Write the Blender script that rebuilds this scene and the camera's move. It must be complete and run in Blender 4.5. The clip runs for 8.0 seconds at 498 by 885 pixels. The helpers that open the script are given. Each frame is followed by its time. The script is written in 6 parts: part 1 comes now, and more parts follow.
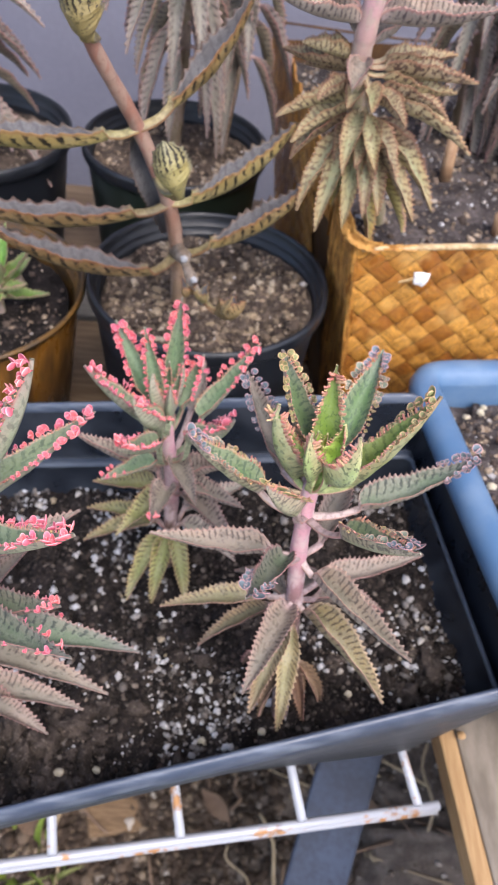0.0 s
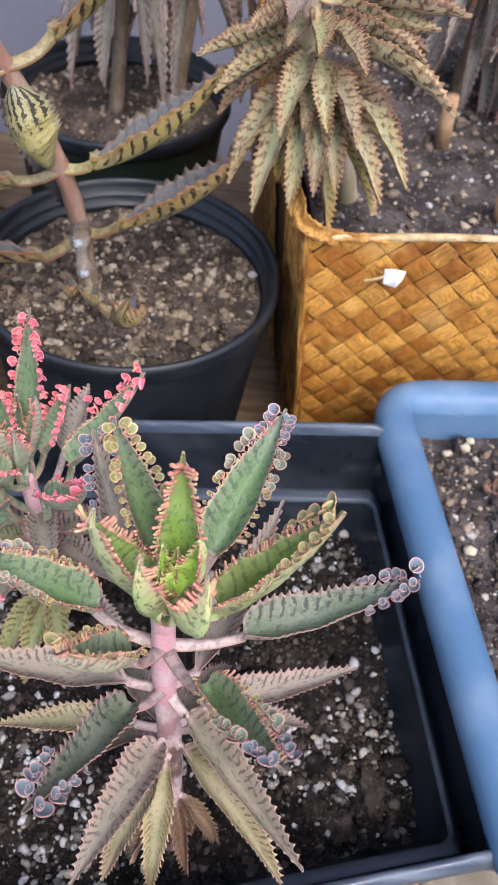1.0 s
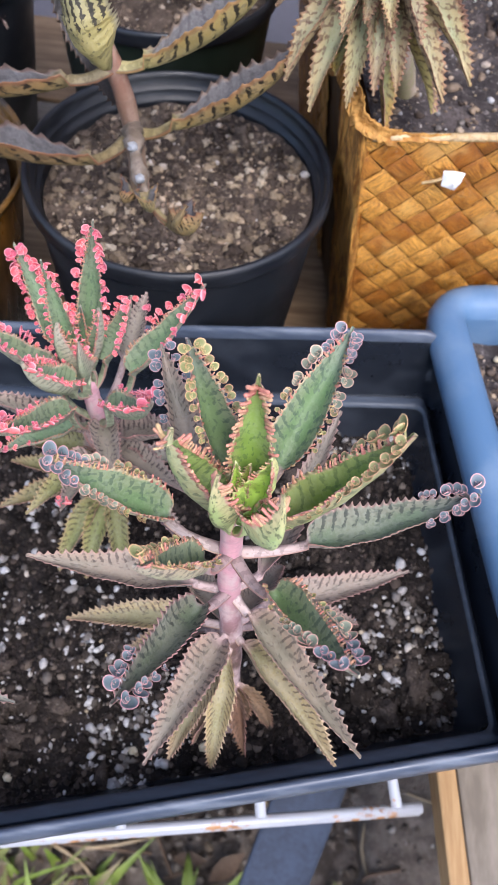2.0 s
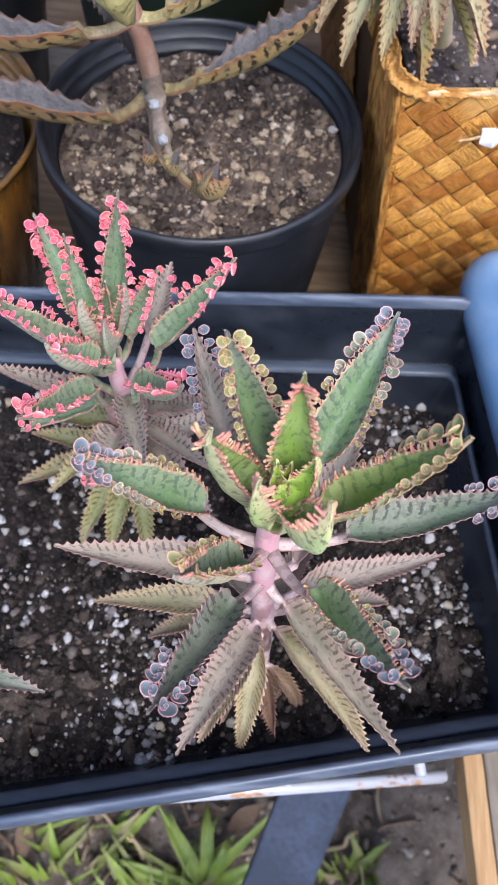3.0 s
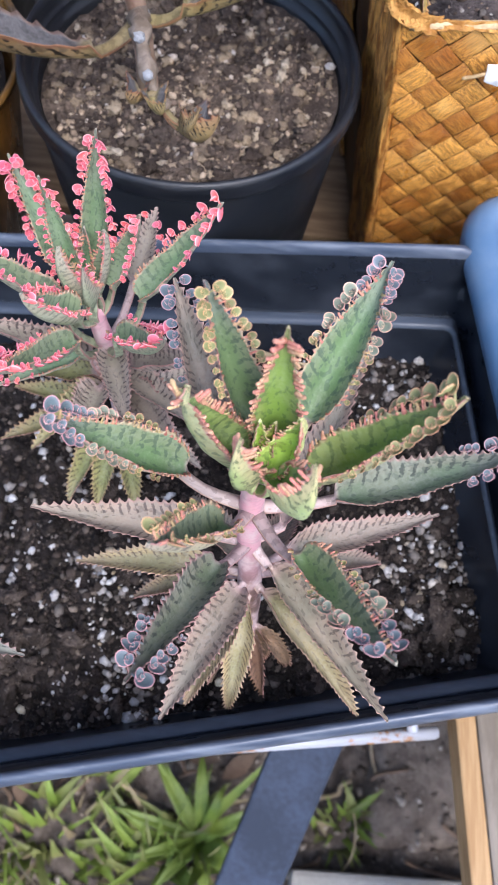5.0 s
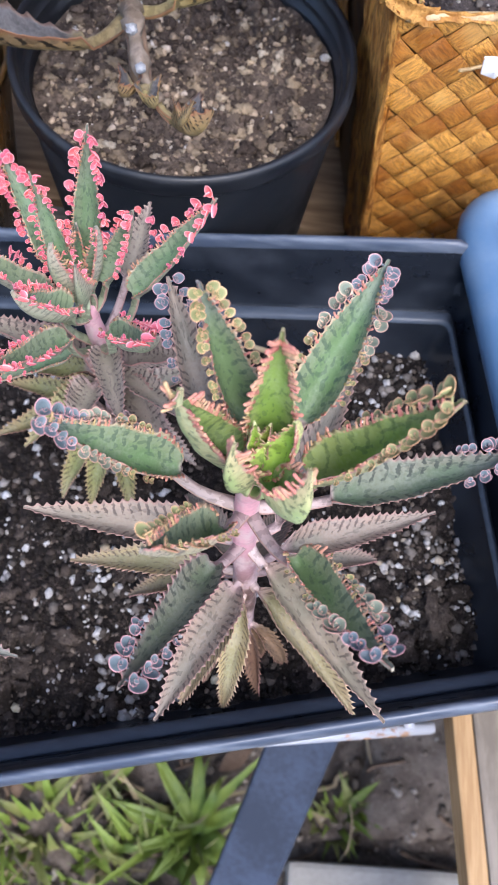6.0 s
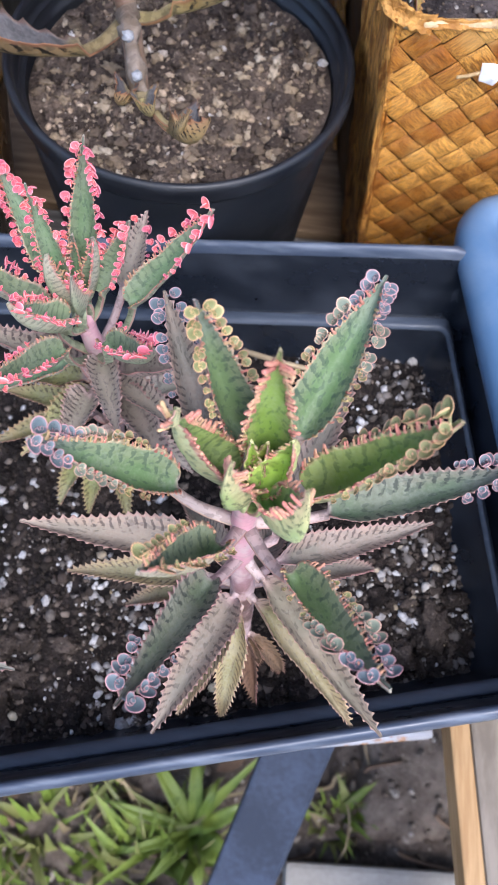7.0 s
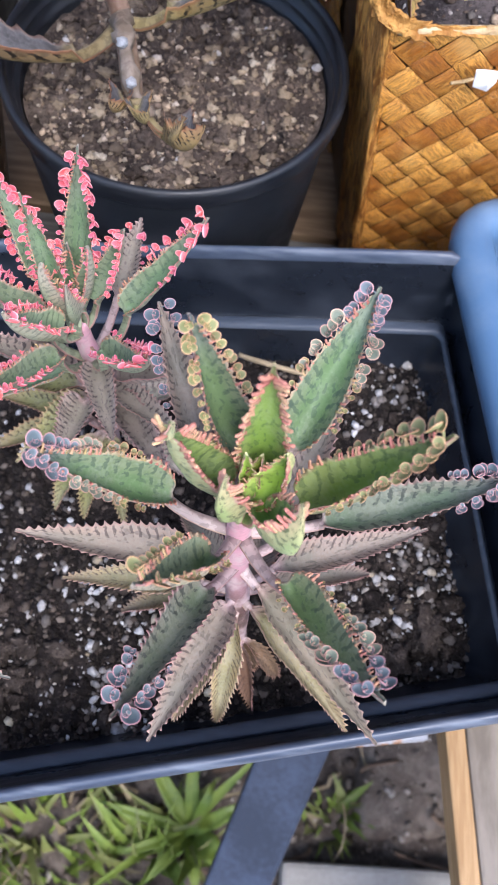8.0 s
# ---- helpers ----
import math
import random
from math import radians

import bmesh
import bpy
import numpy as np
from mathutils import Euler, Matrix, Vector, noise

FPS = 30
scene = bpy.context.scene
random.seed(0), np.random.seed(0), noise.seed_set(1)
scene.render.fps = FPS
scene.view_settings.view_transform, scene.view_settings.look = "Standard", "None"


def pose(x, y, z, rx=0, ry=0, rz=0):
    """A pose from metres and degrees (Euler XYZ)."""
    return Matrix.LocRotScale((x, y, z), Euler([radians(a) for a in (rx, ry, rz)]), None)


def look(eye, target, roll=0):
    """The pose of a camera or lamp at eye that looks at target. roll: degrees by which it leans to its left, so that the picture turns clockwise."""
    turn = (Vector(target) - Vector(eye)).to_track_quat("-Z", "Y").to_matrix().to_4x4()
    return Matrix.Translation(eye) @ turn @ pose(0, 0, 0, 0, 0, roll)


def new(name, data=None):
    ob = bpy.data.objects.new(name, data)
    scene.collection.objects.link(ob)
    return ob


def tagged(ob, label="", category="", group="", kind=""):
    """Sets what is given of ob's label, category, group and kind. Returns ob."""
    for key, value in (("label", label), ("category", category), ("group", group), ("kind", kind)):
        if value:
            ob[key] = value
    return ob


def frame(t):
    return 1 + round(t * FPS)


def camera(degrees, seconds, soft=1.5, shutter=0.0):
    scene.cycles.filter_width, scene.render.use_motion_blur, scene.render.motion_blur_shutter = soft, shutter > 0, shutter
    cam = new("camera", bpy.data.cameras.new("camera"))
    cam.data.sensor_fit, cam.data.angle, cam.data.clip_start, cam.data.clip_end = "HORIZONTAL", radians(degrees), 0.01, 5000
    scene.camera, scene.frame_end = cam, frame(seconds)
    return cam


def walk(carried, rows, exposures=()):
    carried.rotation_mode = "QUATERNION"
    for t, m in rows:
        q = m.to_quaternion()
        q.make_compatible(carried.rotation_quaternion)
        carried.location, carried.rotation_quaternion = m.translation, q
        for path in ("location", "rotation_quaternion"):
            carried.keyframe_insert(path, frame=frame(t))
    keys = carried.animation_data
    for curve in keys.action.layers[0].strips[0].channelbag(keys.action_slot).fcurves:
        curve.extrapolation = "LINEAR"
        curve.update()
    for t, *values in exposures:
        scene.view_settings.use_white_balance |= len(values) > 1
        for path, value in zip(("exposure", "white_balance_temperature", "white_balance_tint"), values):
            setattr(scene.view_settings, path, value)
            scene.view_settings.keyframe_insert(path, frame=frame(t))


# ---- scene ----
cam = camera(33.03, 8.0)
# seconds, x, y, z in metres, three turns in degrees
ROWS = [
    (0.0, 0.00722, 0.01685, 1.00197, 43.717, -5.153, 0.390),
    (0.3, 0.02241, 0.02579, 1.00735, 43.760, -4.795, 0.753),
    (0.5, 0.03645, 0.04830, 1.00201, 43.494, -5.054, 1.937),
    (0.8, 0.05650, 0.10045, 0.97221, 42.136, -5.540, 3.426),
    (1.0, 0.06440, 0.12664, 0.95306, 40.443, -5.413, 3.296),
    (1.2, 0.06289, 0.13460, 0.94447, 38.924, -5.376, 3.259),
    (1.5, 0.06451, 0.13480, 0.95244, 36.173, -5.123, 3.795),
    (1.7, 0.05813, 0.12821, 0.95826, 33.714, -4.231, 4.426),
    (2.0, 0.05338, 0.12791, 0.96158, 32.886, -3.915, 4.900),
    (2.2, 0.04650, 0.13069, 0.96102, 31.982, -3.928, 5.101),
    (3.3, 0.04389, 0.14825, 0.95792, 28.385, -3.186, 5.230),
    (3.5, 0.04357, 0.14952, 0.95812, 27.851, -3.377, 5.187),
    (3.7, 0.04329, 0.14772, 0.95602, 26.930, -3.177, 5.199),
    (4.0, 0.04213, 0.14658, 0.95753, 26.426, -3.191, 5.331),
    (4.5, 0.04167, 0.14646, 0.95108, 25.847, -3.153, 5.464),
    (4.7, 0.04219, 0.14807, 0.95028, 25.860, -3.324, 5.541),
    (5.0, 0.04852, 0.15281, 0.94867, 25.642, -3.405, 5.438),
    (5.2, 0.04850, 0.15360, 0.94810, 25.493, -3.652, 5.479),
    (6.3, 0.04869, 0.15838, 0.94756, 24.853, -3.595, 5.106),
    (6.5, 0.04965, 0.15947, 0.94953, 24.800, -3.638, 5.097),
    (6.8, 0.04908, 0.15978, 0.94855, 24.713, -3.647, 5.066),
    (7.0, 0.04811, 0.16150, 0.94890, 24.723, -3.743, 5.083),
    (7.2, 0.04651, 0.16244, 0.95062, 24.721, -3.817, 5.120),
    (7.5, 0.04612, 0.16313, 0.95151, 24.647, -3.830, 4.938),
    (7.7, 0.04797, 0.16386, 0.95139, 24.560, -3.949, 4.846),
    (8.0, 0.04801, 0.16440, 0.95088, 24.567, -3.955, 4.856),
]
walk(cam, [(t, pose(x, y, z, rx, ry, rz)) for t, x, y, z, rx, ry, rz in ROWS], [(0.0, 1.44, 6680, 15), (1.0, 1.37, 6500, 13), (2.0, 1.42, 6340, 15), (3.5, 1.51, 6120, 14), (8.0, 1.50, 6100, 15)])

# ---- world and light: open shade under a bright, hazy sky ----
world = bpy.data.worlds.new("world")
scene.world = world
world.use_nodes = True
SUN_HEIGHT, SUN_TURN = 52.0, 150.0
sky = world.node_tree.nodes.new("ShaderNodeTexSky")
sky.sky_type, sky.sun_disc = "NISHITA", False
sky.sun_elevation, sky.sun_rotation = radians(SUN_HEIGHT), radians(SUN_TURN)
sky.air_density, sky.dust_density, sky.ozone_density = 1.0, 2.2, 1.6
back = world.node_tree.nodes["Background"]
back.inputs["Strength"].default_value = 0.15
world.node_tree.links.new(sky.outputs["Color"], back.inputs["Color"])
lamp = bpy.data.lights.new("sun", "SUN")
lamp.energy, lamp.angle, lamp.color = 1.12, radians(25), (1.0, 0.98, 0.96)
sun = new("sun", lamp)
sun.matrix_world = look((0.5, -1.2, 3.0), (0.05, 0.25, 0.7))
cam.data.dof.use_dof, cam.data.dof.focus_distance, cam.data.dof.aperture_fstop = True, 0.250, 37.0


# ---- materials ----
class Nodes:
    """Short hand for a node material."""

    def __init__(self, name, rough=0.6, spec=0.4, metal=0.0):
        self.m = bpy.data.materials.new(name)
        self.m.use_nodes = True
        self.t = self.m.node_tree
        self.b = self.t.nodes["Principled BSDF"]
        self.b.inputs["Roughness"].default_value = rough
        self.b.inputs["Specular IOR Level"].default_value = spec
        self.b.inputs["Metallic"].default_value = metal

    def add(self, kind, **sets):
        n = self.t.nodes.new(kind)
        for k, v in sets.items():
            n.inputs[k.replace("_", " ")].default_value = v
        return n

    def wire(self, a, b):
        self.t.links.new(a, b)

    def plug(self, sock, value):
        if isinstance(value, (int, float)):
            sock.default_value = value
        elif isinstance(value, tuple):
            sock.default_value = (*value, 1.0)[: len(sock.default_value)]
        else:
            self.wire(value, sock)

    def math(self, op, a, b=0.0, c=0.0, clamp=False):
        n = self.t.nodes.new("ShaderNodeMath")
        n.operation, n.use_clamp = op, clamp
        for i, v in enumerate((a, b, c)):
            self.plug(n.inputs[i], v)
        return n.outputs[0]

    def mix(self, f, a, b, blend="MIX"):
        n = self.t.nodes.new("ShaderNodeMix")
        n.data_type, n.blend_type = "RGBA", blend
        self.plug(n.inputs[0], f)
        self.plug(n.inputs[6], a)
        self.plug(n.inputs[7], b)
        return n.outputs[2]

    def smooth(self, x, lo, hi, a=0.0, b=1.0):
        n = self.t.nodes.new("ShaderNodeMapRange")
        n.interpolation_type = "SMOOTHSTEP"
        self.plug(n.inputs[0], x)
        for i, v in enumerate((lo, hi, a, b)):
            n.inputs[i + 1].default_value = v
        return n.outputs[0]

    def place(self):
        return self.t.nodes.new("ShaderNodeTexCoord").outputs["Object"]

    def noise(self, scale, detail=3.0, where=None, stretch=None, rough=0.55):
        n = self.add("ShaderNodeTexNoise", Scale=scale, Detail=detail, Roughness=rough)
        v = where or self.place()
        if stretch:
            mp = self.t.nodes.new("ShaderNodeMapping")
            mp.inputs["Scale"].default_value = stretch
            self.wire(v, mp.inputs["Vector"])
            v = mp.outputs[0]
        self.wire(v, n.inputs["Vector"])
        return n.outputs[0]

    def chance(self):
        return self.t.nodes.new("ShaderNodeObjectInfo").outputs["Random"]

    def island(self):
        return self.t.nodes.new("ShaderNodeNewGeometry").outputs["Random Per Island"]

    def bump(self, height, strength=0.3, distance=0.001):
        n = self.add("ShaderNodeBump", Strength=strength, Distance=distance)
        self.wire(height, n.inputs["Height"])
        self.wire(n.outputs[0], self.b.inputs["Normal"])

    def done(self, color, rough=None):
        self.plug(self.b.inputs["Base Color"], color)
        if rough is not None:
            self.plug(self.b.inputs["Roughness"], rough)
        return self.m


def plain(name, a, b, scale=40.0, rough=0.6, bump=0.2, dist=0.0006, spec=0.4, fine=400.0, metal=0.0):
    """A surface of two near colours, blotched at one scale and grained at another."""
    n = Nodes(name, rough, spec, metal)
    big, small = n.noise(scale), n.noise(fine)
    f = n.math("ADD", n.math("MULTIPLY", big, 0.7), n.math("MULTIPLY", small, 0.3))
    n.bump(small, bump, dist)
    return n.done(n.mix(n.smooth(f, 0.35, 0.65), a, b), n.smooth(big, 0.3, 0.7, rough - 0.08, min(1.0, rough + 0.1)))


def dusty_plastic(name, base, dust, amount=0.5, rough=0.42, streak=(1, 1, 1)):
    """Moulded plastic with scuffs and a thin film of dust and dried water."""
    n = Nodes(name, rough, 0.5)
    blot = n.noise(28, 5, stretch=streak)
    fine = n.noise(600, 2)
    scuff = n.noise(90, 6, stretch=(0.25, 1.0, 1.0), rough=0.75)
    f = n.math("MULTIPLY", n.smooth(blot, 0.42, 0.72), amount)
    s = n.math("MULTIPLY", n.smooth(scuff, 0.62, 0.74), amount * 0.7)
    col = n.mix(n.math("ADD", f, s, clamp=True), base, dust)
    n.bump(fine, 0.12, 0.0004)
    return n.done(col, n.smooth(blot, 0.3, 0.75, rough - 0.06, rough + 0.25))


BLACK = dusty_plastic("black_plastic", (0.010, 0.012, 0.016), (0.06, 0.066, 0.076), 0.28, 0.36)
INNER_PLASTIC = dusty_plastic("dusty_inner_plastic", (0.010, 0.013, 0.019), (0.055, 0.066, 0.085), 0.30, 0.29, (1.5, 2, 2))
LEDGE_PLASTIC = dusty_plastic("ledge_plastic", (0.042, 0.054, 0.074), (0.10, 0.12, 0.15), 0.5, 0.36, (1, 8, 8))
SCUFFED = dusty_plastic("scuffed_black_plastic", (0.036, 0.042, 0.054), (0.12, 0.13, 0.145), 0.5, 0.5, (1, 5, 5))
POT_RIM = dusty_plastic("pot_rim_plastic", (0.008, 0.0095, 0.013), (0.05, 0.058, 0.07), 0.16, 0.34, (2, 2, 9))
AMBER_RIM = dusty_plastic("amber_rim", (0.12, 0.062, 0.016), (0.022, 0.02, 0.018), 0.9, 0.3, (2, 2, 8))
# weathered black rim; the bluish tint also paints in its sky reflection
BLACK_RIM = dusty_plastic("sky_sheen_rim", (0.046, 0.062, 0.094), (0.15, 0.175, 0.215), 0.7, 0.34, (1, 6, 6))
GREEN_POT = dusty_plastic("dark_green_plastic", (0.012, 0.02, 0.014), (0.08, 0.085, 0.08), 0.3, 0.4)
AMBER_POT = dusty_plastic("amber_glazed_pot", (0.20, 0.085, 0.014), (0.03, 0.016, 0.008), 0.8, 0.25, (3, 3, 0.6))
BLUE = dusty_plastic("blue_plastic", (0.072, 0.150, 0.265), (0.18, 0.26, 0.36), 0.5, 0.42)
WALL = plain("painted_wall", (0.158, 0.160, 0.205), (0.188, 0.190, 0.235), 6.0, 0.8, 0.3, 0.001, 0.25, 180.0)


def wood(name, a, b, along=(1, 14, 14), rough=0.75):
    n = Nodes(name, rough, 0.3)
    g = n.noise(18, 6, stretch=along, rough=0.65)
    w = n.noise(9, 3)
    col = n.mix(n.smooth(g, 0.35, 0.68), a, b)
    col = n.mix(n.math("MULTIPLY", n.smooth(w, 0.5, 0.75), 0.5), col, tuple(c * 0.55 for c in a))
    n.bump(g, 0.45, 0.001)
    return n.done(col)


TAN_WOOD = wood("tan_board", (0.135, 0.088, 0.052), (0.25, 0.172, 0.105))
GREY_WOOD = wood("weathered_board", (0.075, 0.070, 0.066), (0.15, 0.142, 0.132))
BENCH_TOP = wood("weathered_bench", (0.165, 0.137, 0.106), (0.265, 0.225, 0.18), (4, 1, 4))
BENCH_EDGE = wood("sawn_edge", (0.34, 0.20, 0.09), (0.48, 0.31, 0.155), (14, 1, 14))
PLANK = plain("slate_painted_plank", (0.015, 0.022, 0.040), (0.038, 0.052, 0.086), 20.0, 0.62, 0.35, 0.0008, 0.35, 220.0)
CONCRETE = plain("concrete", (0.30, 0.285, 0.26), (0.40, 0.385, 0.36), 9.0, 0.9, 0.5, 0.002, 0.2, 160.0)


def rusty_enamel():
    n = Nodes("rusty_white_enamel", 0.35, 0.5)
    big, fine = n.noise(22, 6, rough=0.7), n.noise(160, 4)
    f = n.math("ADD", n.math("MULTIPLY", big, 0.75), n.math("MULTIPLY", fine, 0.25))
    rust = n.mix(n.smooth(fine, 0.35, 0.65), (0.10, 0.045, 0.020), (0.36, 0.18, 0.07))
    col = n.mix(n.smooth(f, 0.525, 0.570), (0.33, 0.345, 0.38), rust)
    n.bump(f, 0.3, 0.0006)
    return n.done(col, n.smooth(f, 0.53, 0.62, 0.3, 0.85))


WIRE = rusty_enamel()


def soil_material(name, dark, light, grit):
    n = Nodes(name, 0.95, 0.15)
    a, b, c = n.noise(55, 4), n.noise(330, 4, rough=0.7), n.noise(900, 2)
    col = n.mix(n.smooth(a, 0.4, 0.68), dark, light)
    col = n.mix(n.math("MULTIPLY", n.smooth(b, 0.55, 0.68), 0.8), col, grit)
    col = n.mix(n.smooth(c, 0.3, 0.5, 0.55, 0.0), col, (0.008, 0.006, 0.005))
    n.bump(n.math("ADD", b, n.math("MULTIPLY", c, 0.5)), 0.9, 0.002)
    return n.done(col)


SOIL_DARK = soil_material("dark_potting_mix", (0.0095, 0.0076, 0.0070), (0.033, 0.026, 0.0235), (0.085, 0.068, 0.060))
SOIL_BROWN = soil_material("dry_potting_mix", (0.052, 0.039, 0.032), (0.130, 0.099, 0.078), (0.27, 0.215, 0.165))
SOIL_CLOD = soil_material("dry_clod", (0.032, 0.025, 0.021), (0.092, 0.073, 0.062), (0.20, 0.165, 0.14))
SOIL_GREY = soil_material("peaty_mix", (0.044, 0.037, 0.036), (0.115, 0.096, 0.092), (0.23, 0.20, 0.19))
PACKED = soil_material("packed_earth", (0.150, 0.121, 0.098), (0.26, 0.215, 0.178), (0.30, 0.255, 0.215))
EARTH = soil_material("bare_earth", (0.092, 0.074, 0.061), (0.205, 0.170, 0.143), (0.29, 0.25, 0.215))


def grit_material(name, stops):
    """Loose grains, each of its own shade."""
    n = Nodes(name, 0.9, 0.2)
    ramp = n.t.nodes.new("ShaderNodeValToRGB")
    ramp.color_ramp.interpolation = "LINEAR"
    els = ramp.color_ramp.elements
    while len(els) < len(stops):
        els.new(0.5)
    for e, (p, c) in zip(els, stops):
        e.position, e.color = p, (*c, 1.0)
    n.wire(n.island(), ramp.inputs[0])
    fine = n.noise(700, 3)
    n.bump(fine, 0.8, 0.0008)
    return n.done(n.mix(n.smooth(fine, 0.3, 0.7, 0.0, 0.35), ramp.outputs[0], (0.05, 0.04, 0.03)))


PERLITE = grit_material("perlite", [(0.0, (0.05, 0.042, 0.036)), (0.42, (0.19, 0.17, 0.155)), (0.88, (0.62, 0.62, 0.625)), (1.0, (0.38, 0.30, 0.19))])
CRUMB = grit_material("soil_crumbs", [(0.0, (0.009, 0.007, 0.006)), (0.5, (0.022, 0.017, 0.0145)), (0.85, (0.058, 0.044, 0.037)), (1.0, (0.20, 0.165, 0.135))])
GROUND_GRIT = grit_material("ground_grit", [(0.0, (0.07, 0.053, 0.043)), (0.5, (0.18, 0.145, 0.115)), (0.85, (0.32, 0.27, 0.22)), (1.0, (0.52, 0.48, 0.43))])
GRAVEL = grit_material("pale_grit", [(0.0, (0.05, 0.036, 0.030)), (0.45, (0.15, 0.11, 0.085)), (0.72, (0.30, 0.225, 0.155)), (0.9, (0.46, 0.36, 0.26)), (1.0, (0.50, 0.48, 0.46))])


def leaf_material(name, mid, edge, tip, dash, dashes=0.75, rows=13.0, line=(0.42, 0.22, 0.19), rough=0.54, bloom=0.35, base=(0.47, 0.345, 0.33), speckle=0.5, fingers=0.0, fade=0.10):
    """A fleshy leaf: a paler or pinker margin, a tinted tip, dark dashes across it, and a waxy bloom. U runs along the leaf, V across it."""
    n = Nodes(name, rough, 0.3)
    uv = n.t.nodes.new("ShaderNodeUVMap")
    uv.uv_map = "UVMap"
    sep = n.t.nodes.new("ShaderNodeSeparateXYZ")
    n.wire(uv.outputs[0], sep.inputs[0])
    u = sep.outputs[0]
    av = n.math("ABSOLUTE", n.math("SUBTRACT", n.math("MULTIPLY", sep.outputs[1], 2.0), 1.0))
    luck = n.chance()
    own = n.math("MULTIPLY", luck, 37.0)
    rows *= 1.25
    tone = n.noise(240, 4, rough=0.65)
    spot = n.add("ShaderNodeTexNoise", Scale=9.0, Detail=3.0)
    shift = n.t.nodes.new("ShaderNodeCombineXYZ")
    n.wire(n.math("ADD", n.math("MULTIPLY", u, 2.2), own), shift.inputs[0])
    n.wire(sep.outputs[1], shift.inputs[1])
    n.wire(own, shift.inputs[2])
    n.wire(shift.outputs[0], spot.inputs["Vector"])
    sp = spot.outputs[0]
    big = n.noise(60, 3)
    fine = n.noise(900, 2)
    col = n.mix(n.smooth(n.math("ADD", av, n.math("MULTIPLY", sp, 0.3)), 0.50, 0.98), mid, edge)
    col = n.mix(n.math("MULTIPLY", n.smooth(u, 0.55, 1.0), 0.75), col, tip)
    col = n.mix(n.smooth(big, 0.38, 0.66, 0.0, 0.5), col, edge)
    freckle = n.add("ShaderNodeTexNoise", Scale=1.0, Detail=1.0)
    grain = n.t.nodes.new("ShaderNodeCombineXYZ")
    n.wire(n.math("ADD", n.math("MULTIPLY", u, 17.0), own), grain.inputs[0])
    n.wire(n.math("MULTIPLY", sep.outputs[1], 9.0), grain.inputs[1])
    n.wire(own, grain.inputs[2])
    n.wire(grain.outputs[0], freckle.inputs["Vector"])
    col = n.mix(n.math("MULTIPLY", n.smooth(freckle.outputs[0], 0.62 - 0.06 * speckle, 0.67 - 0.06 * speckle), n.smooth(u, 0.02, 0.10, 0.0, speckle)), col, dash)
    col = n.mix(n.smooth(tone, 0.44, 0.66, 0.0, 0.32), col, tuple(c * 0.62 for c in mid))
    side = n.math("GREATER_THAN", sep.outputs[1], 0.5)
    wax = n.math("MULTIPLY", n.smooth(n.math("ADD", n.math("MULTIPLY", big, 0.6), n.math("MULTIPLY", fine, 0.4)), 0.42, 0.66), bloom)
    col = n.mix(wax, col, tuple(min(0.8, 0.20 + 0.75 * c) for c in mid))
    col = n.mix(n.smooth(u, 0.0, fade, 0.85, 0.0), col, base)
    mottle = n.smooth(n.noise(330, 3), 0.49, 0.54)
    col = n.mix(n.math("MULTIPLY", mottle, n.smooth(u, 0.0, 1.4 * fade, 0.55, 0.0)), col, tuple(c * 0.45 for c in base))
    wave = n.math("ADD", n.math("ADD", n.math("MULTIPLY", u, rows), n.math("MULTIPLY", av, -1.2)), n.math("ADD", n.math("MULTIPLY", sp, 0.9), n.math("MULTIPLY", side, 0.5)))
    bar = n.smooth(n.math("SINE", n.math("MULTIPLY", wave, 6.283)), 0.25, 0.75)
    band = n.math("MULTIPLY", n.smooth(n.math("ADD", av, n.math("MULTIPLY", sp, 0.8)), 0.76, 0.92), n.smooth(av, 0.92, 0.99, 1.0, 0.0))
    broken = n.smooth(sp, 0.38, 0.50)
    if fingers:
        # long dark stripes that run in from the upper rim
        bar = n.smooth(n.math("SINE", n.math("MULTIPLY", n.math("ADD", n.math("MULTIPLY", sep.outputs[1], fingers), n.math("MULTIPLY", sp, 1.3)), 6.283)), 0.05, 0.4)
        band = n.smooth(n.math("ADD", u, n.math("MULTIPLY", sp, 0.9)), 0.98, 1.10)
        broken = 1.0
    col = n.mix(n.math("MULTIPLY", n.math("MULTIPLY", bar, band), n.math("MULTIPLY", broken, n.math("MULTIPLY", n.smooth(u, -0.02, 0.06, 0.25, 1.0), dashes))), col, dash)
    col = n.mix(n.math("MULTIPLY", n.smooth(av, 0.90, 0.985), 0.85), col, line)
    hsv = n.add("ShaderNodeHueSaturation")
    n.wire(n.math("ADD", 0.485, n.math("MULTIPLY", luck, 0.03)), hsv.inputs["Hue"])
    n.wire(n.math("ADD", 0.84, n.math("MULTIPLY", luck, 0.32)), hsv.inputs["Value"])
    n.wire(col, hsv.inputs["Color"])
    n.bump(n.math("ADD", n.math("ADD", big, n.math("MULTIPLY", fine, 0.4)), n.math("MULTIPLY", tone, 0.8)), 0.40, 0.0008)
    return n.done(hsv.outputs[0], n.smooth(big, 0.3, 0.7, rough - 0.05, rough + 0.14))


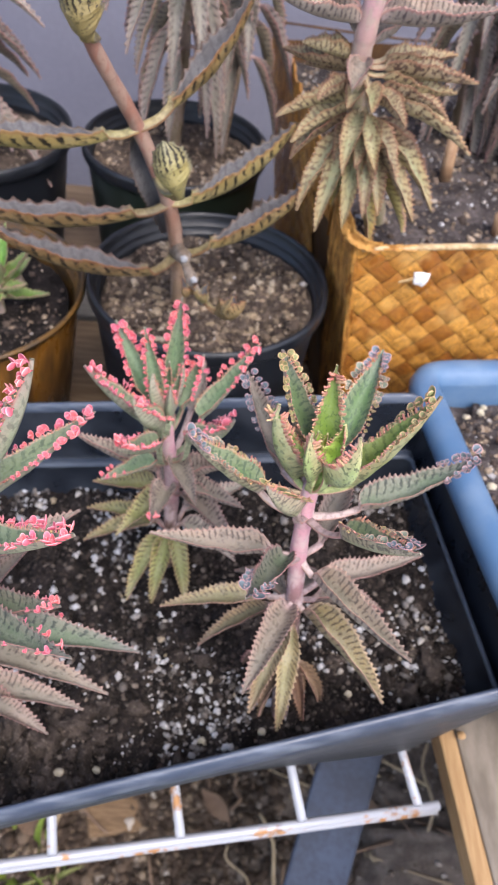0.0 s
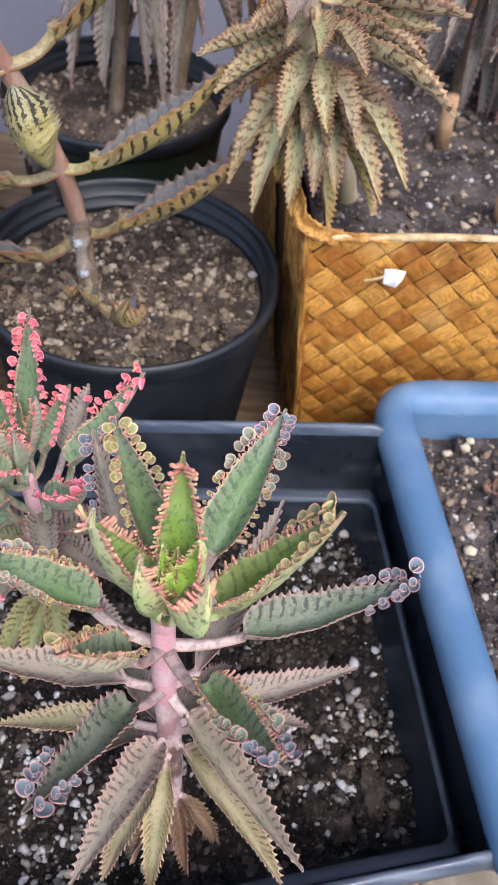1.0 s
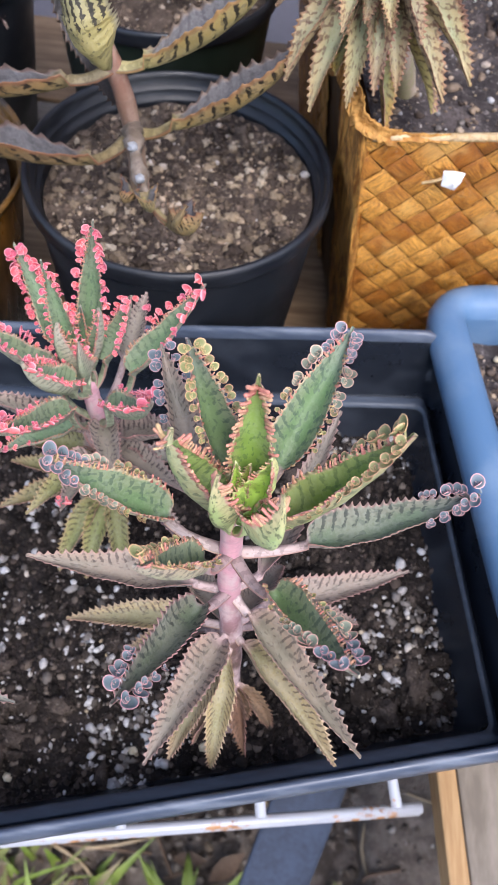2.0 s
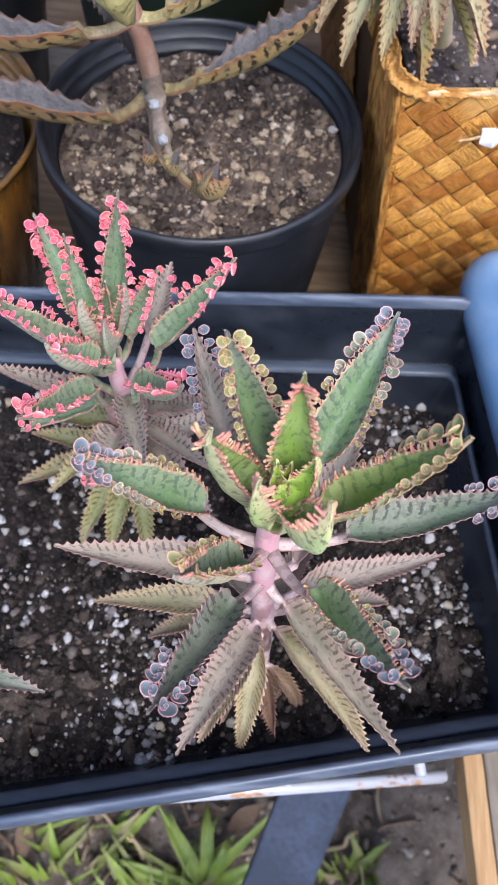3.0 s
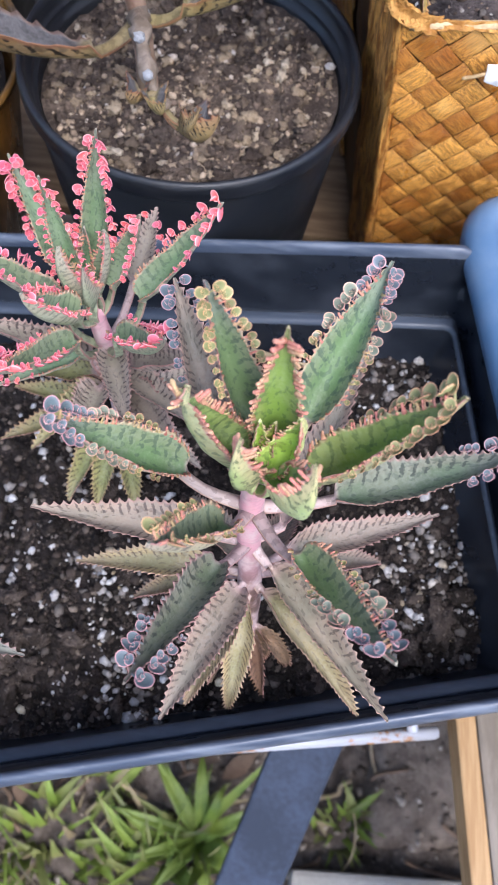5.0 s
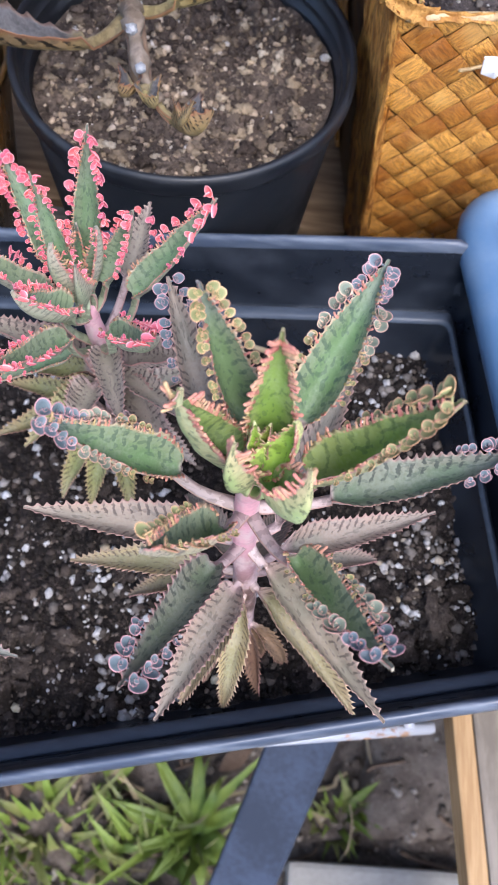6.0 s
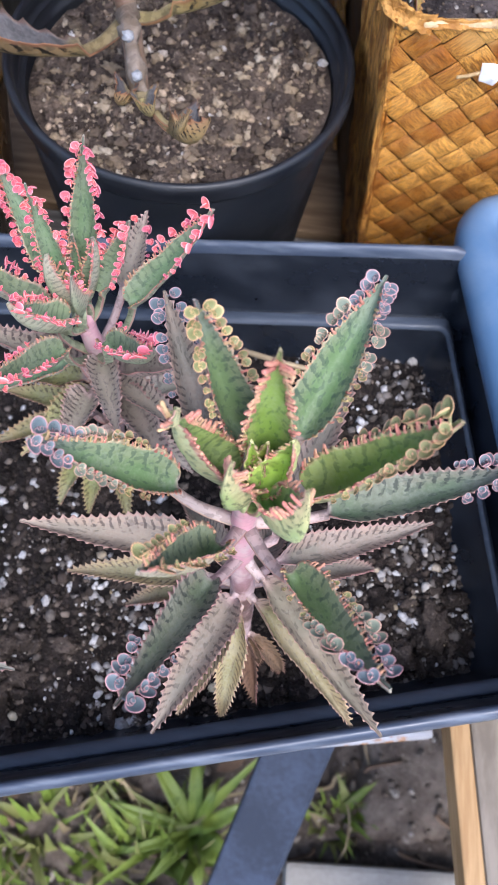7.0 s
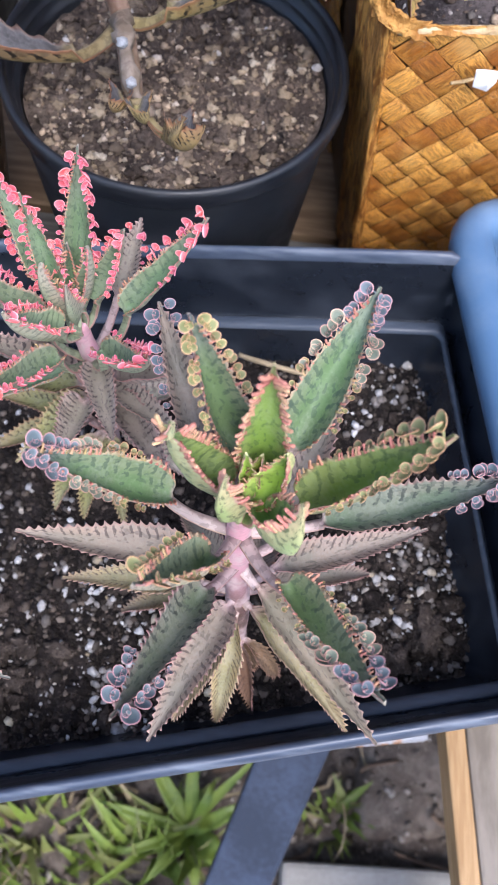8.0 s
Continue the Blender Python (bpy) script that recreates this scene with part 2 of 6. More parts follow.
LEAVES = {
    "green": (leaf_material("leaf_green_face", (0.125, 0.200, 0.088), (0.190, 0.235, 0.135), (0.185, 0.19, 0.225), (0.040, 0.072, 0.055), 0.62, 10.0, (0.46, 0.33, 0.22), fade=0.03),
              leaf_material("leaf_pale_back", (0.38, 0.40, 0.23), (0.46, 0.39, 0.26), (0.36, 0.29, 0.28), (0.13, 0.115, 0.09), 0.7, speckle=0.9)),
    "lime": (leaf_material("leaf_lime_face", (0.18, 0.315, 0.060), (0.29, 0.39, 0.12), (0.27, 0.28, 0.15), (0.06, 0.12, 0.045), 0.5, 9.0, (0.52, 0.44, 0.24), base=(0.34, 0.42, 0.18), fade=0.03),
             leaf_material("leaf_lime_back", (0.29, 0.37, 0.15), (0.40, 0.38, 0.19), (0.54, 0.40, 0.24), (0.12, 0.135, 0.065), 0.25, 9.0, base=(0.38, 0.44, 0.20), speckle=0.95)),
    "mauve": (leaf_material("leaf_mauve_face", (0.195, 0.180, 0.142), (0.330, 0.240, 0.182), (0.245, 0.205, 0.170), (0.062, 0.050, 0.046), 0.72, 17.0, (0.40, 0.25, 0.21), 0.55, 0.25),
              leaf_material("leaf_mauve_back", (0.31, 0.265, 0.22), (0.34, 0.27, 0.225), (0.29, 0.225, 0.20), (0.10, 0.08, 0.08), 0.95, 13.0)),
    "greygreen": (leaf_material("leaf_dull_green_face", (0.125, 0.172, 0.108), (0.200, 0.200, 0.150), (0.195, 0.175, 0.172), (0.045, 0.056, 0.05), 0.8, 12.0, (0.33, 0.20, 0.18), 0.52, 0.3, fade=0.03),
                  leaf_material("leaf_dull_green_back", (0.23, 0.235, 0.165), (0.28, 0.23, 0.185), (0.26, 0.20, 0.18), (0.10, 0.09, 0.08), 0.9, 12.0)),
    "pale": (leaf_material("leaf_pale_mauve_face", (0.255, 0.240, 0.190), (0.38, 0.300, 0.245), (0.32, 0.255, 0.225), (0.075, 0.062, 0.060), 0.9, 13.0, (0.46, 0.30, 0.26), 0.55, 0.25),
             leaf_material("leaf_pale_mauve_back", (0.36, 0.315, 0.25), (0.40, 0.32, 0.265), (0.34, 0.27, 0.235), (0.12, 0.095, 0.09), 0.9, 13.0)),
    "moss": (leaf_material("leaf_moss_face", (0.185, 0.195, 0.075), (0.275, 0.245, 0.10), (0.27, 0.185, 0.10), (0.07, 0.06, 0.034), 0.95, 12.0, (0.37, 0.25, 0.14), 0.52),
             leaf_material("leaf_moss_back", (0.27, 0.26, 0.10), (0.31, 0.26, 0.115), (0.28, 0.19, 0.11), (0.10, 0.08, 0.045), 0.95, 12.0)),
    "olive": (leaf_material("leaf_olive_face", (0.188, 0.175, 0.098), (0.340, 0.250, 0.130), (0.24, 0.175, 0.115), (0.085, 0.062, 0.045), 0.85, 17.0, (0.40, 0.28, 0.19), 0.55),
              leaf_material("leaf_olive_back", (0.28, 0.235, 0.13), (0.31, 0.24, 0.145), (0.27, 0.195, 0.145), (0.11, 0.09, 0.06), 0.95, 13.0)),
    "pinkgreen": (leaf_material("leaf_grey_green_face", (0.150, 0.232, 0.125), (0.225, 0.285, 0.170), (0.22, 0.215, 0.21), (0.05, 0.085, 0.065), 0.4, 11.0, (0.52, 0.36, 0.28), base=(0.30, 0.34, 0.22), fade=0.04),
                  leaf_material("leaf_grey_green_back", (0.29, 0.345, 0.215), (0.37, 0.34, 0.25), (0.37, 0.29, 0.25), (0.12, 0.13, 0.10), 0.55, 11.0, base=(0.34, 0.38, 0.25))),
    "spotted": (leaf_material("leaf_slate_face", (0.080, 0.080, 0.088), (0.105, 0.098, 0.098), (0.11, 0.095, 0.095), (0.05, 0.046, 0.05), 0.5, 9.0, (0.13, 0.085, 0.06), 0.45, 0.25, base=(0.30, 0.245, 0.11)),
                leaf_material("leaf_spotted_back", (0.25, 0.20, 0.08), (0.29, 0.195, 0.072), (0.27, 0.17, 0.085), (0.026, 0.021, 0.014), 1.0, 9.0, (0.24, 0.12, 0.06), 0.42, 0.2, base=(0.30, 0.245, 0.11))),
    "striped": (leaf_material("bud_face", (0.080, 0.080, 0.088), (0.105, 0.098, 0.098), (0.11, 0.095, 0.095), (0.05, 0.046, 0.05), 0.5, 9.0, (0.13, 0.085, 0.06), 0.45, 0.25, base=(0.30, 0.245, 0.11)),
                leaf_material("bud_striped_back", (0.25, 0.200, 0.085), (0.26, 0.20, 0.080), (0.17, 0.16, 0.11), (0.026, 0.021, 0.014), 1.0, 9.0, (0.15, 0.13, 0.09), 0.42, 0.15, base=(0.31, 0.25, 0.11), fingers=6.5)),
    "tawny": (leaf_material("leaf_tawny_face", (0.245, 0.250, 0.140), (0.36, 0.270, 0.145), (0.36, 0.235, 0.12), (0.105, 0.052, 0.036), 0.75, 10.0, (0.25, 0.115, 0.07), 0.5, 0.2, base=(0.40, 0.31, 0.20), speckle=0.75),
              leaf_material("leaf_tawny_back", (0.375, 0.300, 0.165), (0.40, 0.295, 0.165), (0.39, 0.265, 0.155), (0.10, 0.06, 0.042), 0.95, 8.0, (0.30, 0.16, 0.10), base=(0.40, 0.31, 0.20), speckle=1.0)),
    "young": (leaf_material("leaf_young_face", (0.38, 0.53, 0.085), (0.44, 0.54, 0.13), (0.42, 0.44, 0.14), (0.10, 0.18, 0.04), 0.3, 9.0, (0.55, 0.50, 0.22), base=(0.36, 0.46, 0.16)),
              leaf_material("leaf_young_back", (0.42, 0.50, 0.17), (0.48, 0.50, 0.20), (0.54, 0.44, 0.24), (0.20, 0.22, 0.10), 0.35, 9.0, base=(0.38, 0.46, 0.18))),
    "yellow": (leaf_material("leaf_yellow_face", (0.23, 0.27, 0.11), (0.42, 0.31, 0.085), (0.52, 0.33, 0.08), (0.10, 0.07, 0.04), 0.7, 11.0, (0.50, 0.28, 0.12), 0.5),
               leaf_material("leaf_yellow_back", (0.44, 0.38, 0.17), (0.48, 0.38, 0.16), (0.56, 0.37, 0.11), (0.12, 0.08, 0.045), 0.8, 11.0)),
    "dried": (leaf_material("leaf_dried_face", (0.13, 0.075, 0.045), (0.20, 0.125, 0.08), (0.10, 0.06, 0.04), (0.05, 0.03, 0.022), 0.5, 9.0, (0.17, 0.10, 0.06), 0.8, 0.15),
              leaf_material("leaf_dried_back", (0.19, 0.12, 0.075), (0.24, 0.155, 0.10), (0.13, 0.08, 0.05), (0.07, 0.04, 0.03), 0.5, 9.0, rough=0.8)),
    "shade": (leaf_material("leaf_grey_face", (0.17, 0.155, 0.125), (0.24, 0.195, 0.165), (0.21, 0.165, 0.15), (0.06, 0.05, 0.05), 0.9, 13.0, (0.30, 0.19, 0.16), 0.6),
              leaf_material("leaf_grey_back", (0.28, 0.245, 0.175), (0.31, 0.25, 0.19), (0.23, 0.175, 0.16), (0.085, 0.065, 0.06), 0.75, 13.0, rough=0.6)),
}


def stem_material(name, low, high, mark, top=0.0):
    n = Nodes(name, 0.5, 0.35)
    uv = n.t.nodes.new("ShaderNodeUVMap")
    uv.uv_map = "UVMap"
    sep = n.t.nodes.new("ShaderNodeSeparateXYZ")
    n.wire(uv.outputs[0], sep.inputs[0])
    a, b = n.noise(140, 4, stretch=(1, 1, 0.4)), n.noise(500, 3)
    col = n.mix(n.smooth(sep.outputs[0], 0.1 + top, 0.5 + top), low, high)
    col = n.mix(n.smooth(a, 0.42, 0.60, 0.0, 0.85), col, mark)
    col = n.mix(n.smooth(b, 0.50, 0.66, 0.0, 0.35), col, tuple(c * 0.7 for c in high))
    ring = n.smooth(n.math("SINE", n.math("ADD", n.math("MULTIPLY", sep.outputs[0], 62.0), n.math("MULTIPLY", a, 1.6))), 0.90, 0.995, 0.0, 0.22)
    col = n.mix(ring, col, tuple(c * 0.55 for c in mark))
    n.bump(n.math("SUBTRACT", n.math("ADD", a, n.math("MULTIPLY", b, 0.4)), ring), 0.4, 0.0010)
    return n.done(col)


STEM_PINK = stem_material("pink_stem", (0.11, 0.07, 0.055), (0.58, 0.305, 0.345), (0.53, 0.40, 0.39), 0.3)
STEM_BROWN = stem_material("brown_stem", (0.20, 0.14, 0.09), (0.29, 0.145, 0.105), (0.32, 0.22, 0.17))
STEM_TAN = stem_material("tan_stem", (0.30, 0.27, 0.15), (0.60, 0.34, 0.37), (0.46, 0.36, 0.30), 0.30)
STEM_ROOTY = stem_material("rooty_shoot", (0.15, 0.115, 0.085), (0.17, 0.13, 0.095), (0.27, 0.22, 0.18))
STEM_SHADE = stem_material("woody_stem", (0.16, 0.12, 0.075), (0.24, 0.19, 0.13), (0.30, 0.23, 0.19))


def plantlet_material(name, mid, ring, edge):
    """A round seedling leaf: the middle, a paler ring and a bright rim, by the distance from its centre held in U."""
    n = Nodes(name, 0.5, 0.25)
    uv = n.t.nodes.new("ShaderNodeUVMap")
    uv.uv_map = "UVMap"
    sep = n.t.nodes.new("ShaderNodeSeparateXYZ")
    n.wire(uv.outputs[0], sep.inputs[0])
    luck = n.chance()
    col = n.mix(n.smooth(sep.outputs[0], 0.45, 0.86), mid, ring)
    col = n.mix(n.smooth(sep.outputs[0], 0.83, 0.95, 0.0, 0.9), col, edge)
    fine = n.noise(900, 2)
    hsv = n.add("ShaderNodeHueSaturation")
    n.wire(n.math("ADD", 0.486, n.math("MULTIPLY", luck, 0.024)), hsv.inputs["Hue"])
    n.wire(n.math("ADD", 0.82, n.math("MULTIPLY", luck, 0.4)), hsv.inputs["Value"])
    n.wire(col, hsv.inputs["Color"])
    n.bump(fine, 0.2, 0.0003)
    return n.done(hsv.outputs[0])


PLANTLETS = {
    "blue": plantlet_material("plantlet_blue", (0.105, 0.140, 0.158), (0.165, 0.190, 0.208), (0.66, 0.33, 0.33)),
    "grey": plantlet_material("plantlet_grey", (0.150, 0.180, 0.135), (0.225, 0.235, 0.170), (0.68, 0.38, 0.29)),
    "gold": plantlet_material("plantlet_gold", (0.185, 0.195, 0.085), (0.27, 0.25, 0.12), (0.68, 0.37, 0.21)),
    "coral": plantlet_material("plantlet_coral", (0.66, 0.135, 0.165), (0.77, 0.185, 0.220), (0.85, 0.39, 0.41)),
    "peach": plantlet_material("plantlet_peach", (0.62, 0.38, 0.22), (0.70, 0.38, 0.24), (0.74, 0.32, 0.22)),
}


PEG = grit_material("leaf_peg", [(0.0, (0.60, 0.22, 0.18)), (0.4, (0.66, 0.31, 0.22)), (0.75, (0.66, 0.39, 0.24)), (1.0, (0.56, 0.44, 0.20))])


# ---- builders ----
def part(name, verts, faces, material, parent=None, label="", origin=None, uvs=None, slots=None, smooth=True):
    """ONE mesh object, of points in the world, under a thing or a part. uvs: a point's own pair; slots: each face's material."""
    o = Vector(origin) if origin is not None else Vector((0, 0, 0))
    me = bpy.data.meshes.new(name)
    me.from_pydata([tuple(Vector(v) - o) for v in verts], [], faces)
    for m in material if isinstance(material, (list, tuple)) else [material]:
        me.materials.append(m)
    if slots is not None:
        me.polygons.foreach_set("material_index", slots)
    if uvs is not None:
        layer = me.uv_layers.new(name="UVMap")
        idx = np.empty(len(me.loops), dtype=np.int32)
        me.loops.foreach_get("vertex_index", idx)
        layer.data.foreach_set("uv", np.asarray(uvs, dtype=np.float32)[idx].ravel())
    if smooth:
        me.polygons.foreach_set("use_smooth", [True] * len(me.polygons))
    me.update()
    ob = new(name, me)
    if parent is not None:
        ob.parent = parent
    elif origin is not None:
        ob.location = o
    if label:
        ob["label"] = label
    return ob


def anchor(name, at):
    ob = new(name)
    ob.location = at
    ob.empty_display_size = 0.02
    return ob


def rings(loops, closed_ends=(False, False)):
    """Faces that join loops of one length into a tube."""
    n, k = len(loops[0]), len(loops)
    verts = [v for loop in loops for v in loop]
    faces = [(i * n + j, i * n + (j + 1) % n, (i + 1) * n + (j + 1) % n, (i + 1) * n + j) for i in range(k - 1) for j in range(n)]
    if closed_ends[0]:
        faces.append(tuple(range(n - 1, -1, -1)))
    if closed_ends[1]:
        faces.append(tuple((k - 1) * n + j for j in range(n)))
    return verts, faces


def lathe(centre, profile, segs=72):
    cx, cy = centre[0], centre[1]
    return rings([[(cx + r * math.cos(2 * math.pi * j / segs), cy + r * math.sin(2 * math.pi * j / segs), z) for j in range(segs)] for r, z in profile])


def tube(points, radii, segs=12, seed=0, rough=0.0):
    """A tube along points, with pairs (along, round) for its points."""
    rnd = random.Random(seed)
    pts = [Vector(p) for p in points]
    loops, uvs = [], []
    side = None
    for i, p in enumerate(pts):
        d = (pts[min(i + 1, len(pts) - 1)] - pts[max(i - 1, 0)]).normalized()
        if side is None:
            side = d.cross(Vector((0.3, 1, 0.2))).normalized()
        side = (side - d * side.dot(d)).normalized()
        other = d.cross(side)
        r = radii[i] if isinstance(radii, (list, tuple)) else radii
        loop = []
        for j in range(segs):
            a = 2 * math.pi * j / segs
            q = r * (1 + rough * rnd.uniform(-1, 1))
            loop.append(p + side * (q * math.cos(a)) + other * (q * math.sin(a)))
            uvs.append((i / (len(pts) - 1), j / segs))
        loops.append(loop)
    v, f = rings(loops, (True, True))
    return v, f, uvs


def glide(points, steps):
    """A smooth line through points."""
    p = [Vector(q) for q in points]
    out = []
    for i in range(len(p) - 1):
        a, b = p[max(i - 1, 0)], p[i]
        c, d = p[i + 1], p[min(i + 2, len(p) - 1)]
        for k in range(steps):
            t = k / steps
            out.append(0.5 * ((2 * b) + (c - a) * t + (2 * a - 5 * b + 4 * c - d) * t * t + (3 * b - a - 3 * c + d) * t ** 3))
    out.append(p[-1])
    return out


def box(lo, hi, bevel=0.002, turn=None):
    """A bevelled block: its points and faces."""
    bm = bmesh.new()
    bmesh.ops.create_cube(bm, size=1.0)
    for v in bm.verts:
        v.co = Vector([lo[i] + (v.co[i] + 0.5) * (hi[i] - lo[i]) for i in range(3)])
    bmesh.ops.bevel(bm, geom=bm.edges[:], offset=bevel, segments=2, affect="EDGES", profile=0.6)
    if turn is not None:
        bmesh.ops.transform(bm, matrix=turn, verts=bm.verts[:])
    bm.verts.index_update()
    out = [v.co.copy() for v in bm.verts], [tuple(v.index for v in f.verts) for f in bm.faces]
    bm.free()
    return out


PHI = (1 + 5 ** 0.5) / 2
ICO = np.array([(-1, PHI, 0), (1, PHI, 0), (-1, -PHI, 0), (1, -PHI, 0), (0, -1, PHI), (0, 1, PHI), (0, -1, -PHI), (0, 1, -PHI), (PHI, 0, -1), (PHI, 0, 1), (-PHI, 0, -1), (-PHI, 0, 1)]) / 1.9021
ICO_FACES = np.array([int(c, 12) for c in "0b5051017 07a 0ab 159 5b4 ba2 a76 718 394 342 326 368 389 495 24b 62a 867 981".replace(" ", "")]).reshape(-1, 3)


def grains(name, spots, sizes, material, seed, label, parent=None):
    """Loose grains as one mesh of lumps."""
    rng = np.random.default_rng(seed)
    n = len(spots)
    sizes = np.asarray(sizes)[:, None, None]
    v = ICO[None] * rng.uniform(0.62, 1.28, (n, 12, 1)) * rng.uniform(0.55, 1.15, (n, 1, 3)) * sizes
    a = rng.uniform(0, 6.283, n)
    c, s = np.cos(a)[:, None], np.sin(a)[:, None]
    v = np.stack([v[..., 0] * c - v[..., 1] * s, v[..., 0] * s + v[..., 1] * c, v[..., 2] * 0.8], -1) + np.asarray(spots)[:, None]
    f = (ICO_FACES[None] + 12 * np.arange(n)[:, None, None]).reshape(-1, 3)
    ob = part(name, v.reshape(-1, 3).tolist(), f.tolist(), material, parent)
    return tagged(ob, label, "soil", kind="stuff")


def blade_frame(axis, up):
    n = Vector(up) - axis * Vector(up).dot(axis)
    if n.length < 1e-4:
        n = Vector((0, -1, 0.2)) - axis * axis.dot(Vector((0, -1, 0.2)))
    n.normalize()
    return n, axis.cross(n)


def plantlet_mesh(name, material, seed):
    """Two cupped round seed leaves, the small inner pair and a short root stalk, about 1 across."""
    rnd = random.Random(seed)
    verts, faces, uvs = [], [], []

    def disc(centre, normal, r, cup, long=1.0, head=0.0):
        n = Vector(normal).normalized()
        a = Vector((0.1, 0.9, 0.1)).cross(n).normalized()
        b = n.cross(a)
        base = len(verts)
        segs = 14
        for under in (0, 1):
            verts.append(Vector(centre) - n * (0.07 * r * under))
            uvs.append((0.0, 0.5))
            for k, q in enumerate((0.4, 0.78, 0.97, 1.0)):
                for j in range(segs):
                    t = 2 * math.pi * j / segs
                    lift = cup * r * q * q - (0.10 * r * under if k < 3 else 0.05 * r)
                    verts.append(Vector(centre) + a * (r * q * math.cos(t) * long * (1 + 0.10 * max(0.0, math.cos(t) * head) ** 3)) + b * (r * q * math.sin(t)) + n * lift)
                    uvs.append((q, j / segs))
        per = 1 + 4 * segs
        for under in (0, 1):
            o = base + per * under
            for j in range(segs):
                k = (j + 1) % segs
                tri = (o, o + 1 + j, o + 1 + k)
                faces.append(tri if not under else tri[::-1])
                for q in range(3):
                    quad = (o + 1 + q * segs + j, o + 1 + (q + 1) * segs + j, o + 1 + (q + 1) * segs + k, o + 1 + q * segs + k)
                    faces.append(quad if not under else quad[::-1])

    disc((0.16, 0, 0.04), (-0.30, rnd.uniform(-0.25, 0.25), 1), 0.44, 0.34, 1.07, 0.9)
    disc((-0.22, 0.04, 0.24), (0.80, rnd.uniform(-0.3, 0.3), 0.60), 0.31, 0.40, 1.05)
    disc((-0.02, 0.12, 0.20), (0.1, -0.8, 0.5), 0.13, 0.4)
    disc((-0.05, -0.10, 0.20), (0.2, 0.8, 0.5), 0.12, 0.4)
    v, f, _ = tube([(-0.55, 0, -0.12), (-0.25, 0, -0.02), (0.0, 0, 0.0)], [0.05, 0.07, 0.09], 6)
    o = len(verts)
    verts += v
    faces += [tuple(i + o for i in q) for q in f]
    uvs += [(0.75, 0.5)] * len(v)
    me = bpy.data.meshes.new(name)
    me.from_pydata([tuple(q) for q in verts], [], faces)
    me.materials.append(material)
    layer = me.uv_layers.new(name="UVMap")
    idx = np.empty(len(me.loops), dtype=np.int32)
    me.loops.foreach_get("vertex_index", idx)
    layer.data.foreach_set("uv", np.asarray(uvs, dtype=np.float32)[idx].ravel())
    me.polygons.foreach_set("use_smooth", [True] * len(me.polygons))
    return me


PLANTLET_MESH = {k: [plantlet_mesh("plantlet", m, i) for i in range(3)] for k, m in PLANTLETS.items()}
LEAF_LUCK = random.Random(11)
SLIM = {"young": 0.9, "yellow": 0.76, "dried": 0.7, "green": 0.78, "lime": 0.88, "mauve": 0.84, "olive": 0.84, "tawny": 0.76, "shade": 0.8, "pinkgreen": 0.70, "greygreen": 0.88, "moss": 0.88, "pale": 0.88, "spotted": 0.95, "striped": 1.0}
TOOTH = (0.0, 0.0, 0.45, 1.0, 0.4)


def rnd_tooth(kind):
    return {"tawny": 1.25, "yellow": 1.25, "shade": 1.15}[kind] if kind in ("tawny", "yellow", "shade") else 1.0


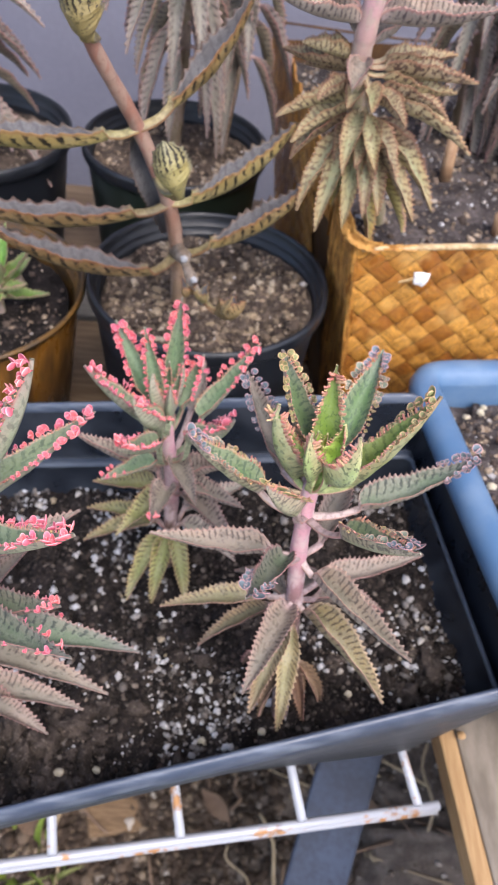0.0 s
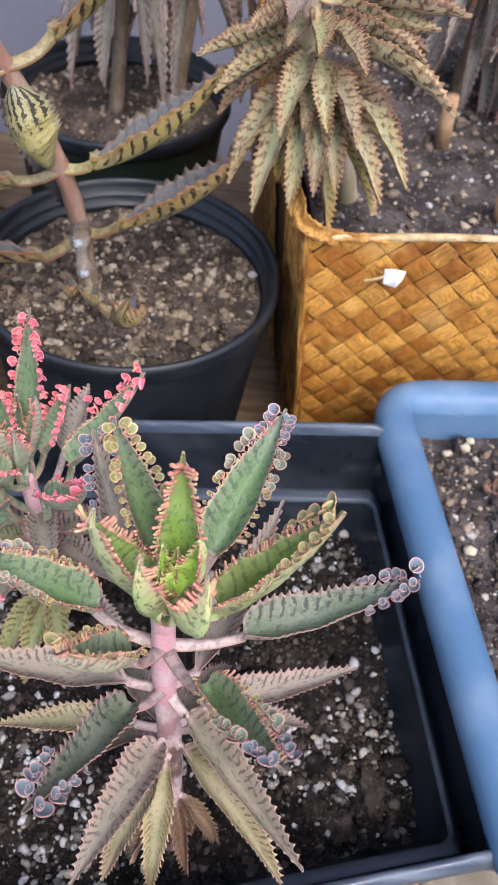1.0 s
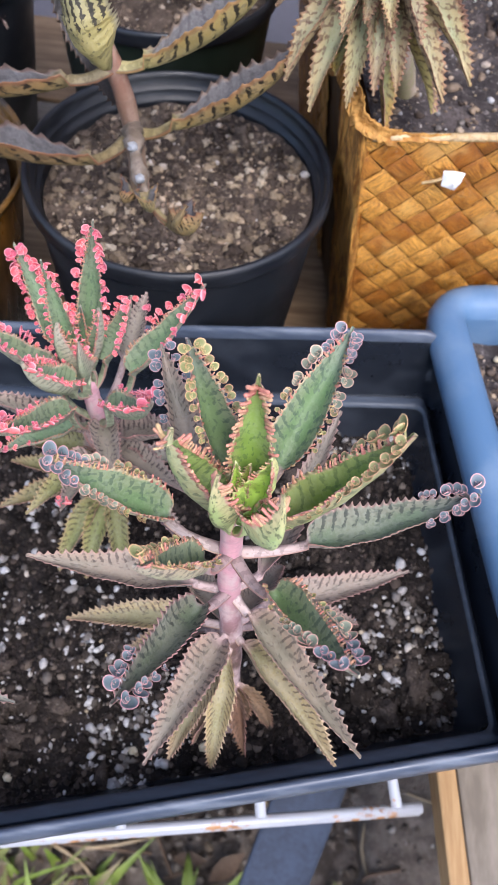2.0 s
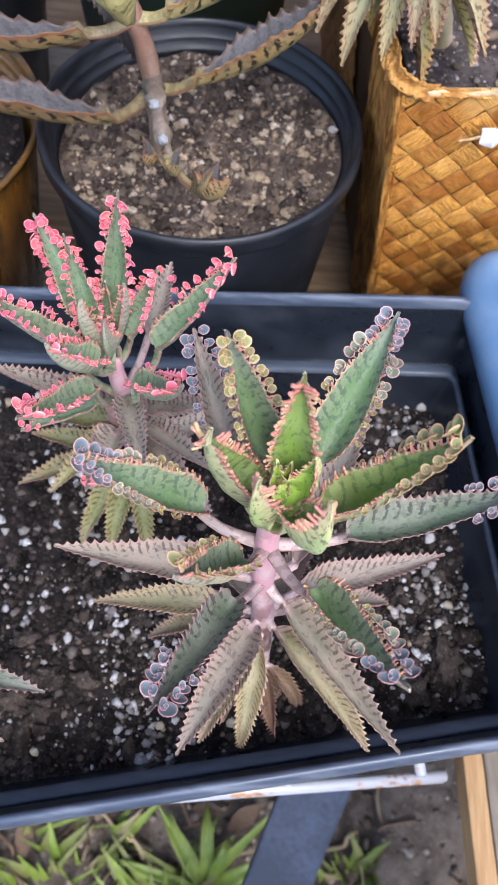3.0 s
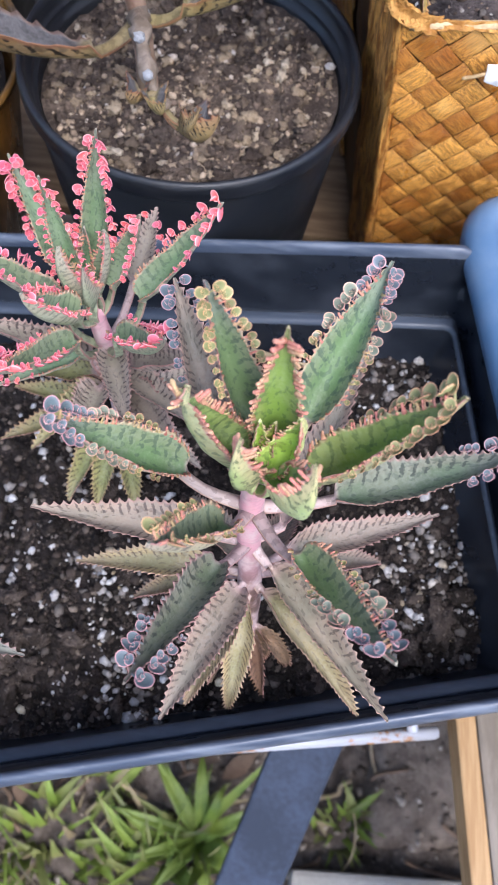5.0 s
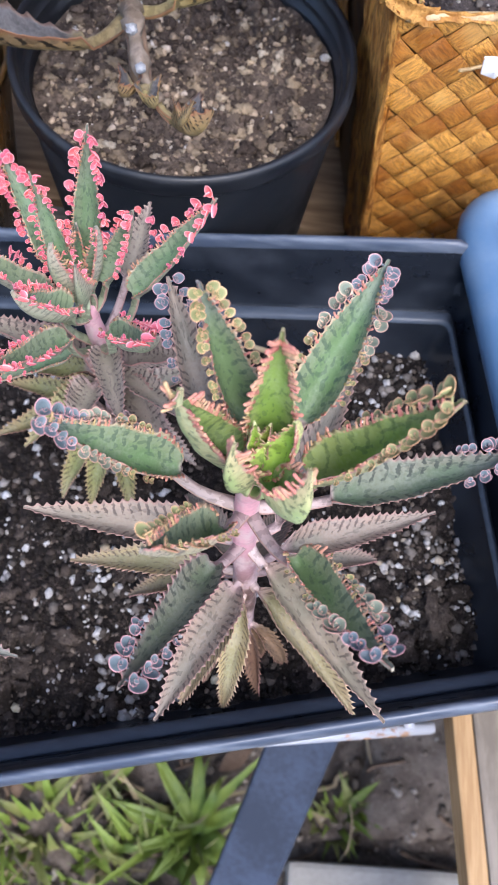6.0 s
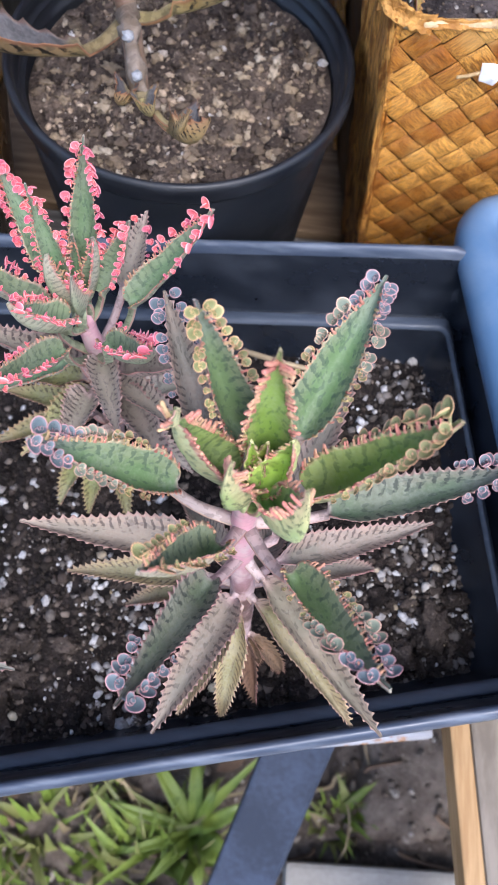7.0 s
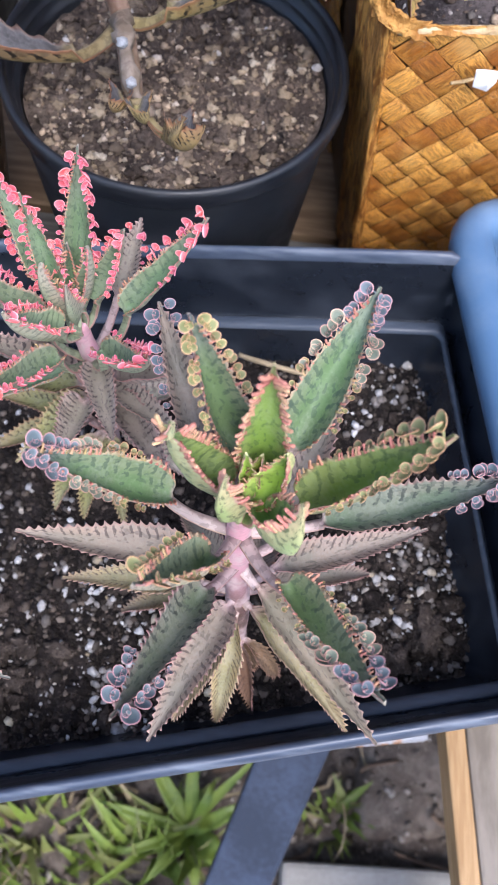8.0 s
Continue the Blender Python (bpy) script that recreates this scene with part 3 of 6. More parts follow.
def leaf(plant, root, start, tip, width, kind="green", fold=0.45, teeth=13, tooth=0.0013, bend=0.10, up=(0, 0, 1), twist=0.0, babies=(), stalk=0.0017, label="", thick=0.0014, full=0.20, blunt=1.6, pegs=True):
    """A toothed, boat-shaped leaf: a stalk from root to start, then a blade to the tip. bend: how far its middle hangs below the chord.
    babies: rows of (kind, first, last, number on a side, size) for the plantlets along the margins."""
    o = plant.location
    width *= SLIM[kind]
    fold *= 1.65 if kind in ("mauve", "olive", "pale", "tawny", "yellow") else 1.2 if kind not in ("green", "greygreen", "pinkgreen") else 1.45
    pegged = pegs and kind in ("green", "lime", "young", "pinkgreen")
    tooth *= 0.5 if pegged else rnd_tooth(kind)
    teeth = int(teeth * 1.35)
    root, start, tip = Vector(root), Vector(start), Vector(tip)
    if kind in ("mauve", "olive", "greygreen", "moss", "pale") and not babies:
        start = root.lerp(start, 0.5)
    stern = 0.55 if kind in ("green", "lime", "greygreen", "pinkgreen") and (pegs or babies) else 0.0
    crumple = 0.30 if kind == "young" else 0.10
    rnd = LEAF_LUCK
    chord = tip - start
    length = chord.length
    n0, _ = blade_frame(chord.normalized(), up)
    middle = start + chord * 0.5 - n0 * (bend * length)
    count = teeth * 5
    line = [(start * (1 - t) ** 2 + (middle * 2 - (start + tip) * 0.5) * (2 * t * (1 - t)) + tip * t * t, t) for t in [i / count for i in range(count + 1)]]
    lead = [(root.lerp(start, k / 5) + n0 * (-0.12 * (start - root).length * math.sin(math.pi * k / 5)), -1 + k / 5) for k in range(5)] if (start - root).length > 1e-4 else []
    path = lead + line
    cols = (-1.0, -0.9, -0.62, -0.3, 0.0, 0.3, 0.62, 0.9, 1.0)
    top, under, uvs = [], [], []
    spread = []
    wob = rnd.uniform(0, 6)
    for i, (p, u) in enumerate(path):
        ahead = path[min(i + 1, len(path) - 1)][0] - path[max(i - 1, 0)][0]
        n, b = blade_frame(ahead.normalized(), up)
        if twist:
            q = Matrix.Rotation(twist * max(0.0, u), 3, ahead.normalized())
            n, b = q @ n, q @ b
        if u <= 0:
            w = stalk * (1.35 - 0.40 * min(1.0, 1.6 * (1 + u)))
            lift, tth = 0.0, 0.0
            thk = stalk * 1.3
        else:
            w = width * ((u / full) ** ((0.25 if kind == "striped" else 0.36 if babies or pegged else 0.5) if full < 0.3 else 0.85) if u < full else 1 - ((u - full) / (1 - full)) ** blunt)
            w = max(w, stalk * max(0.0, 1 - u * 6), 0.0005)
            w *= 1 + 0.04 * math.sin(wob + u * 9)
            lift = fold * (1.0 + 0.55 * math.exp(-((u / 0.16) ** 2)))
            phase = (i - len(lead)) % 5
            tth = tooth * TOOTH[phase] * (1 if 0.04 < u < 0.97 else 0.2) * (0.75 + 0.5 * ((i * 7919) % 13) / 13)
            thk = thick * (1 - 0.45 * u)
        row_t, row_u = [], []
        for c in cols:
            k = abs(c)
            reach = w * c + (math.copysign(tth * 0.8, c) if k == 1.0 else 0.0)
            h = lift * w * (0.35 * k + 0.65 * k ** 2.4) * 1.2 + (tth * 0.75 if k == 1.0 else 0.0) + (crumple * w * math.sin(u * 21 + wob + (c > 0) * crumple * 5) * k if u > 0 else stalk * 0.9 * (1 - k * k))
            if u > 0 and 0.5 < k < 1.0 and not pegged:
                h += 0.055 * w * math.cos(1.2566 * (phase - 3)) * k
            edge = 1 - 0.8 * k ** 3
            q = p + b * reach * (1.0 - 0.14 * lift * k) + n * h + ahead.normalized() * (tth * 0.5 if k == 1.0 else 0.0)
            sole = q - n * (thk * edge + 0.00015)
            if u > 0 and stern:
                # the rim closes round the base of the blade like the stern of a boat
                q = q + n * (stern * fold * width * math.exp(-((u / 0.045) ** 2)) * (1 - 0.8 * k))
            row_t.append(q)
            row_u.append(sole)
            uvs.append((max(0.0, u) if u > 0 else u * 0.2, (c + 1) / 2))
        top.append(row_t)
        under.append(row_u)
        spread.append((p, u, n, b, ahead.normalized(), w, lift))
    m = len(cols)
    verts = [v for r in top for v in r] + [v for r in under for v in r]
    half = len(path) * m
    faces, slots = [], []
    for i in range(len(path) - 1):
        for j in range(m - 1):
            a = i * m + j
            faces.append((a, a + 1, a + m + 1, a + m))
            slots.append(0)
            faces.append((half + a, half + a + m, half + a + m + 1, half + a + 1))
            slots.append(1)
        for j, flip in ((0, 0), (m - 1, 1)):
            a = i * m + j
            quad = (a, a + m, half + a + m, half + a)
            faces.append(quad if not flip else quad[::-1])
            slots.append(1)
    for i in (0, len(path) - 1):
        for j in range(m - 1):
            a = i * m + j
            faces.append((a, half + a, half + a + 1, a + 1))
            slots.append(1)
    rows = [s for s in spread if s[1] >= 0]
    uvs = uvs + uvs
    if pegged:
        # short curved fingers along both margins
        number = round(length * (560 if kind == "green" else 600))
        grown = min([q[1] for q in babies], default=1.1)
        for side in (-1, 1):
            for k in range(number):
                u = 0.012 + 0.908 * (k + rnd.uniform(0.2, 0.8)) / number
                p, _, n, b, d, w, lift = rows[min(len(rows) - 1, int(u * (len(rows) - 1)))]
                size = {"green": 0.0017, "lime": 0.0020, "young": 0.0013, "pinkgreen": 0.0013}[kind] * rnd.uniform(0.6, 1.3) * (0.7 + 0.5 * u) * (0.7 if u > grown else 1.0)
                foot = p + b * (side * w * (1.0 - 0.14 * lift)) + n * (lift * w * 1.15)
                way = (b * side * rnd.uniform(0.5, 1.0) + n * rnd.uniform(0.5, 0.9) + d * rnd.uniform(0.1, 0.5)).normalized()
                curl = (way * 0.4 + d * rnd.uniform(0.3, 1.2) + n * rnd.uniform(-0.4, 0.9)).normalized()
                v, f, _ = tube([foot - way * size * 0.3, foot + way * size * 0.45, foot + way * size * 0.75 + curl * size * 0.25, foot + way * size * 0.8 + curl * size * 0.42], [size * 0.34, size * 0.19, size * 0.23, size * 0.12], 6)
                first = len(verts)
                verts += v
                faces += [tuple(i + first for i in q) for q in f]
                slots += [2] * len(f)
                uvs += [(u, 0.5)] * len(v)
    ob = part("leaf", verts, faces, (*LEAVES[kind], PEG), plant, label, o, uvs, slots)
    for kin, first, last, number, size in babies:
        size *= {"coral": 0.90, "gold": 0.88}[kin] if kin in ("coral", "gold") else 0.96
        number = round(number * (1.5 if kin == "coral" else 1.35))
        for side in (-1, 1):
            for k in range(number):
                u = first + (last - first) * (k + (0.5 if number == 1 else rnd.uniform(0.1, 0.5))) / max(1, number - 0.4)
                if u > 1.0:
                    continue
                p, _, n, b, d, w, lift = rows[min(len(rows) - 1, int(u * (len(rows) - 1)))]
                grow = size * (0.55 + 0.45 * (u - first) / max(0.01, last - first)) * (rnd.uniform(0.65, 1.12) if kin == "coral" else rnd.uniform(0.8, 1.15))
                q = p + b * (side * (w * 0.97 + grow * 0.42)) + n * (lift * w + grow * (rnd.uniform(-0.2, 0.8) if kin == "coral" else rnd.uniform(0.05, 0.35))) + d * (grow * rnd.uniform(-0.3, 0.4))
                out = (b * side + d * rnd.uniform(-0.1, 0.5)).normalized()
                face = (n * 0.7 + Vector((0, 0, 0.6)) + out * rnd.uniform(-0.4, 0.2) + d * rnd.uniform(-0.35, 0.35)).normalized()
                if kin == "coral":
                    out = (b * side + n * rnd.uniform(-0.1, 0.5) + d * rnd.uniform(-0.2, 0.6)).normalized()
                    face = n * rnd.uniform(0.7, 1.0) - b * (side * rnd.uniform(-0.3, 0.5)) + d * rnd.uniform(-0.5, 0.5)
                face = (face - out * face.dot(out)).normalized()
                baby = new("plantlet", rnd.choice(PLANTLET_MESH[kin]))
                baby.parent = ob
                rot = Matrix((out, face.cross(out), face)).transposed().to_4x4()
                baby.matrix_basis = Matrix.Translation(q - o) @ rot @ Matrix.Diagonal((grow, grow, grow * (1.5 if kin == "coral" else 1.0), 1.0))
    return ob


def stem(plant, points, radii, material, steps=8, label=""):
    line = glide(points, steps)
    r = [radii[0] + (radii[1] - radii[0]) * i / (len(line) - 1) for i in range(len(line))]
    r = [q * (1 + 0.04 * math.sin(i * 1.7)) for i, q in enumerate(r)]
    v, f, uv = tube(line, r, 14, 3, 0.04)
    return part("stem", v, f, material, plant, label, plant.location, uv)


# ---- ground, wall, staging ----
def sheet(name, x0, x1, y0, y1, nx, ny, height, material, skirt=None):
    xs, ys = np.linspace(x0, x1, nx), np.linspace(y0, y1, ny)
    verts = [(x, y, height(x, y)) for y in ys for x in xs]
    faces = [(j * nx + i, j * nx + i + 1, (j + 1) * nx + i + 1, (j + 1) * nx + i) for j in range(ny - 1) for i in range(nx - 1)]
    return part(name, verts, faces, material)


def earth(x, y):
    d = math.hypot(x - 0.1, y - 0.1)
    return (noise.noise((x * 6, y * 6, 0.3)) * 0.016 + noise.noise((x * 31, y * 31, 2.3)) * 0.006) * max(0.0, 1 - d / 3.0)


edges = np.concatenate([[-400, -60, -12], np.linspace(-1.2, 1.4, 131), [12, 60, 400]])
gv = [(x, y, earth(x, y)) for y in edges for x in edges]
gn = len(edges)
gf = [(j * gn + i, j * gn + i + 1, (j + 1) * gn + i + 1, (j + 1) * gn + i) for j in range(gn - 1) for i in range(gn - 1)]
tagged(part("ground", gv, gf, EARTH), "bare brown earth with dry litter and grass tufts", "ground", kind="structure")

v, f = box((-3.0, 1.02, -0.1), (3.2, 1.2, 2.6), 0.004)
tagged(part("wall_north", v, f, WALL, smooth=False), "pale lavender-grey painted wall behind the pots", "wall", kind="structure")

v, f = box((0.150, -0.35, 0.0), (0.95, 0.138, 0.032), 0.006, Matrix.Rotation(radians(1.5), 4, "Z"))
tagged(part("paving_slab", v, f, CONCRETE, smooth=False), "pale grey concrete slab set in bare earth", "paving slab")


def packed(x, y):
    """A low, flat-topped patch of packed dusty earth with a ragged outline."""
    edge = min(x - 0.205, 0.75 - x, y - 0.155, 0.395 - y) + 0.018 * noise.noise((x * 22, y * 22, 4.0))
    t = min(1.0, max(0.0, edge / 0.030))
    return -0.022 + 0.036 * t * t * (3 - 2 * t) + 0.0016 * noise.noise((x * 60, y * 60, 1.0))


tagged(sheet("packed_patch", 0.18, 0.78, 0.13, 0.42, 113, 59, packed, PACKED), "patch of packed dusty grey-brown earth", "ground", kind="structure")
rr = random.Random(61)
pts = [(rr.uniform(0.20, 0.44), rr.uniform(0.14, 0.33)) for _ in range(900)]
sz = [0.0008 + 0.0042 * rr.random() ** 5 for _ in pts]
grains("ground_grit", [(x, y, packed(x, y) + 0.2 * q) for (x, y), q in zip(pts, sz) if packed(x, y) > 0.004], [q for (x, y), q in zip(pts, sz) if packed(x, y) > 0.004], GROUND_GRIT, 62, "small stones and crumbs on the packed earth")


def tuft(name, cx, cy, spread, number, tall, seed, mats, label):
    """A tuft of bent grass blades as one mesh."""
    rnd = random.Random(seed)
    verts, faces, slots = [], [], []
    for k in range(number):
        a, r = rnd.uniform(0, 6.28), spread * rnd.random() ** 0.6
        base = Vector((cx + r * math.cos(a), cy + r * math.sin(a), 0))
        base.z = earth(base.x, base.y) - 0.004
        way = Vector((math.cos(a + rnd.uniform(-1.2, 1.2)), math.sin(a + rnd.uniform(-1.2, 1.2)), 0))
        h, lean, w = tall * rnd.uniform(0.4, 1.1), rnd.uniform(0.25, 1.0), rnd.uniform(0.0016, 0.0062)
        side = Vector((-way.y, way.x, 0))
        o = len(verts)
        for i in range(6):
            t = i / 5
            p = base + way * (h * lean * t * t) + Vector((0, 0, h * (t - 0.42 * lean * t * t)))
            q = w * (1 - t ** 1.8) + 0.0003
            verts += [p - side * q, p + Vector((0, 0, -q * 0.6)), p + side * q]
        m = rnd.choice([0, 0, 0, 0, 1, 1, 2])
        for i in range(5):
            for j in (0, 1):
                b = o + i * 3 + j
                faces.append((b, b + 1, b + 4, b + 3))
                slots.append(m)
    return tagged(part(name, verts, faces, mats, slots=slots), label, "grass", kind="stuff")


GRASS = [plain("grass_blade", (0.105, 0.160, 0.022), (0.19, 0.25, 0.045), 30, 0.5, 0.1), plain("grass_yellow", (0.12, 0.14, 0.038), (0.19, 0.20, 0.062), 30, 0.55, 0.1), plain("grass_straw", (0.18, 0.14, 0.075), (0.27, 0.22, 0.13), 30, 0.7, 0.1)]
STRAW = plain("dry_straw", (0.32, 0.24, 0.14), (0.46, 0.36, 0.23), 40, 0.75, 0.2)
LITTER = plain("dry_leaf", (0.12, 0.075, 0.048), (0.20, 0.135, 0.09), 30, 0.75, 0.3)
for i, (x, y, r, n, h) in enumerate(((-0.10, 0.15, 0.09, 105, 0.062), (0.040, 0.160, 0.035, 26, 0.09), (-0.20, 0.20, 0.10, 54, 0.09), (0.02, 0.12, 0.06, 60, 0.07), (0.20, 0.185, 0.026, 40, 0.038), (-0.05, 0.10, 0.10, 100, 0.052), (-0.22, 0.08, 0.11, 44, 0.1), (-0.15, 0.33, 0.05, 14, 0.08))):
    tuft("grass_tuft", x, y, r, n, h, 40 + i, GRASS, "green and straw-coloured grass tuft on bare earth")


def weed(cx, cy, blades, label):
    """A broad-leaved weed: each leaf by its azimuth, length, half width and rise."""
    ob = anchor("weed", (cx, cy, earth(cx, cy)))
    tagged(ob, label, "weed")
    for az, ln, wide, rise in blades:
        a = radians(az)
        d, side = Vector((math.cos(a), math.sin(a), 0)), Vector((-math.sin(a), math.cos(a), 0))
        verts, faces = [], []
        for i in range(11):
            t = i / 10
            p = ob.location + d * (0.004 + ln * t) + Vector((0, 0, 0.004 + rise * math.sin(2.2 * t)))
            w = wide * (min(1.0, 0.45 + 2.2 * t) * (1 - t ** 3)) + 0.0004
            for c in (-1, -0.5, 0, 0.5, 1):
                verts.append(p + side * (w * c) + Vector((0, 0, 0.5 * w * c * c + 0.06 * w * math.sin(t * 17 + c * 2))))
        for i in range(10):
            for j in range(4):
                b = i * 5 + j
                faces.append((b, b + 1, b + 6, b + 5))
        blade = part("leaf", verts, faces, GRASS[0], ob, "", ob.location)
        thick = blade.modifiers.new("thickness", "SOLIDIFY")
        thick.thickness = 0.0005
    return ob


weed(0.055, 0.160, ((128, 0.085, 0.0085, 0.030), (96, 0.075, 0.0070, 0.045), (30, 0.060, 0.0080, 0.030), (-35, 0.042, 0.0130, 0.030), (168, 0.095, 0.0055, 0.022), (200, 0.070, 0.0060, 0.020), (-80, 0.050, 0.0080, 0.024), (-130, 0.060, 0.0060, 0.020), (70, 0.050, 0.0050, 0.050)), "bright green broad-bladed weed on the earth")


def litter():
    rnd = random.Random(5)
    for k in range(70):
        x, y, a = rnd.uniform(-0.28, 0.34), rnd.uniform(0.02, 0.50), rnd.uniform(0, 6.28)
        ln = rnd.uniform(0.03, 0.12)
        pts = [Vector((x + math.cos(a) * ln * t + 0.006 * math.sin(t * 7 + k), y + math.sin(a) * ln * t, earth(x, y) + 0.006 + 0.012 * rnd.random())) for t in (0, 0.3, 0.7, 1)]
        v, f, _ = tube(glide(pts, 3), rnd.uniform(0.001, 0.0024), 5)
        tagged(part("twig", v, f, rnd.choice([STRAW, LITTER]), None, "", pts[0]), "dry straw-coloured twig lying on the earth", "twig", "ground litter")
    for k in range(12):
        x, y, a, s = rnd.uniform(-0.25, 0.30), rnd.uniform(0.05, 0.52), rnd.uniform(0, 6.28), rnd.uniform(0.012, 0.026)
        verts, faces = [], []
        for i in range(7):
            t = i / 6
            w = s * 0.45 * math.sin(math.pi * min(0.98, t + 0.04))
            for c in (-1, 0, 1):
                dx, dy = (t - 0.5) * 2 * s, c * w
                verts.append((x + dx * math.cos(a) - dy * math.sin(a), y + dx * math.sin(a) + dy * math.cos(a), earth(x, y) + 0.006 + 0.3 * w * abs(c) + 0.25 * s * t * t))
        for i in range(6):
            for j in (0, 1):
                b = i * 3 + j
                faces.append((b, b + 1, b + 4, b + 3))
        tagged(part("dead_leaf", verts, faces, LITTER, None, "", (x, y, 0.0)), "curled brown dead leaf on the earth", "dead leaf", "ground litter")


litter()
OLD_SCRAP = wood("old_scrap_wood", (0.13, 0.082, 0.045), (0.23, 0.15, 0.085))
v, f = box((-0.030, -0.020, 0.0), (0.030, 0.020, 0.010), 0.003, Matrix.Translation((-0.061, 0.370, 0.0)) @ Matrix.Rotation(radians(12), 4, "Z") @ Matrix.Rotation(radians(7), 4, "Y"))
tagged(part("wood_scrap", v, f, OLD_SCRAP, smooth=False), "flat brown wood scrap lying on the earth", "wood scrap")
rng = np.random.default_rng(8)
spots = np.stack([rng.uniform(-0.30, 0.42, 2600), rng.uniform(-0.02, 0.62, 2600)], 1)
grains("pebble_litter", [(x, y, earth(x, y) + 0.002) for x, y in spots], rng.gamma(1.8, 0.0013, 2600) + 0.001, GROUND_GRIT, 8, "grit, bark crumbs and small stones on the earth")

# dark litter, spread thicker to stand in for the shade under the rack
MULCH = grit_material("bark_mulch", [(0.0, (0.022, 0.015, 0.011)), (0.5, (0.060, 0.041, 0.030)), (0.85, (0.12, 0.085, 0.06)), (1.0, (0.24, 0.185, 0.13))])
spots = np.stack([rng.normal(-0.10, 0.12, 6500), rng.normal(0.385, 0.060, 6500)], 1)
grains("shading_bark_litter", [(x, y, earth(x, y) + 0.002) for x, y in spots], np.minimum(rng.gamma(1.8, 0.0017, 6500) + 0.001, 0.009), MULCH, 9, "dark brown bark crumbs and rotted litter, deepening the shade under the rack")

# the leaning plank: its foot stands on the earth, its head against the rack
foot, head = Vector((-0.018, -0.155, 0.004)), Vector((0.145, 0.385, 0.458))
d = (head - foot).normalized()
across = Vector((1, -0.30, 0.0)).normalized()
across = (across - d * across.dot(d)).normalized()
v, f = box((0, 0, -0.018), (0.046, (head - foot).length, 0.0), 0.0025)
m = Matrix((across, d, across.cross(d))).transposed().to_4x4()
tagged(part("leaning_plank", [foot + m.to_3x3() @ p for p in v], f, PLANK, smooth=False), "slate-blue painted plank leaning against the wire rack", "plank")

# the white wire rack
RACK_Z = 0.4655
rack = anchor("wire_rack", (0.0, 0.19, RACK_Z))
tagged(rack, "white enamelled wire rack with rust spots under the planter", "rack")


def rod(name, a, b, r, parent, material=WIRE, segs=10):
    a, b = Vector(a), Vector(b)
    v, f, uv = tube([a.lerp(b, k / 6) for k in range(7)], r, segs)
    return part(name, v, f, material, parent, "", parent.location, uv)


def front_bar(x):
    return 0.1926 + 0.1676 * x


rod("front_rail", (-0.50, front_bar(-0.50), RACK_Z), (0.1765, front_bar(0.1765), RACK_Z - 0.001), 0.0031, rack)
rod("front_rail", (-0.50, front_bar(-0.50) - 0.0005, RACK_Z - 0.0062), (0.1765, front_bar(0.1765) - 0.0005, RACK_Z - 0.0072), 0.0028, rack)
for i in range(9):
    x = 0.0125 + 0.0745 * (i - 6)
    rod("cross_wire", (x, front_bar(x), RACK_Z + 0.0045), (x - 0.055, front_bar(x) + 0.30, RACK_Z + 0.0045), 0.0030, rack)
rod("rear_rail", (-0.55, 0.39, RACK_Z), (0.15, 0.485, RACK_Z), 0.0036, rack)
for x, y in ((-0.47, 0.118), (-0.47, 0.42), (0.172, 0.44)):
    rod("leg", (x, y, 0.0), (x, y, RACK_Z), 0.006, rack)

# the wooden bench beside it
bench = anchor("wooden_bench", (0.30, 0.20, 0.0))
tagged(bench, "weathered wooden bench with a sawn orange edge", "bench")
BT = 0.474
turn = Matrix.Translation((0.1955, 0.20, 0)) @ Matrix.Rotation(radians(5), 4, "Z")
for i in range(4):
    v, f = box((0.003 + i * 0.142, -0.28, BT - 0.030), (0.142 + i * 0.142, 0.60, BT - 0.001 * (i % 2)), 0.002, turn)
    part("board", v, f, BENCH_TOP, bench, "", bench.location, smooth=False)
v, f = box((-0.0085, -0.28, BT - 0.020), (0.0028, 0.60, BT - 0.001), 0.0015, turn)
part("edge_strip", v, f, BENCH_EDGE, bench, "sawn orange wooden edge strip", bench.location, smooth=False)
for x, y in ((0.05, -0.22), (0.05, 0.50), (0.50, -0.22), (0.50, 0.50)):
    v, f = box((x, y, 0.0), (x + 0.06, y + 0.06, BT - 0.031), 0.003, turn)
    part("leg", v, f, BENCH_TOP, bench, "", bench.location, smooth=False)

v, f = lathe((0.195, 0.264), [(0.0003, BT + 0.0052), (0.0022, BT + 0.0048), (0.0030, BT + 0.0034), (0.0026, BT + 0.0022), (0.0014, BT + 0.0018), (0.0013, BT - 0.002)], 20)
screw = part("screw", v, f, BENCH_EDGE, None, "", (0.195, 0.264, BT))
tagged(screw, "small tawny screw head standing proud of the bench board", "screw")

# boards that carry the pots
stage = anchor("plank_stage", (0.0, 0.6, 0.0))
tagged(stage, "low stage of weathered boards carrying the pots", "stage")
ST = 0.516
for i, (y0, y1, mt) in enumerate(((0.425, 0.512, GREY_WOOD), (0.518, 0.625, TAN_WOOD), (0.631, 0.735, GREY_WOOD), (0.741, 0.86, TAN_WOOD))):
    v, f = box((-0.75, y0, ST - 0.024), (0.62, y1, ST - 0.001 * (i % 2)), 0.002)
    part("board", v, f, mt, stage, "", stage.location, smooth=False)
for x in (-0.70, -0.10, 0.50):
    v, f = box((x, 0.50, 0.0), (x + 0.07, 0.85, ST - 0.0245), 0.003)
    part("trestle", v, f, GREY_WOOD, stage, "", stage.location, smooth=False)


# ---- the black planter ----
TILT, LEAN = 0.13, 0.06
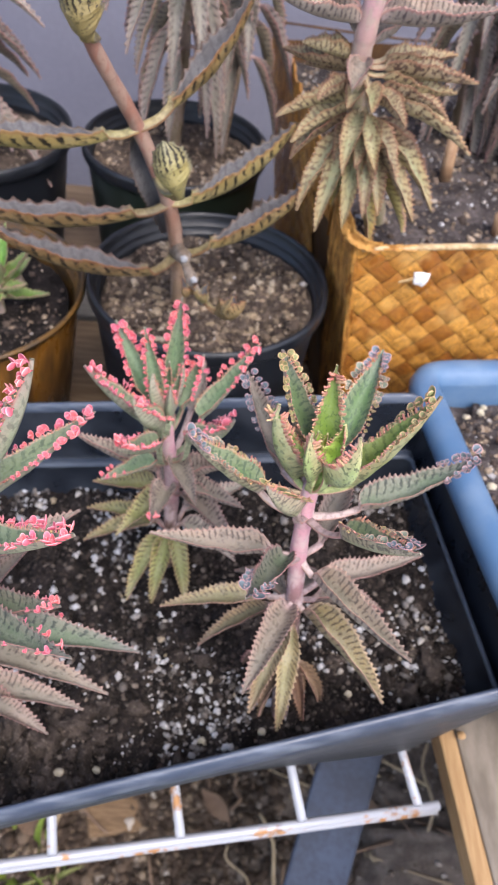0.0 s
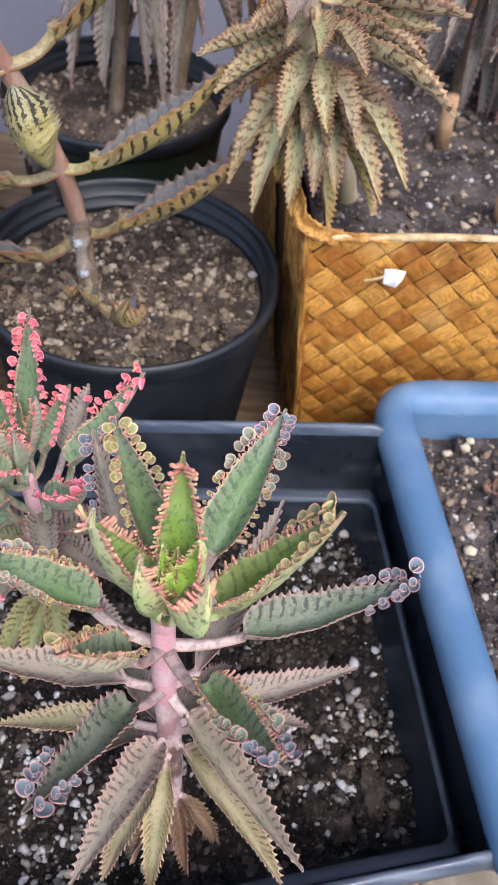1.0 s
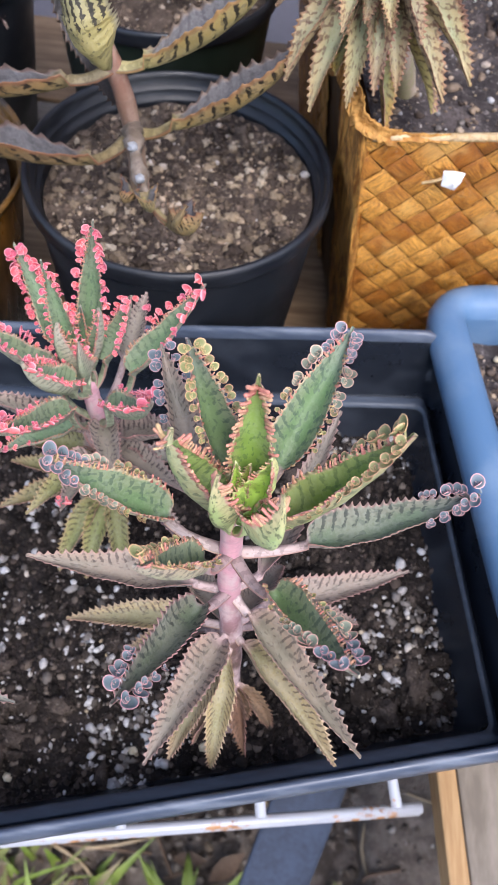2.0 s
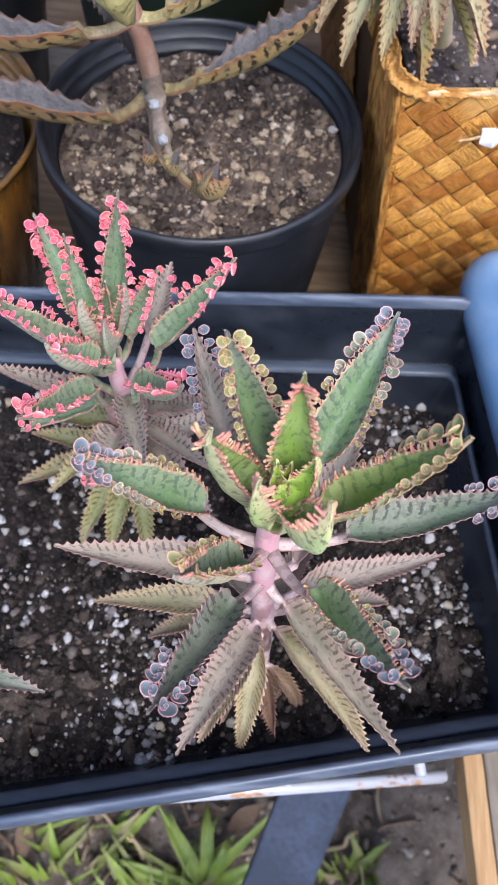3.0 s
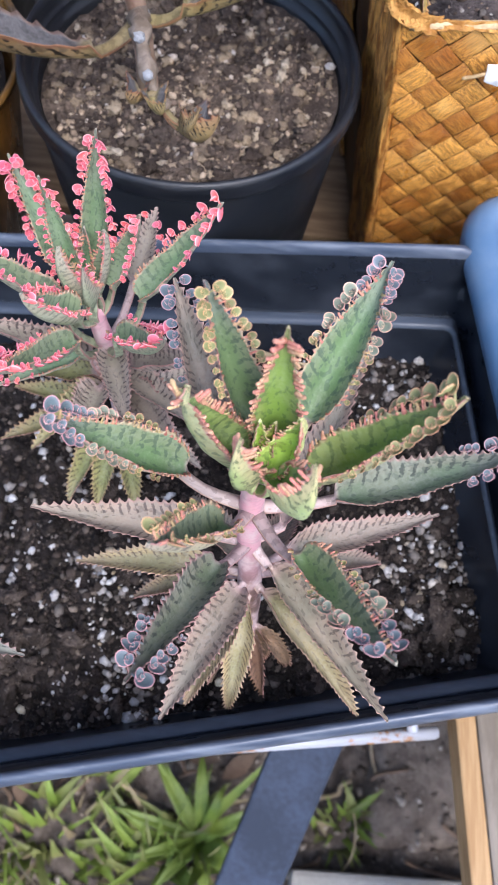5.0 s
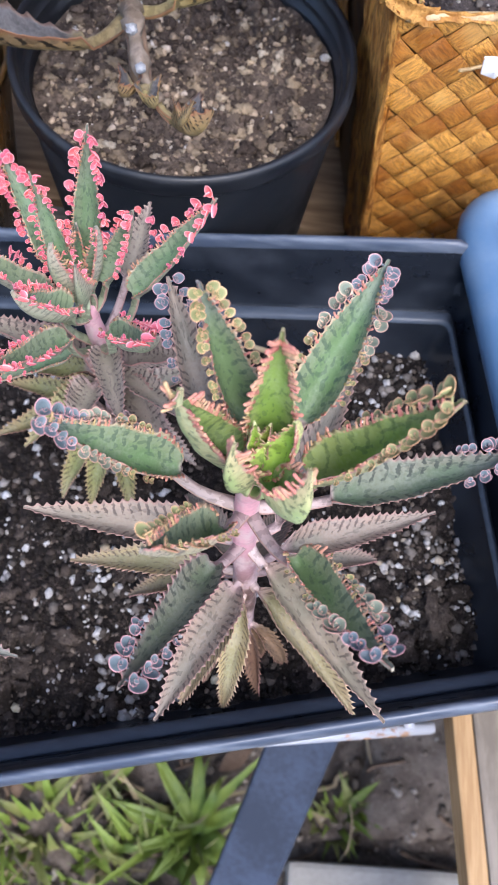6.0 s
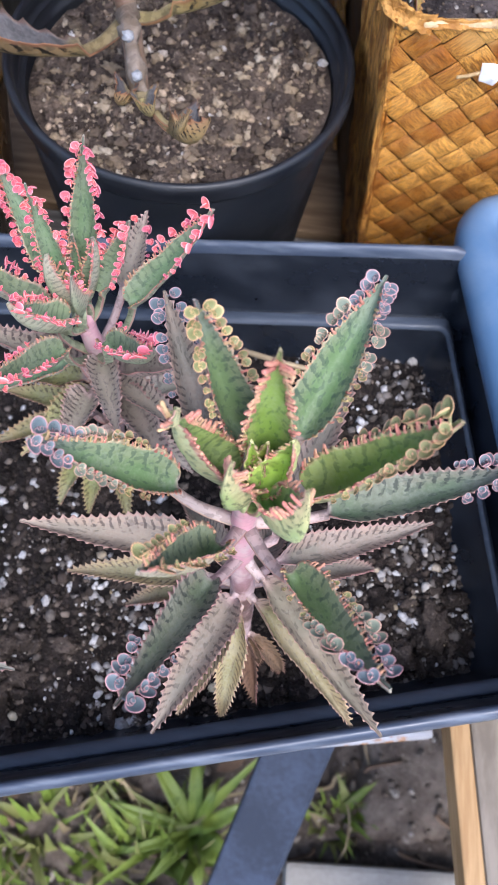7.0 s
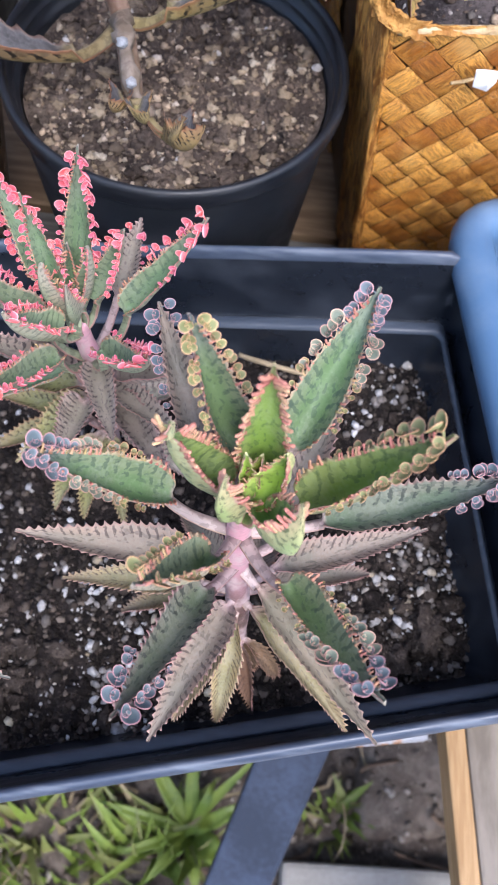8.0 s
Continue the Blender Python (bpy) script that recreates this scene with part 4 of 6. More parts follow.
FL, FR, BR, BL = (-0.30, 0.1026), (0.193, 0.2180), (0.1605, 0.4090), (-0.30, 0.4090)


def inset(quad, d):
    """The quad with each side moved inwards by d."""
    out = []
    for i in range(4):
        p0, p1, p2 = (Vector(quad[(i + k) % 4]) for k in (-1, 0, 1))
        a, b = (p1 - p0).normalized(), (p2 - p1).normalized()
        na, nb = Vector((-a.y, a.x)), Vector((-b.y, b.x))
        den = a.x * b.y - a.y * b.x
        r = (p1 + nb * d) - (p1 + na * d)
        t = (r.x * b.y - r.y * b.x) / den
        out.append(p1 + na * d + a * t)
    return out


def rounded(quad, radius, per=7, along=64):
    pts = []
    q = [Vector(p) for p in quad]
    for i in range(4):
        p0, p1, p2 = q[i - 1], q[i], q[(i + 1) % 4]
        a, b = (p0 - p1).normalized(), (p2 - p1).normalized()
        s, e = p1 + a * radius, p1 + b * radius
        for k in range(per):
            t = k / (per - 1)
            pts.append(s * (1 - t) ** 2 + p1 * (2 * t * (1 - t)) + e * t * t)
        nxt = q[(i + 1) % 4]
        far = nxt - b * radius
        for k in range(1, along):
            pts.append(e.lerp(far, k / along))
    return pts


def pressed(x, y, lean):
    """How far the neighbour's rim presses the planter's end down."""
    return min(0.014, max(0.0, x - (0.1395 + (0.4432 - y) * 0.173)) * 2.5) if lean else 0.0


def quad_shell(quad, profile, base, slope=0.0, radius=0.02, wave=0.0, lean=0.0, shrink=0.5, level=None):
    """Loops round the quad: each of the profile's pairs is an inset and a height over base."""
    loops = []
    for d, z in profile:
        r = max(0.0035, radius - d * shrink)
        if level is not None and z is None:
            foot = inset(quad, d)
            foot[1], foot[2] = foot[1] + Vector((0.0370, 0.0087)), foot[2] + Vector((0.038, 0.0))
            loops.append([(p.x, p.y, level) for p in rounded(foot, 0.016)])
            continue
        loops.append([(p.x, p.y, base + z + slope * p.x + lean * (p.y - 0.18) - pressed(p.x, p.y, lean) + wave * math.sin(p.x * 21 + p.y * 13)) for p in rounded(inset(quad, d), r)])
    return rings(loops)


RIM, SOIL = 0.6175, 0.556
planter = anchor("planter_box", (-0.05, 0.27, 0.47))
tagged(planter, "black plastic planter box with a stepped rim, tilted", "planter")
QUAD = (FL, FR, BR, BL)
v, f = quad_shell(QUAD, [(0.052, None), (0.0093, -0.044), (0.0075, -0.0265), (0.0065, -0.022), (0.0045, -0.016), (0.0035, -0.0155)], RIM, TILT, 0.013, 0.0006, LEAN, level=0.4745)
n = len(v) // 6
v = [(x, y - 0.010 * max(0.0, min(1.0, x / 0.14)), z) if i < n and y < 0.31 else (x, y, z) for i, (x, y, z) in enumerate(v)]
f.append(tuple(range(n - 1, -1, -1)))
part("outer_wall", v, f, SCUFFED, planter, "", planter.location)
v, f = quad_shell(QUAD, [(0.0035, -0.015), (0.0003, -0.0145), (-0.0012, -0.012), (-0.0015, -0.004), (-0.0002, -0.0008), (0.0010, 0.0), (0.0022, -0.0004), (0.0031, -0.0018), (0.0035, -0.0040), (0.0037, -0.006)], RIM, TILT, 0.013, 0.0006, LEAN)
part("rim", v, f, BLACK_RIM, planter, "scuffed black rolled rim with sky reflection in its colour", planter.location)
v, f = quad_shell(QUAD, [(0.0038, -0.0058), (0.0041, -0.007), (0.0098, -0.0395), (0.0100, -0.0410), (0.0104, -0.0420), (0.0116, -0.0430), (0.0150, -0.0436), (0.0158, -0.0442), (0.0163, -0.0460), (0.0166, -0.049), (0.028, -0.075)], RIM, TILT, 0.013, 0.0006, LEAN)
part("inner_wall", v, f, INNER_PLASTIC, planter, "", planter.location)
v, f = quad_shell(QUAD, [(0.0108, -0.0436), (0.0110, -0.0426), (0.0116, -0.0422), (0.0152, -0.0426), (0.0160, -0.0430), (0.0168, -0.0446)], RIM + 0.0006, TILT, 0.013, 0.0006, LEAN)
part("ledge", v, f, LEDGE_PLASTIC, planter, "scuffed inner ledge", planter.location)

def mix_height(x, y, seed, amp):
    return noise.noise((x * 26, y * 26, seed)) * amp + noise.noise((x * 75, y * 75, seed + 3)) * amp * 0.5 + noise.noise((x * 210, y * 210, seed + 7)) * amp * 0.34


def soil_z(x, y):
    pile = 0.004 * math.exp(-((x - 0.150) ** 2 + (y - 0.262) ** 2) / 0.00035) + 0.006 * math.exp(-((x + 0.075) ** 2 + (y - 0.212) ** 2) / 0.0006)
    return SOIL + TILT * x + LEAN * (y - 0.21) + pile + mix_height(x, y, 0.7, 0.0055)


def inside(quad, x, y):
    return all((quad[(i + 1) % 4][0] - quad[i][0]) * (y - quad[i][1]) - (quad[(i + 1) % 4][1] - quad[i][1]) * (x - quad[i][0]) > 0 for i in range(4))


inner = [tuple(p) for p in inset(QUAD, 0.0192)]
nx, ny = 330, 190
verts = []
for j in range(ny):
    for i in range(nx):
        a, b = i / (nx - 1), j / (ny - 1)
        low = Vector(inner[0]).lerp(Vector(inner[1]), a)
        high = Vector(inner[3]).lerp(Vector(inner[2]), a)
        p = low.lerp(high, b)
        verts.append((p.x, p.y, soil_z(p.x, p.y)))
faces = [(j * nx + i, j * nx + i + 1, (j + 1) * nx + i + 1, (j + 1) * nx + i) for j in range(ny - 1) for i in range(nx - 1)]
tagged(part("potting_soil", verts, faces, SOIL_DARK), "dark moist potting soil filling the black planter", "soil", kind="stuff")


def scatter(quad, number, seed, heap):
    r = np.random.default_rng(seed)
    xs = [p[0] for p in quad]
    ys = [p[1] for p in quad]
    out = []
    while len(out) < number:
        x, y = r.uniform(min(xs), max(xs)), r.uniform(min(ys), max(ys))
        if inside(quad, x, y) and (noise.noise((x * 17, y * 17, seed)) + 0.5 * noise.noise((x * 55, y * 55, seed)) > r.uniform(-0.18, 0.7) or not heap):
            out.append((x, y))
    return out


near = [(-0.16, inner[0][1] + 0.03), inner[1], inner[2], (-0.16, inner[3][1])]
pts = scatter(near, 2700, 21, True)
sz = np.minimum(np.random.default_rng(22).gamma(1.8, 0.00058, 2700) + 0.0004, 0.0034)
grains("perlite_grains", [(x, y, soil_z(x, y) + 0.3 * s) for (x, y), s in zip(pts, sz)], sz, PERLITE, 23, "white perlite grains strewn over the dark soil")
front = [(-0.075, 0.207), (0.045, 0.222), (0.060, 0.262), (-0.045, 0.285)]
pts = scatter(front, 400, 24, True)
sz = np.minimum(np.random.default_rng(25).gamma(1.6, 0.00050, 400) + 0.0005, 0.0026)
grains("perlite_grains", [(x, y, soil_z(x, y) + 0.3 * s) for (x, y), s in zip(pts, sz)], sz, PERLITE, 26, "white perlite thickly strewn between the plants")
pts = scatter(near, 14000, 31, False)
sz = np.minimum(np.random.default_rng(32).gamma(1.4, 0.00050, 14000) + 0.0004, 0.0032)
grains("soil_crumbs", [(x, y, soil_z(x, y) + 0.15 * s) for (x, y), s in zip(pts, sz)], sz, CRUMB, 33, "dark bark and peat crumbs on the soil")


def clods(name, spots, material, seed, label):
    """Crumbly lumps of soil as one mesh."""
    bm = bmesh.new()
    bmesh.ops.create_icosphere(bm, subdivisions=3, radius=1.0)
    bm.verts.index_update()
    ball = [v.co.copy() for v in bm.verts]
    tri = [tuple(v.index for v in f.verts) for f in bm.faces]
    bm.free()
    verts, faces = [], []
    for k, (x, y, z, s) in enumerate(spots):
        o = len(verts)
        for p in ball:
            q = p * (1 + 0.6 * noise.noise(p * 1.4 + Vector((k, seed, 0))) + 0.65 * noise.noise(p * 3.6 + Vector((k, seed, 3))) + 0.35 * noise.noise(p * 8.5 + Vector((k, seed, 6))))
            verts.append((x + q.x * s * (0.7 + 0.5 * ((k * 7) % 5) / 4), y + q.y * s * (1.2 - 0.5 * ((k * 7) % 5) / 4), z + q.z * s * 0.75))
        faces += [tuple(i + o for i in t) for t in tri]
    return tagged(part(name, verts, faces, material), label, "soil", kind="stuff")


rr = random.Random(77)
heap = [(0.146, 0.252, 0.0095), (0.133, 0.240, 0.0075), (0.158, 0.266, 0.006), (0.121, 0.247, 0.0055), (0.135, 0.262, 0.0048), (-0.115, 0.168, 0.012), (-0.085, 0.172, 0.009), (-0.060, 0.184, 0.0065), (-0.140, 0.172, 0.010), (-0.095, 0.186, 0.007), (-0.05, 0.250, 0.006), (-0.082, 0.222, 0.0105), (-0.064, 0.214, 0.0085), (-0.050, 0.222, 0.0075), (-0.092, 0.212, 0.010), (-0.036, 0.218, 0.006), (-0.075, 0.206, 0.0075)]
heap += [(rr.uniform(-0.15, 0.155), rr.uniform(0.20, 0.37), 0.0012 + 0.0042 * rr.random() ** 3) for _ in range(230)]
heap += [(rr.gauss(0.140, 0.016), rr.gauss(0.248, 0.012), rr.uniform(0.0014, 0.0040)) for _ in range(30)]
heap += [(rr.uniform(-0.11, -0.03), rr.uniform(0.190, 0.235), 0.0014 + 0.0045 * rr.random() ** 2) for _ in range(75)]
clods("soil_clods", [(x, y, soil_z(x, y) + 0.05 * s, s) for x, y, s in heap if inside(inner, x, y)], SOIL_CLOD, 5, "dry brown clods of soil on the dark mix")
damp = [(rr.uniform(-0.15, 0.155), rr.uniform(0.19, 0.37), 0.0016 + 0.0042 * rr.random() ** 2) for _ in range(170)]
clods("soil_clods", [(x, y, soil_z(x, y) + 0.05 * s, s) for x, y, s in damp if inside(inner, x, y)], SOIL_DARK, 9, "damp black clumps of potting mix")
STONE = plain("pale_pebble", (0.42, 0.36, 0.24), (0.55, 0.50, 0.40), 200, 0.8, 0.3)
for k, (x, y, s) in enumerate(((0.106, 0.222, 0.0040), (0.052, 0.219, 0.0024), (0.10, 0.240, 0.0024), (-0.055, 0.198, 0.0029), (-0.035, 0.200, 0.0026), (0.02, 0.216, 0.0028))):
    r = np.random.default_rng(60 + k)
    v = ICO * r.uniform(0.75, 1.15, (12, 1)) * s * np.array((1.15, 0.95, 0.75)) + np.array((x, y, soil_z(x, y) + s * 0.5))
    tagged(part("pebble", v.tolist(), ICO_FACES.tolist(), STONE, None, "", (x, y, soil_z(x, y))), "pale tan pebble on the dark soil", "pebble", "pebbles on the soil")

# ---- the blue planter ----
back_left = Vector((0.1360, 0.4432))
front_left = back_left + Vector((math.sin(radians(9.8)), -math.cos(radians(9.8)))) * 0.265
across = Vector((math.cos(radians(7)), math.sin(radians(7)))) * 0.25
corner = [front_left, front_left + across, back_left + across, back_left]
BQ = [(p.x, p.y) for p in corner]
BZ = 0.652
blue = anchor("blue_planter", (0.25, 0.28, BT))
tagged(blue, "blue plastic trough planter with a broad rounded rim", "planter")
v, f = quad_shell(BQ, [(0.090, BT + 0.0005 - BZ), (0.086, BT + 0.002 - BZ), (0.066, BT + 0.030 - BZ), (0.040, BT + 0.085 - BZ), (0.018, -0.025), (0.017, -0.018)], BZ, 0, 0.030)
f.append(tuple(range(len(v) // 6 - 1, -1, -1)))
part("outer_wall", v, f, BLUE, blue, "", blue.location)
v, f = quad_shell(BQ, [(0.017, -0.0175), (0.004, -0.0165), (0.0005, -0.0135), (0.0, -0.009), (0.0018, -0.0040), (0.0055, -0.001), (0.010, 0.0), (0.0155, -0.0010), (0.0195, -0.0045), (0.0212, -0.010)], BZ, 0, 0.036, shrink=1.5)
part("rim", v, f, BLUE, blue, "", blue.location)
v, f = quad_shell(BQ, [(0.0213, -0.0095), (0.0214, -0.011), (0.0200, -0.060)], BZ, 0, 0.036, shrink=1.5)
part("inner_wall", v, f, BLUE, blue, "", blue.location)


def soil_bed(name, loop, zed, seed, material, label, amp=0.004, rows=26):
    """Soil inside a loop of points, as rings towards its middle."""
    c = sum((Vector(p) for p in loop), Vector((0, 0))) / len(loop)
    verts, faces, n = [], [], len(loop)
    for k in range(rows):
        t = 1 - k / rows
        for p in loop:
            q = c + (Vector(p) - c) * t
            verts.append((q.x, q.y, zed + mix_height(q.x, q.y, seed, amp)))
    verts.append((c.x, c.y, zed))
    for k in range(rows - 1):
        faces += [(k * n + j, k * n + (j + 1) % n, (k + 1) * n + (j + 1) % n, (k + 1) * n + j) for j in range(n)]
    faces += [((rows - 1) * n + j, (rows - 1) * n + (j + 1) % n, rows * n) for j in range(n)]
    return tagged(part(name, verts, faces, material), label, "soil", kind="stuff")


bin_ = inset(BQ, 0.0208)
soil_bed("potting_soil", rounded(bin_, 0.006, 9, 30), 0.6235, 4.4, SOIL_GREY, "brown gritty potting mix in the blue planter")
pts = scatter([tuple(p) for p in inset(BQ, 0.026)], 4200, 41, False)
sz = np.minimum(np.random.default_rng(42).gamma(1.3, 0.0007, 4200) + 0.0004, 0.0032)
grains("pale_grit", [(x, y, 0.6235 + mix_height(x, y, 4.4, 0.004) + 0.25 * s) for (x, y), s in zip(pts, sz)], sz, GRAVEL, 43, "pale grit and perlite over the brown mix")

pts = scatter([tuple(p) for p in inset(BQ, 0.026)], 800, 44, True)
sz = np.minimum(np.random.default_rng(45).gamma(1.4, 0.0006, 800) + 0.0006, 0.0030)
grains("perlite_grains", [(x, y, 0.6235 + mix_height(x, y, 4.4, 0.004) + 0.3 * s) for (x, y), s in zip(pts, sz)], sz, PERLITE, 46, "white perlite grains in the blue planter")
rr = random.Random(59)
bed = [tuple(p) for p in inset(BQ, 0.026)]
spots = [(rr.uniform(0.15, 0.33), rr.uniform(0.18, 0.44), 0.0012 + 0.0036 * rr.random() ** 3) for _ in range(420)]
clods("soil_lumps", [(x, y, 0.6235 + mix_height(x, y, 4.4, 0.004) + 0.2 * q, q) for x, y, q in spots if inside(bed, x, y)], SOIL_GREY, 13, "crumbly grey-brown lumps in the blue planter")

for k, (x, y, q) in enumerate(((0.193, 0.42, 0.0034), (0.197, 0.426, 0.0028), (0.183, 0.415, 0.0026), (0.189, 0.376, 0.0026), (0.189, 0.356, 0.0034))):
    r = np.random.default_rng(70 + k)
    v = ICO * r.uniform(0.75, 1.15, (12, 1)) * q * np.array((1.1, 0.95, 0.7)) + np.array((x, y, 0.6245 + mix_height(x, y, 4.4, 0.004) + q * 0.4))
    tagged(part("pebble", v.tolist(), ICO_FACES.tolist(), STONE, None, "", (x, y, 0.6235)), "tan pebble on the soil of the blue planter", "pebble", "pebbles on the soil")


# ---- round pots ----
def pot(name, x, y, top, r, height, body, rim, label, rolled=True):
    ob = anchor(name, (x, y, top - height))
    tagged(ob, label, "flower pot")
    z = top
    taper = 0.76 * r
    lip = 0.0105 if rolled else 0.004
    v, f = lathe((x, y), [(taper - 0.004, z - height), (taper, z - height + 0.002), (taper + (r * 0.955 - taper) * 0.9, z - lip - 0.012), (r * 0.955, z - lip - 0.001), (r * 0.957, z - lip)])
    n = len(v) // 5
    f.append(tuple(range(n - 1, -1, -1)))
    part("body", v, f, body, ob, "", ob.location)
    v, f = lathe((x, y), [(r * 0.955, z - lip - 0.0002), (r * 0.993, z - lip), (r, z - lip + 0.0012), (r + 0.0002, z - 0.003), (r - 0.0004, z - 0.0008), (r - 0.0016, z), (r - 0.0030, z - 0.0006), (r - 0.0038, z - 0.003), (r - 0.0044, z - 0.0080), (r - 0.0056, z - 0.0085), (r - 0.0060, z - 0.0096), (r - 0.0065, z - 0.0135), (r - 0.0076, z - 0.0139), (r - 0.0080, z - 0.016), (r - 0.012, z - 0.06)])
    part("rim", v, f, rim, ob, "", ob.location)
    return ob


def fill(x, y, z, r, seed, material, grit, label, number=420):
    loop = [(x + r * math.cos(2 * math.pi * k / 90), y + r * math.sin(2 * math.pi * k / 90)) for k in range(90)]
    soil_bed("potting_soil", loop, z, seed, material, label, 0.005, 34)
    rr = np.random.default_rng(int(seed * 10))
    a, q = rr.uniform(0, 6.283, number), r * 0.97 * np.sqrt(rr.uniform(0, 1, number))
    keep = [noise.noise(((x + d * math.cos(c)) * 45, (y + d * math.sin(c)) * 45, seed)) > rr.uniform(-0.5, 0.3) for d, c in zip(q, a)]
    a, q = a[keep], q[keep]
    number = len(a)
    s = np.minimum(rr.gamma(1.3, 0.00058, number) + 0.0005, 0.0026)
    spots = [(x + b * math.cos(c), y + b * math.sin(c)) for b, c in zip(q, a)]
    grains("pale_grit", [(px, py, z + mix_height(px, py, seed, 0.005) + 0.2 * t) for (px, py), t in zip(spots, s)], s, grit, int(seed * 10) + 1, "pale grit and bark crumbs on the pot soil")


pot("nursery_pot", 0.0068, 0.4800, 0.676, 0.080, 0.16, BLACK, POT_RIM, "black plastic nursery pot with a rolled rim")
fill(0.0068, 0.4800, 0.659, 0.0712, 2.2, SOIL_BROWN, GRAVEL, "dry brown gritty soil in the black nursery pot", 3200)
CHIP = grit_material("bark_chip", [(0.0, (0.070, 0.052, 0.040)), (0.35, (0.17, 0.128, 0.09)), (0.75, (0.31, 0.24, 0.16)), (1.0, (0.42, 0.36, 0.28))])
for mat, count, small, big, seed, words in ((SOIL_BROWN, 230, 0.0018, 0.0050, 3, "dry brown soil lumps in the nursery pot"), (CHIP, 620, 0.0008, 0.0034, 4, "tan bark chips on the pot soil")):
    rr = random.Random(seed)
    spots = [(rr.uniform(0, 6.283), 0.068 * math.sqrt(rr.random()), small + (big - small) * rr.random() ** 3) for _ in range(count)]
    spots = [(0.0068 + d * math.cos(a), 0.4800 + d * math.sin(a), s) for a, d, s in spots]
    clods("soil_lumps", [(x, y, 0.659 + mix_height(x, y, 2.2, 0.005) + 0.2 * s, s) for x, y, s in spots], mat, seed, words)
pot("nursery_pot", -0.028, 0.672, 0.672, 0.076, 0.156, GREEN_POT, POT_RIM, "dark green-black nursery pot standing behind")
fill(-0.028, 0.672, 0.655, 0.0670, 3.1, SOIL_BROWN, GRAVEL, "dry brown gritty soil in the dark green pot", 1200)
pot("nursery_pot", -0.192, 0.668, 0.672, 0.080, 0.156, BLACK, POT_RIM, "black plastic nursery pot near the wall")
fill(-0.192, 0.668, 0.655, 0.0710, 5.3, SOIL_BROWN, GRAVEL, "dry brown gritty soil in the black pot", 900)
pot("glazed_pot", -0.163, 0.476, 0.660, 0.088, 0.144, AMBER_POT, AMBER_RIM, "amber-brown glazed pot with a dark rim", False)
fill(-0.163, 0.476, 0.640, 0.0755, 6.2, SOIL_DARK, GRAVEL, "dark crumbly soil in the amber pot", 1000)


# ---- the woven basket ----
def straw():
    n = Nodes("woven_straw", 0.42, 0.45)
    luck = n.chance()
    own = n.t.nodes.new("ShaderNodeVectorMath")
    own.operation = "ADD"
    n.wire(n.place(), own.inputs[0])
    n.wire(n.math("MULTIPLY", luck, 61.0), own.inputs[1])
    g = n.noise(2.6, 6, where=own.outputs[0], stretch=(0.7, 9.0, 9.0), rough=0.68)
    blot = n.noise(1.6, 3, where=own.outputs[0])
    w = n.noise(45, 3, where=n.t.nodes.new("ShaderNodeNewGeometry").outputs["Position"])
    col = n.mix(n.smooth(n.math("ADD", n.math("MULTIPLY", luck, 0.6), n.math("MULTIPLY", blot, 0.6)), 0.25, 0.85), (0.38, 0.130, 0.016), (0.80, 0.395, 0.080))
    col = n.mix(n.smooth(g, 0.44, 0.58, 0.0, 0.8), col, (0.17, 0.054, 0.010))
    col = n.mix(n.smooth(w, 0.56, 0.72, 0.0, 0.42), col, (0.74, 0.45, 0.14))
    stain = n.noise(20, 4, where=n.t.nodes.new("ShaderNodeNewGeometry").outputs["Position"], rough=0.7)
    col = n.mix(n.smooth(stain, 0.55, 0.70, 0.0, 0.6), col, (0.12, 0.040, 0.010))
    n.bump(g, 0.7, 0.0014)
    return n.done(col, n.smooth(w, 0.3, 0.7, 0.26, 0.46))


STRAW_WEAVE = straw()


def fibres():
    """Flattened straw whose fibres run up the corner."""
    n = Nodes("corner_straw", 0.5, 0.4)
    g = n.noise(55, 5, stretch=(9.0, 9.0, 0.5), rough=0.7)
    w = n.noise(24, 3)
    # amber tones lifted to make up for the weak light on this side
    col = n.mix(n.smooth(g, 0.41, 0.60), (0.30, 0.105, 0.017), (0.86, 0.43, 0.105))
    col = n.mix(n.smooth(w, 0.52, 0.74, 0.0, 0.6), col, (0.16, 0.07, 0.022))
    n.bump(g, 1.0, 0.0030)
    return n.done(col)


STRAW_CORNER = fibres()
CORE = plain("basket_core", (0.060, 0.027, 0.010), (0.12, 0.056, 0.016), 60, 0.7, 0.4)
BIND = plain("pale_binding", (0.32, 0.20, 0.08), (0.54, 0.41, 0.24), 90, 0.7, 0.8, 0.002)
kt = Matrix.Translation((0.0940, 0.4545, 0)) @ Matrix.Rotation(radians(8.0), 4, "Z")
KW, KD, KT, KB = 0.30, 0.325, 0.7220, ST
KIN = 0.022
basket = anchor("woven_basket", kt @ Vector((KW / 2, KD / 2, KB)))
tagged(basket, "rectangular basket of varnished diagonal straw weave", "basket")
low = [(KIN, KIN), (KW - KIN, KIN), (KW - KIN, KD - KIN), (KIN, KD - KIN)]
high = [(0, 0), (KW, 0), (KW, KD), (0, KD)]


def kpoint(x, y, z):
    return kt @ Vector((x, y, z))


def basket_shell(off, z0, z1, name, mat):
    loops = []
    for z in np.linspace(z0, z1, 8):
        t = (z - KB) / (KT - KB)
        q = [(low[i][0] * (1 - t) + high[i][0] * t, low[i][1] * (1 - t) + high[i][1] * t) for i in range(4)]
        loops.append([tuple(kpoint(p.x, p.y, z)) for p in rounded(inset(q, off), 0.012)])
    v, f = rings(loops)
    return part(name, v, f, mat, basket, "", basket.location)


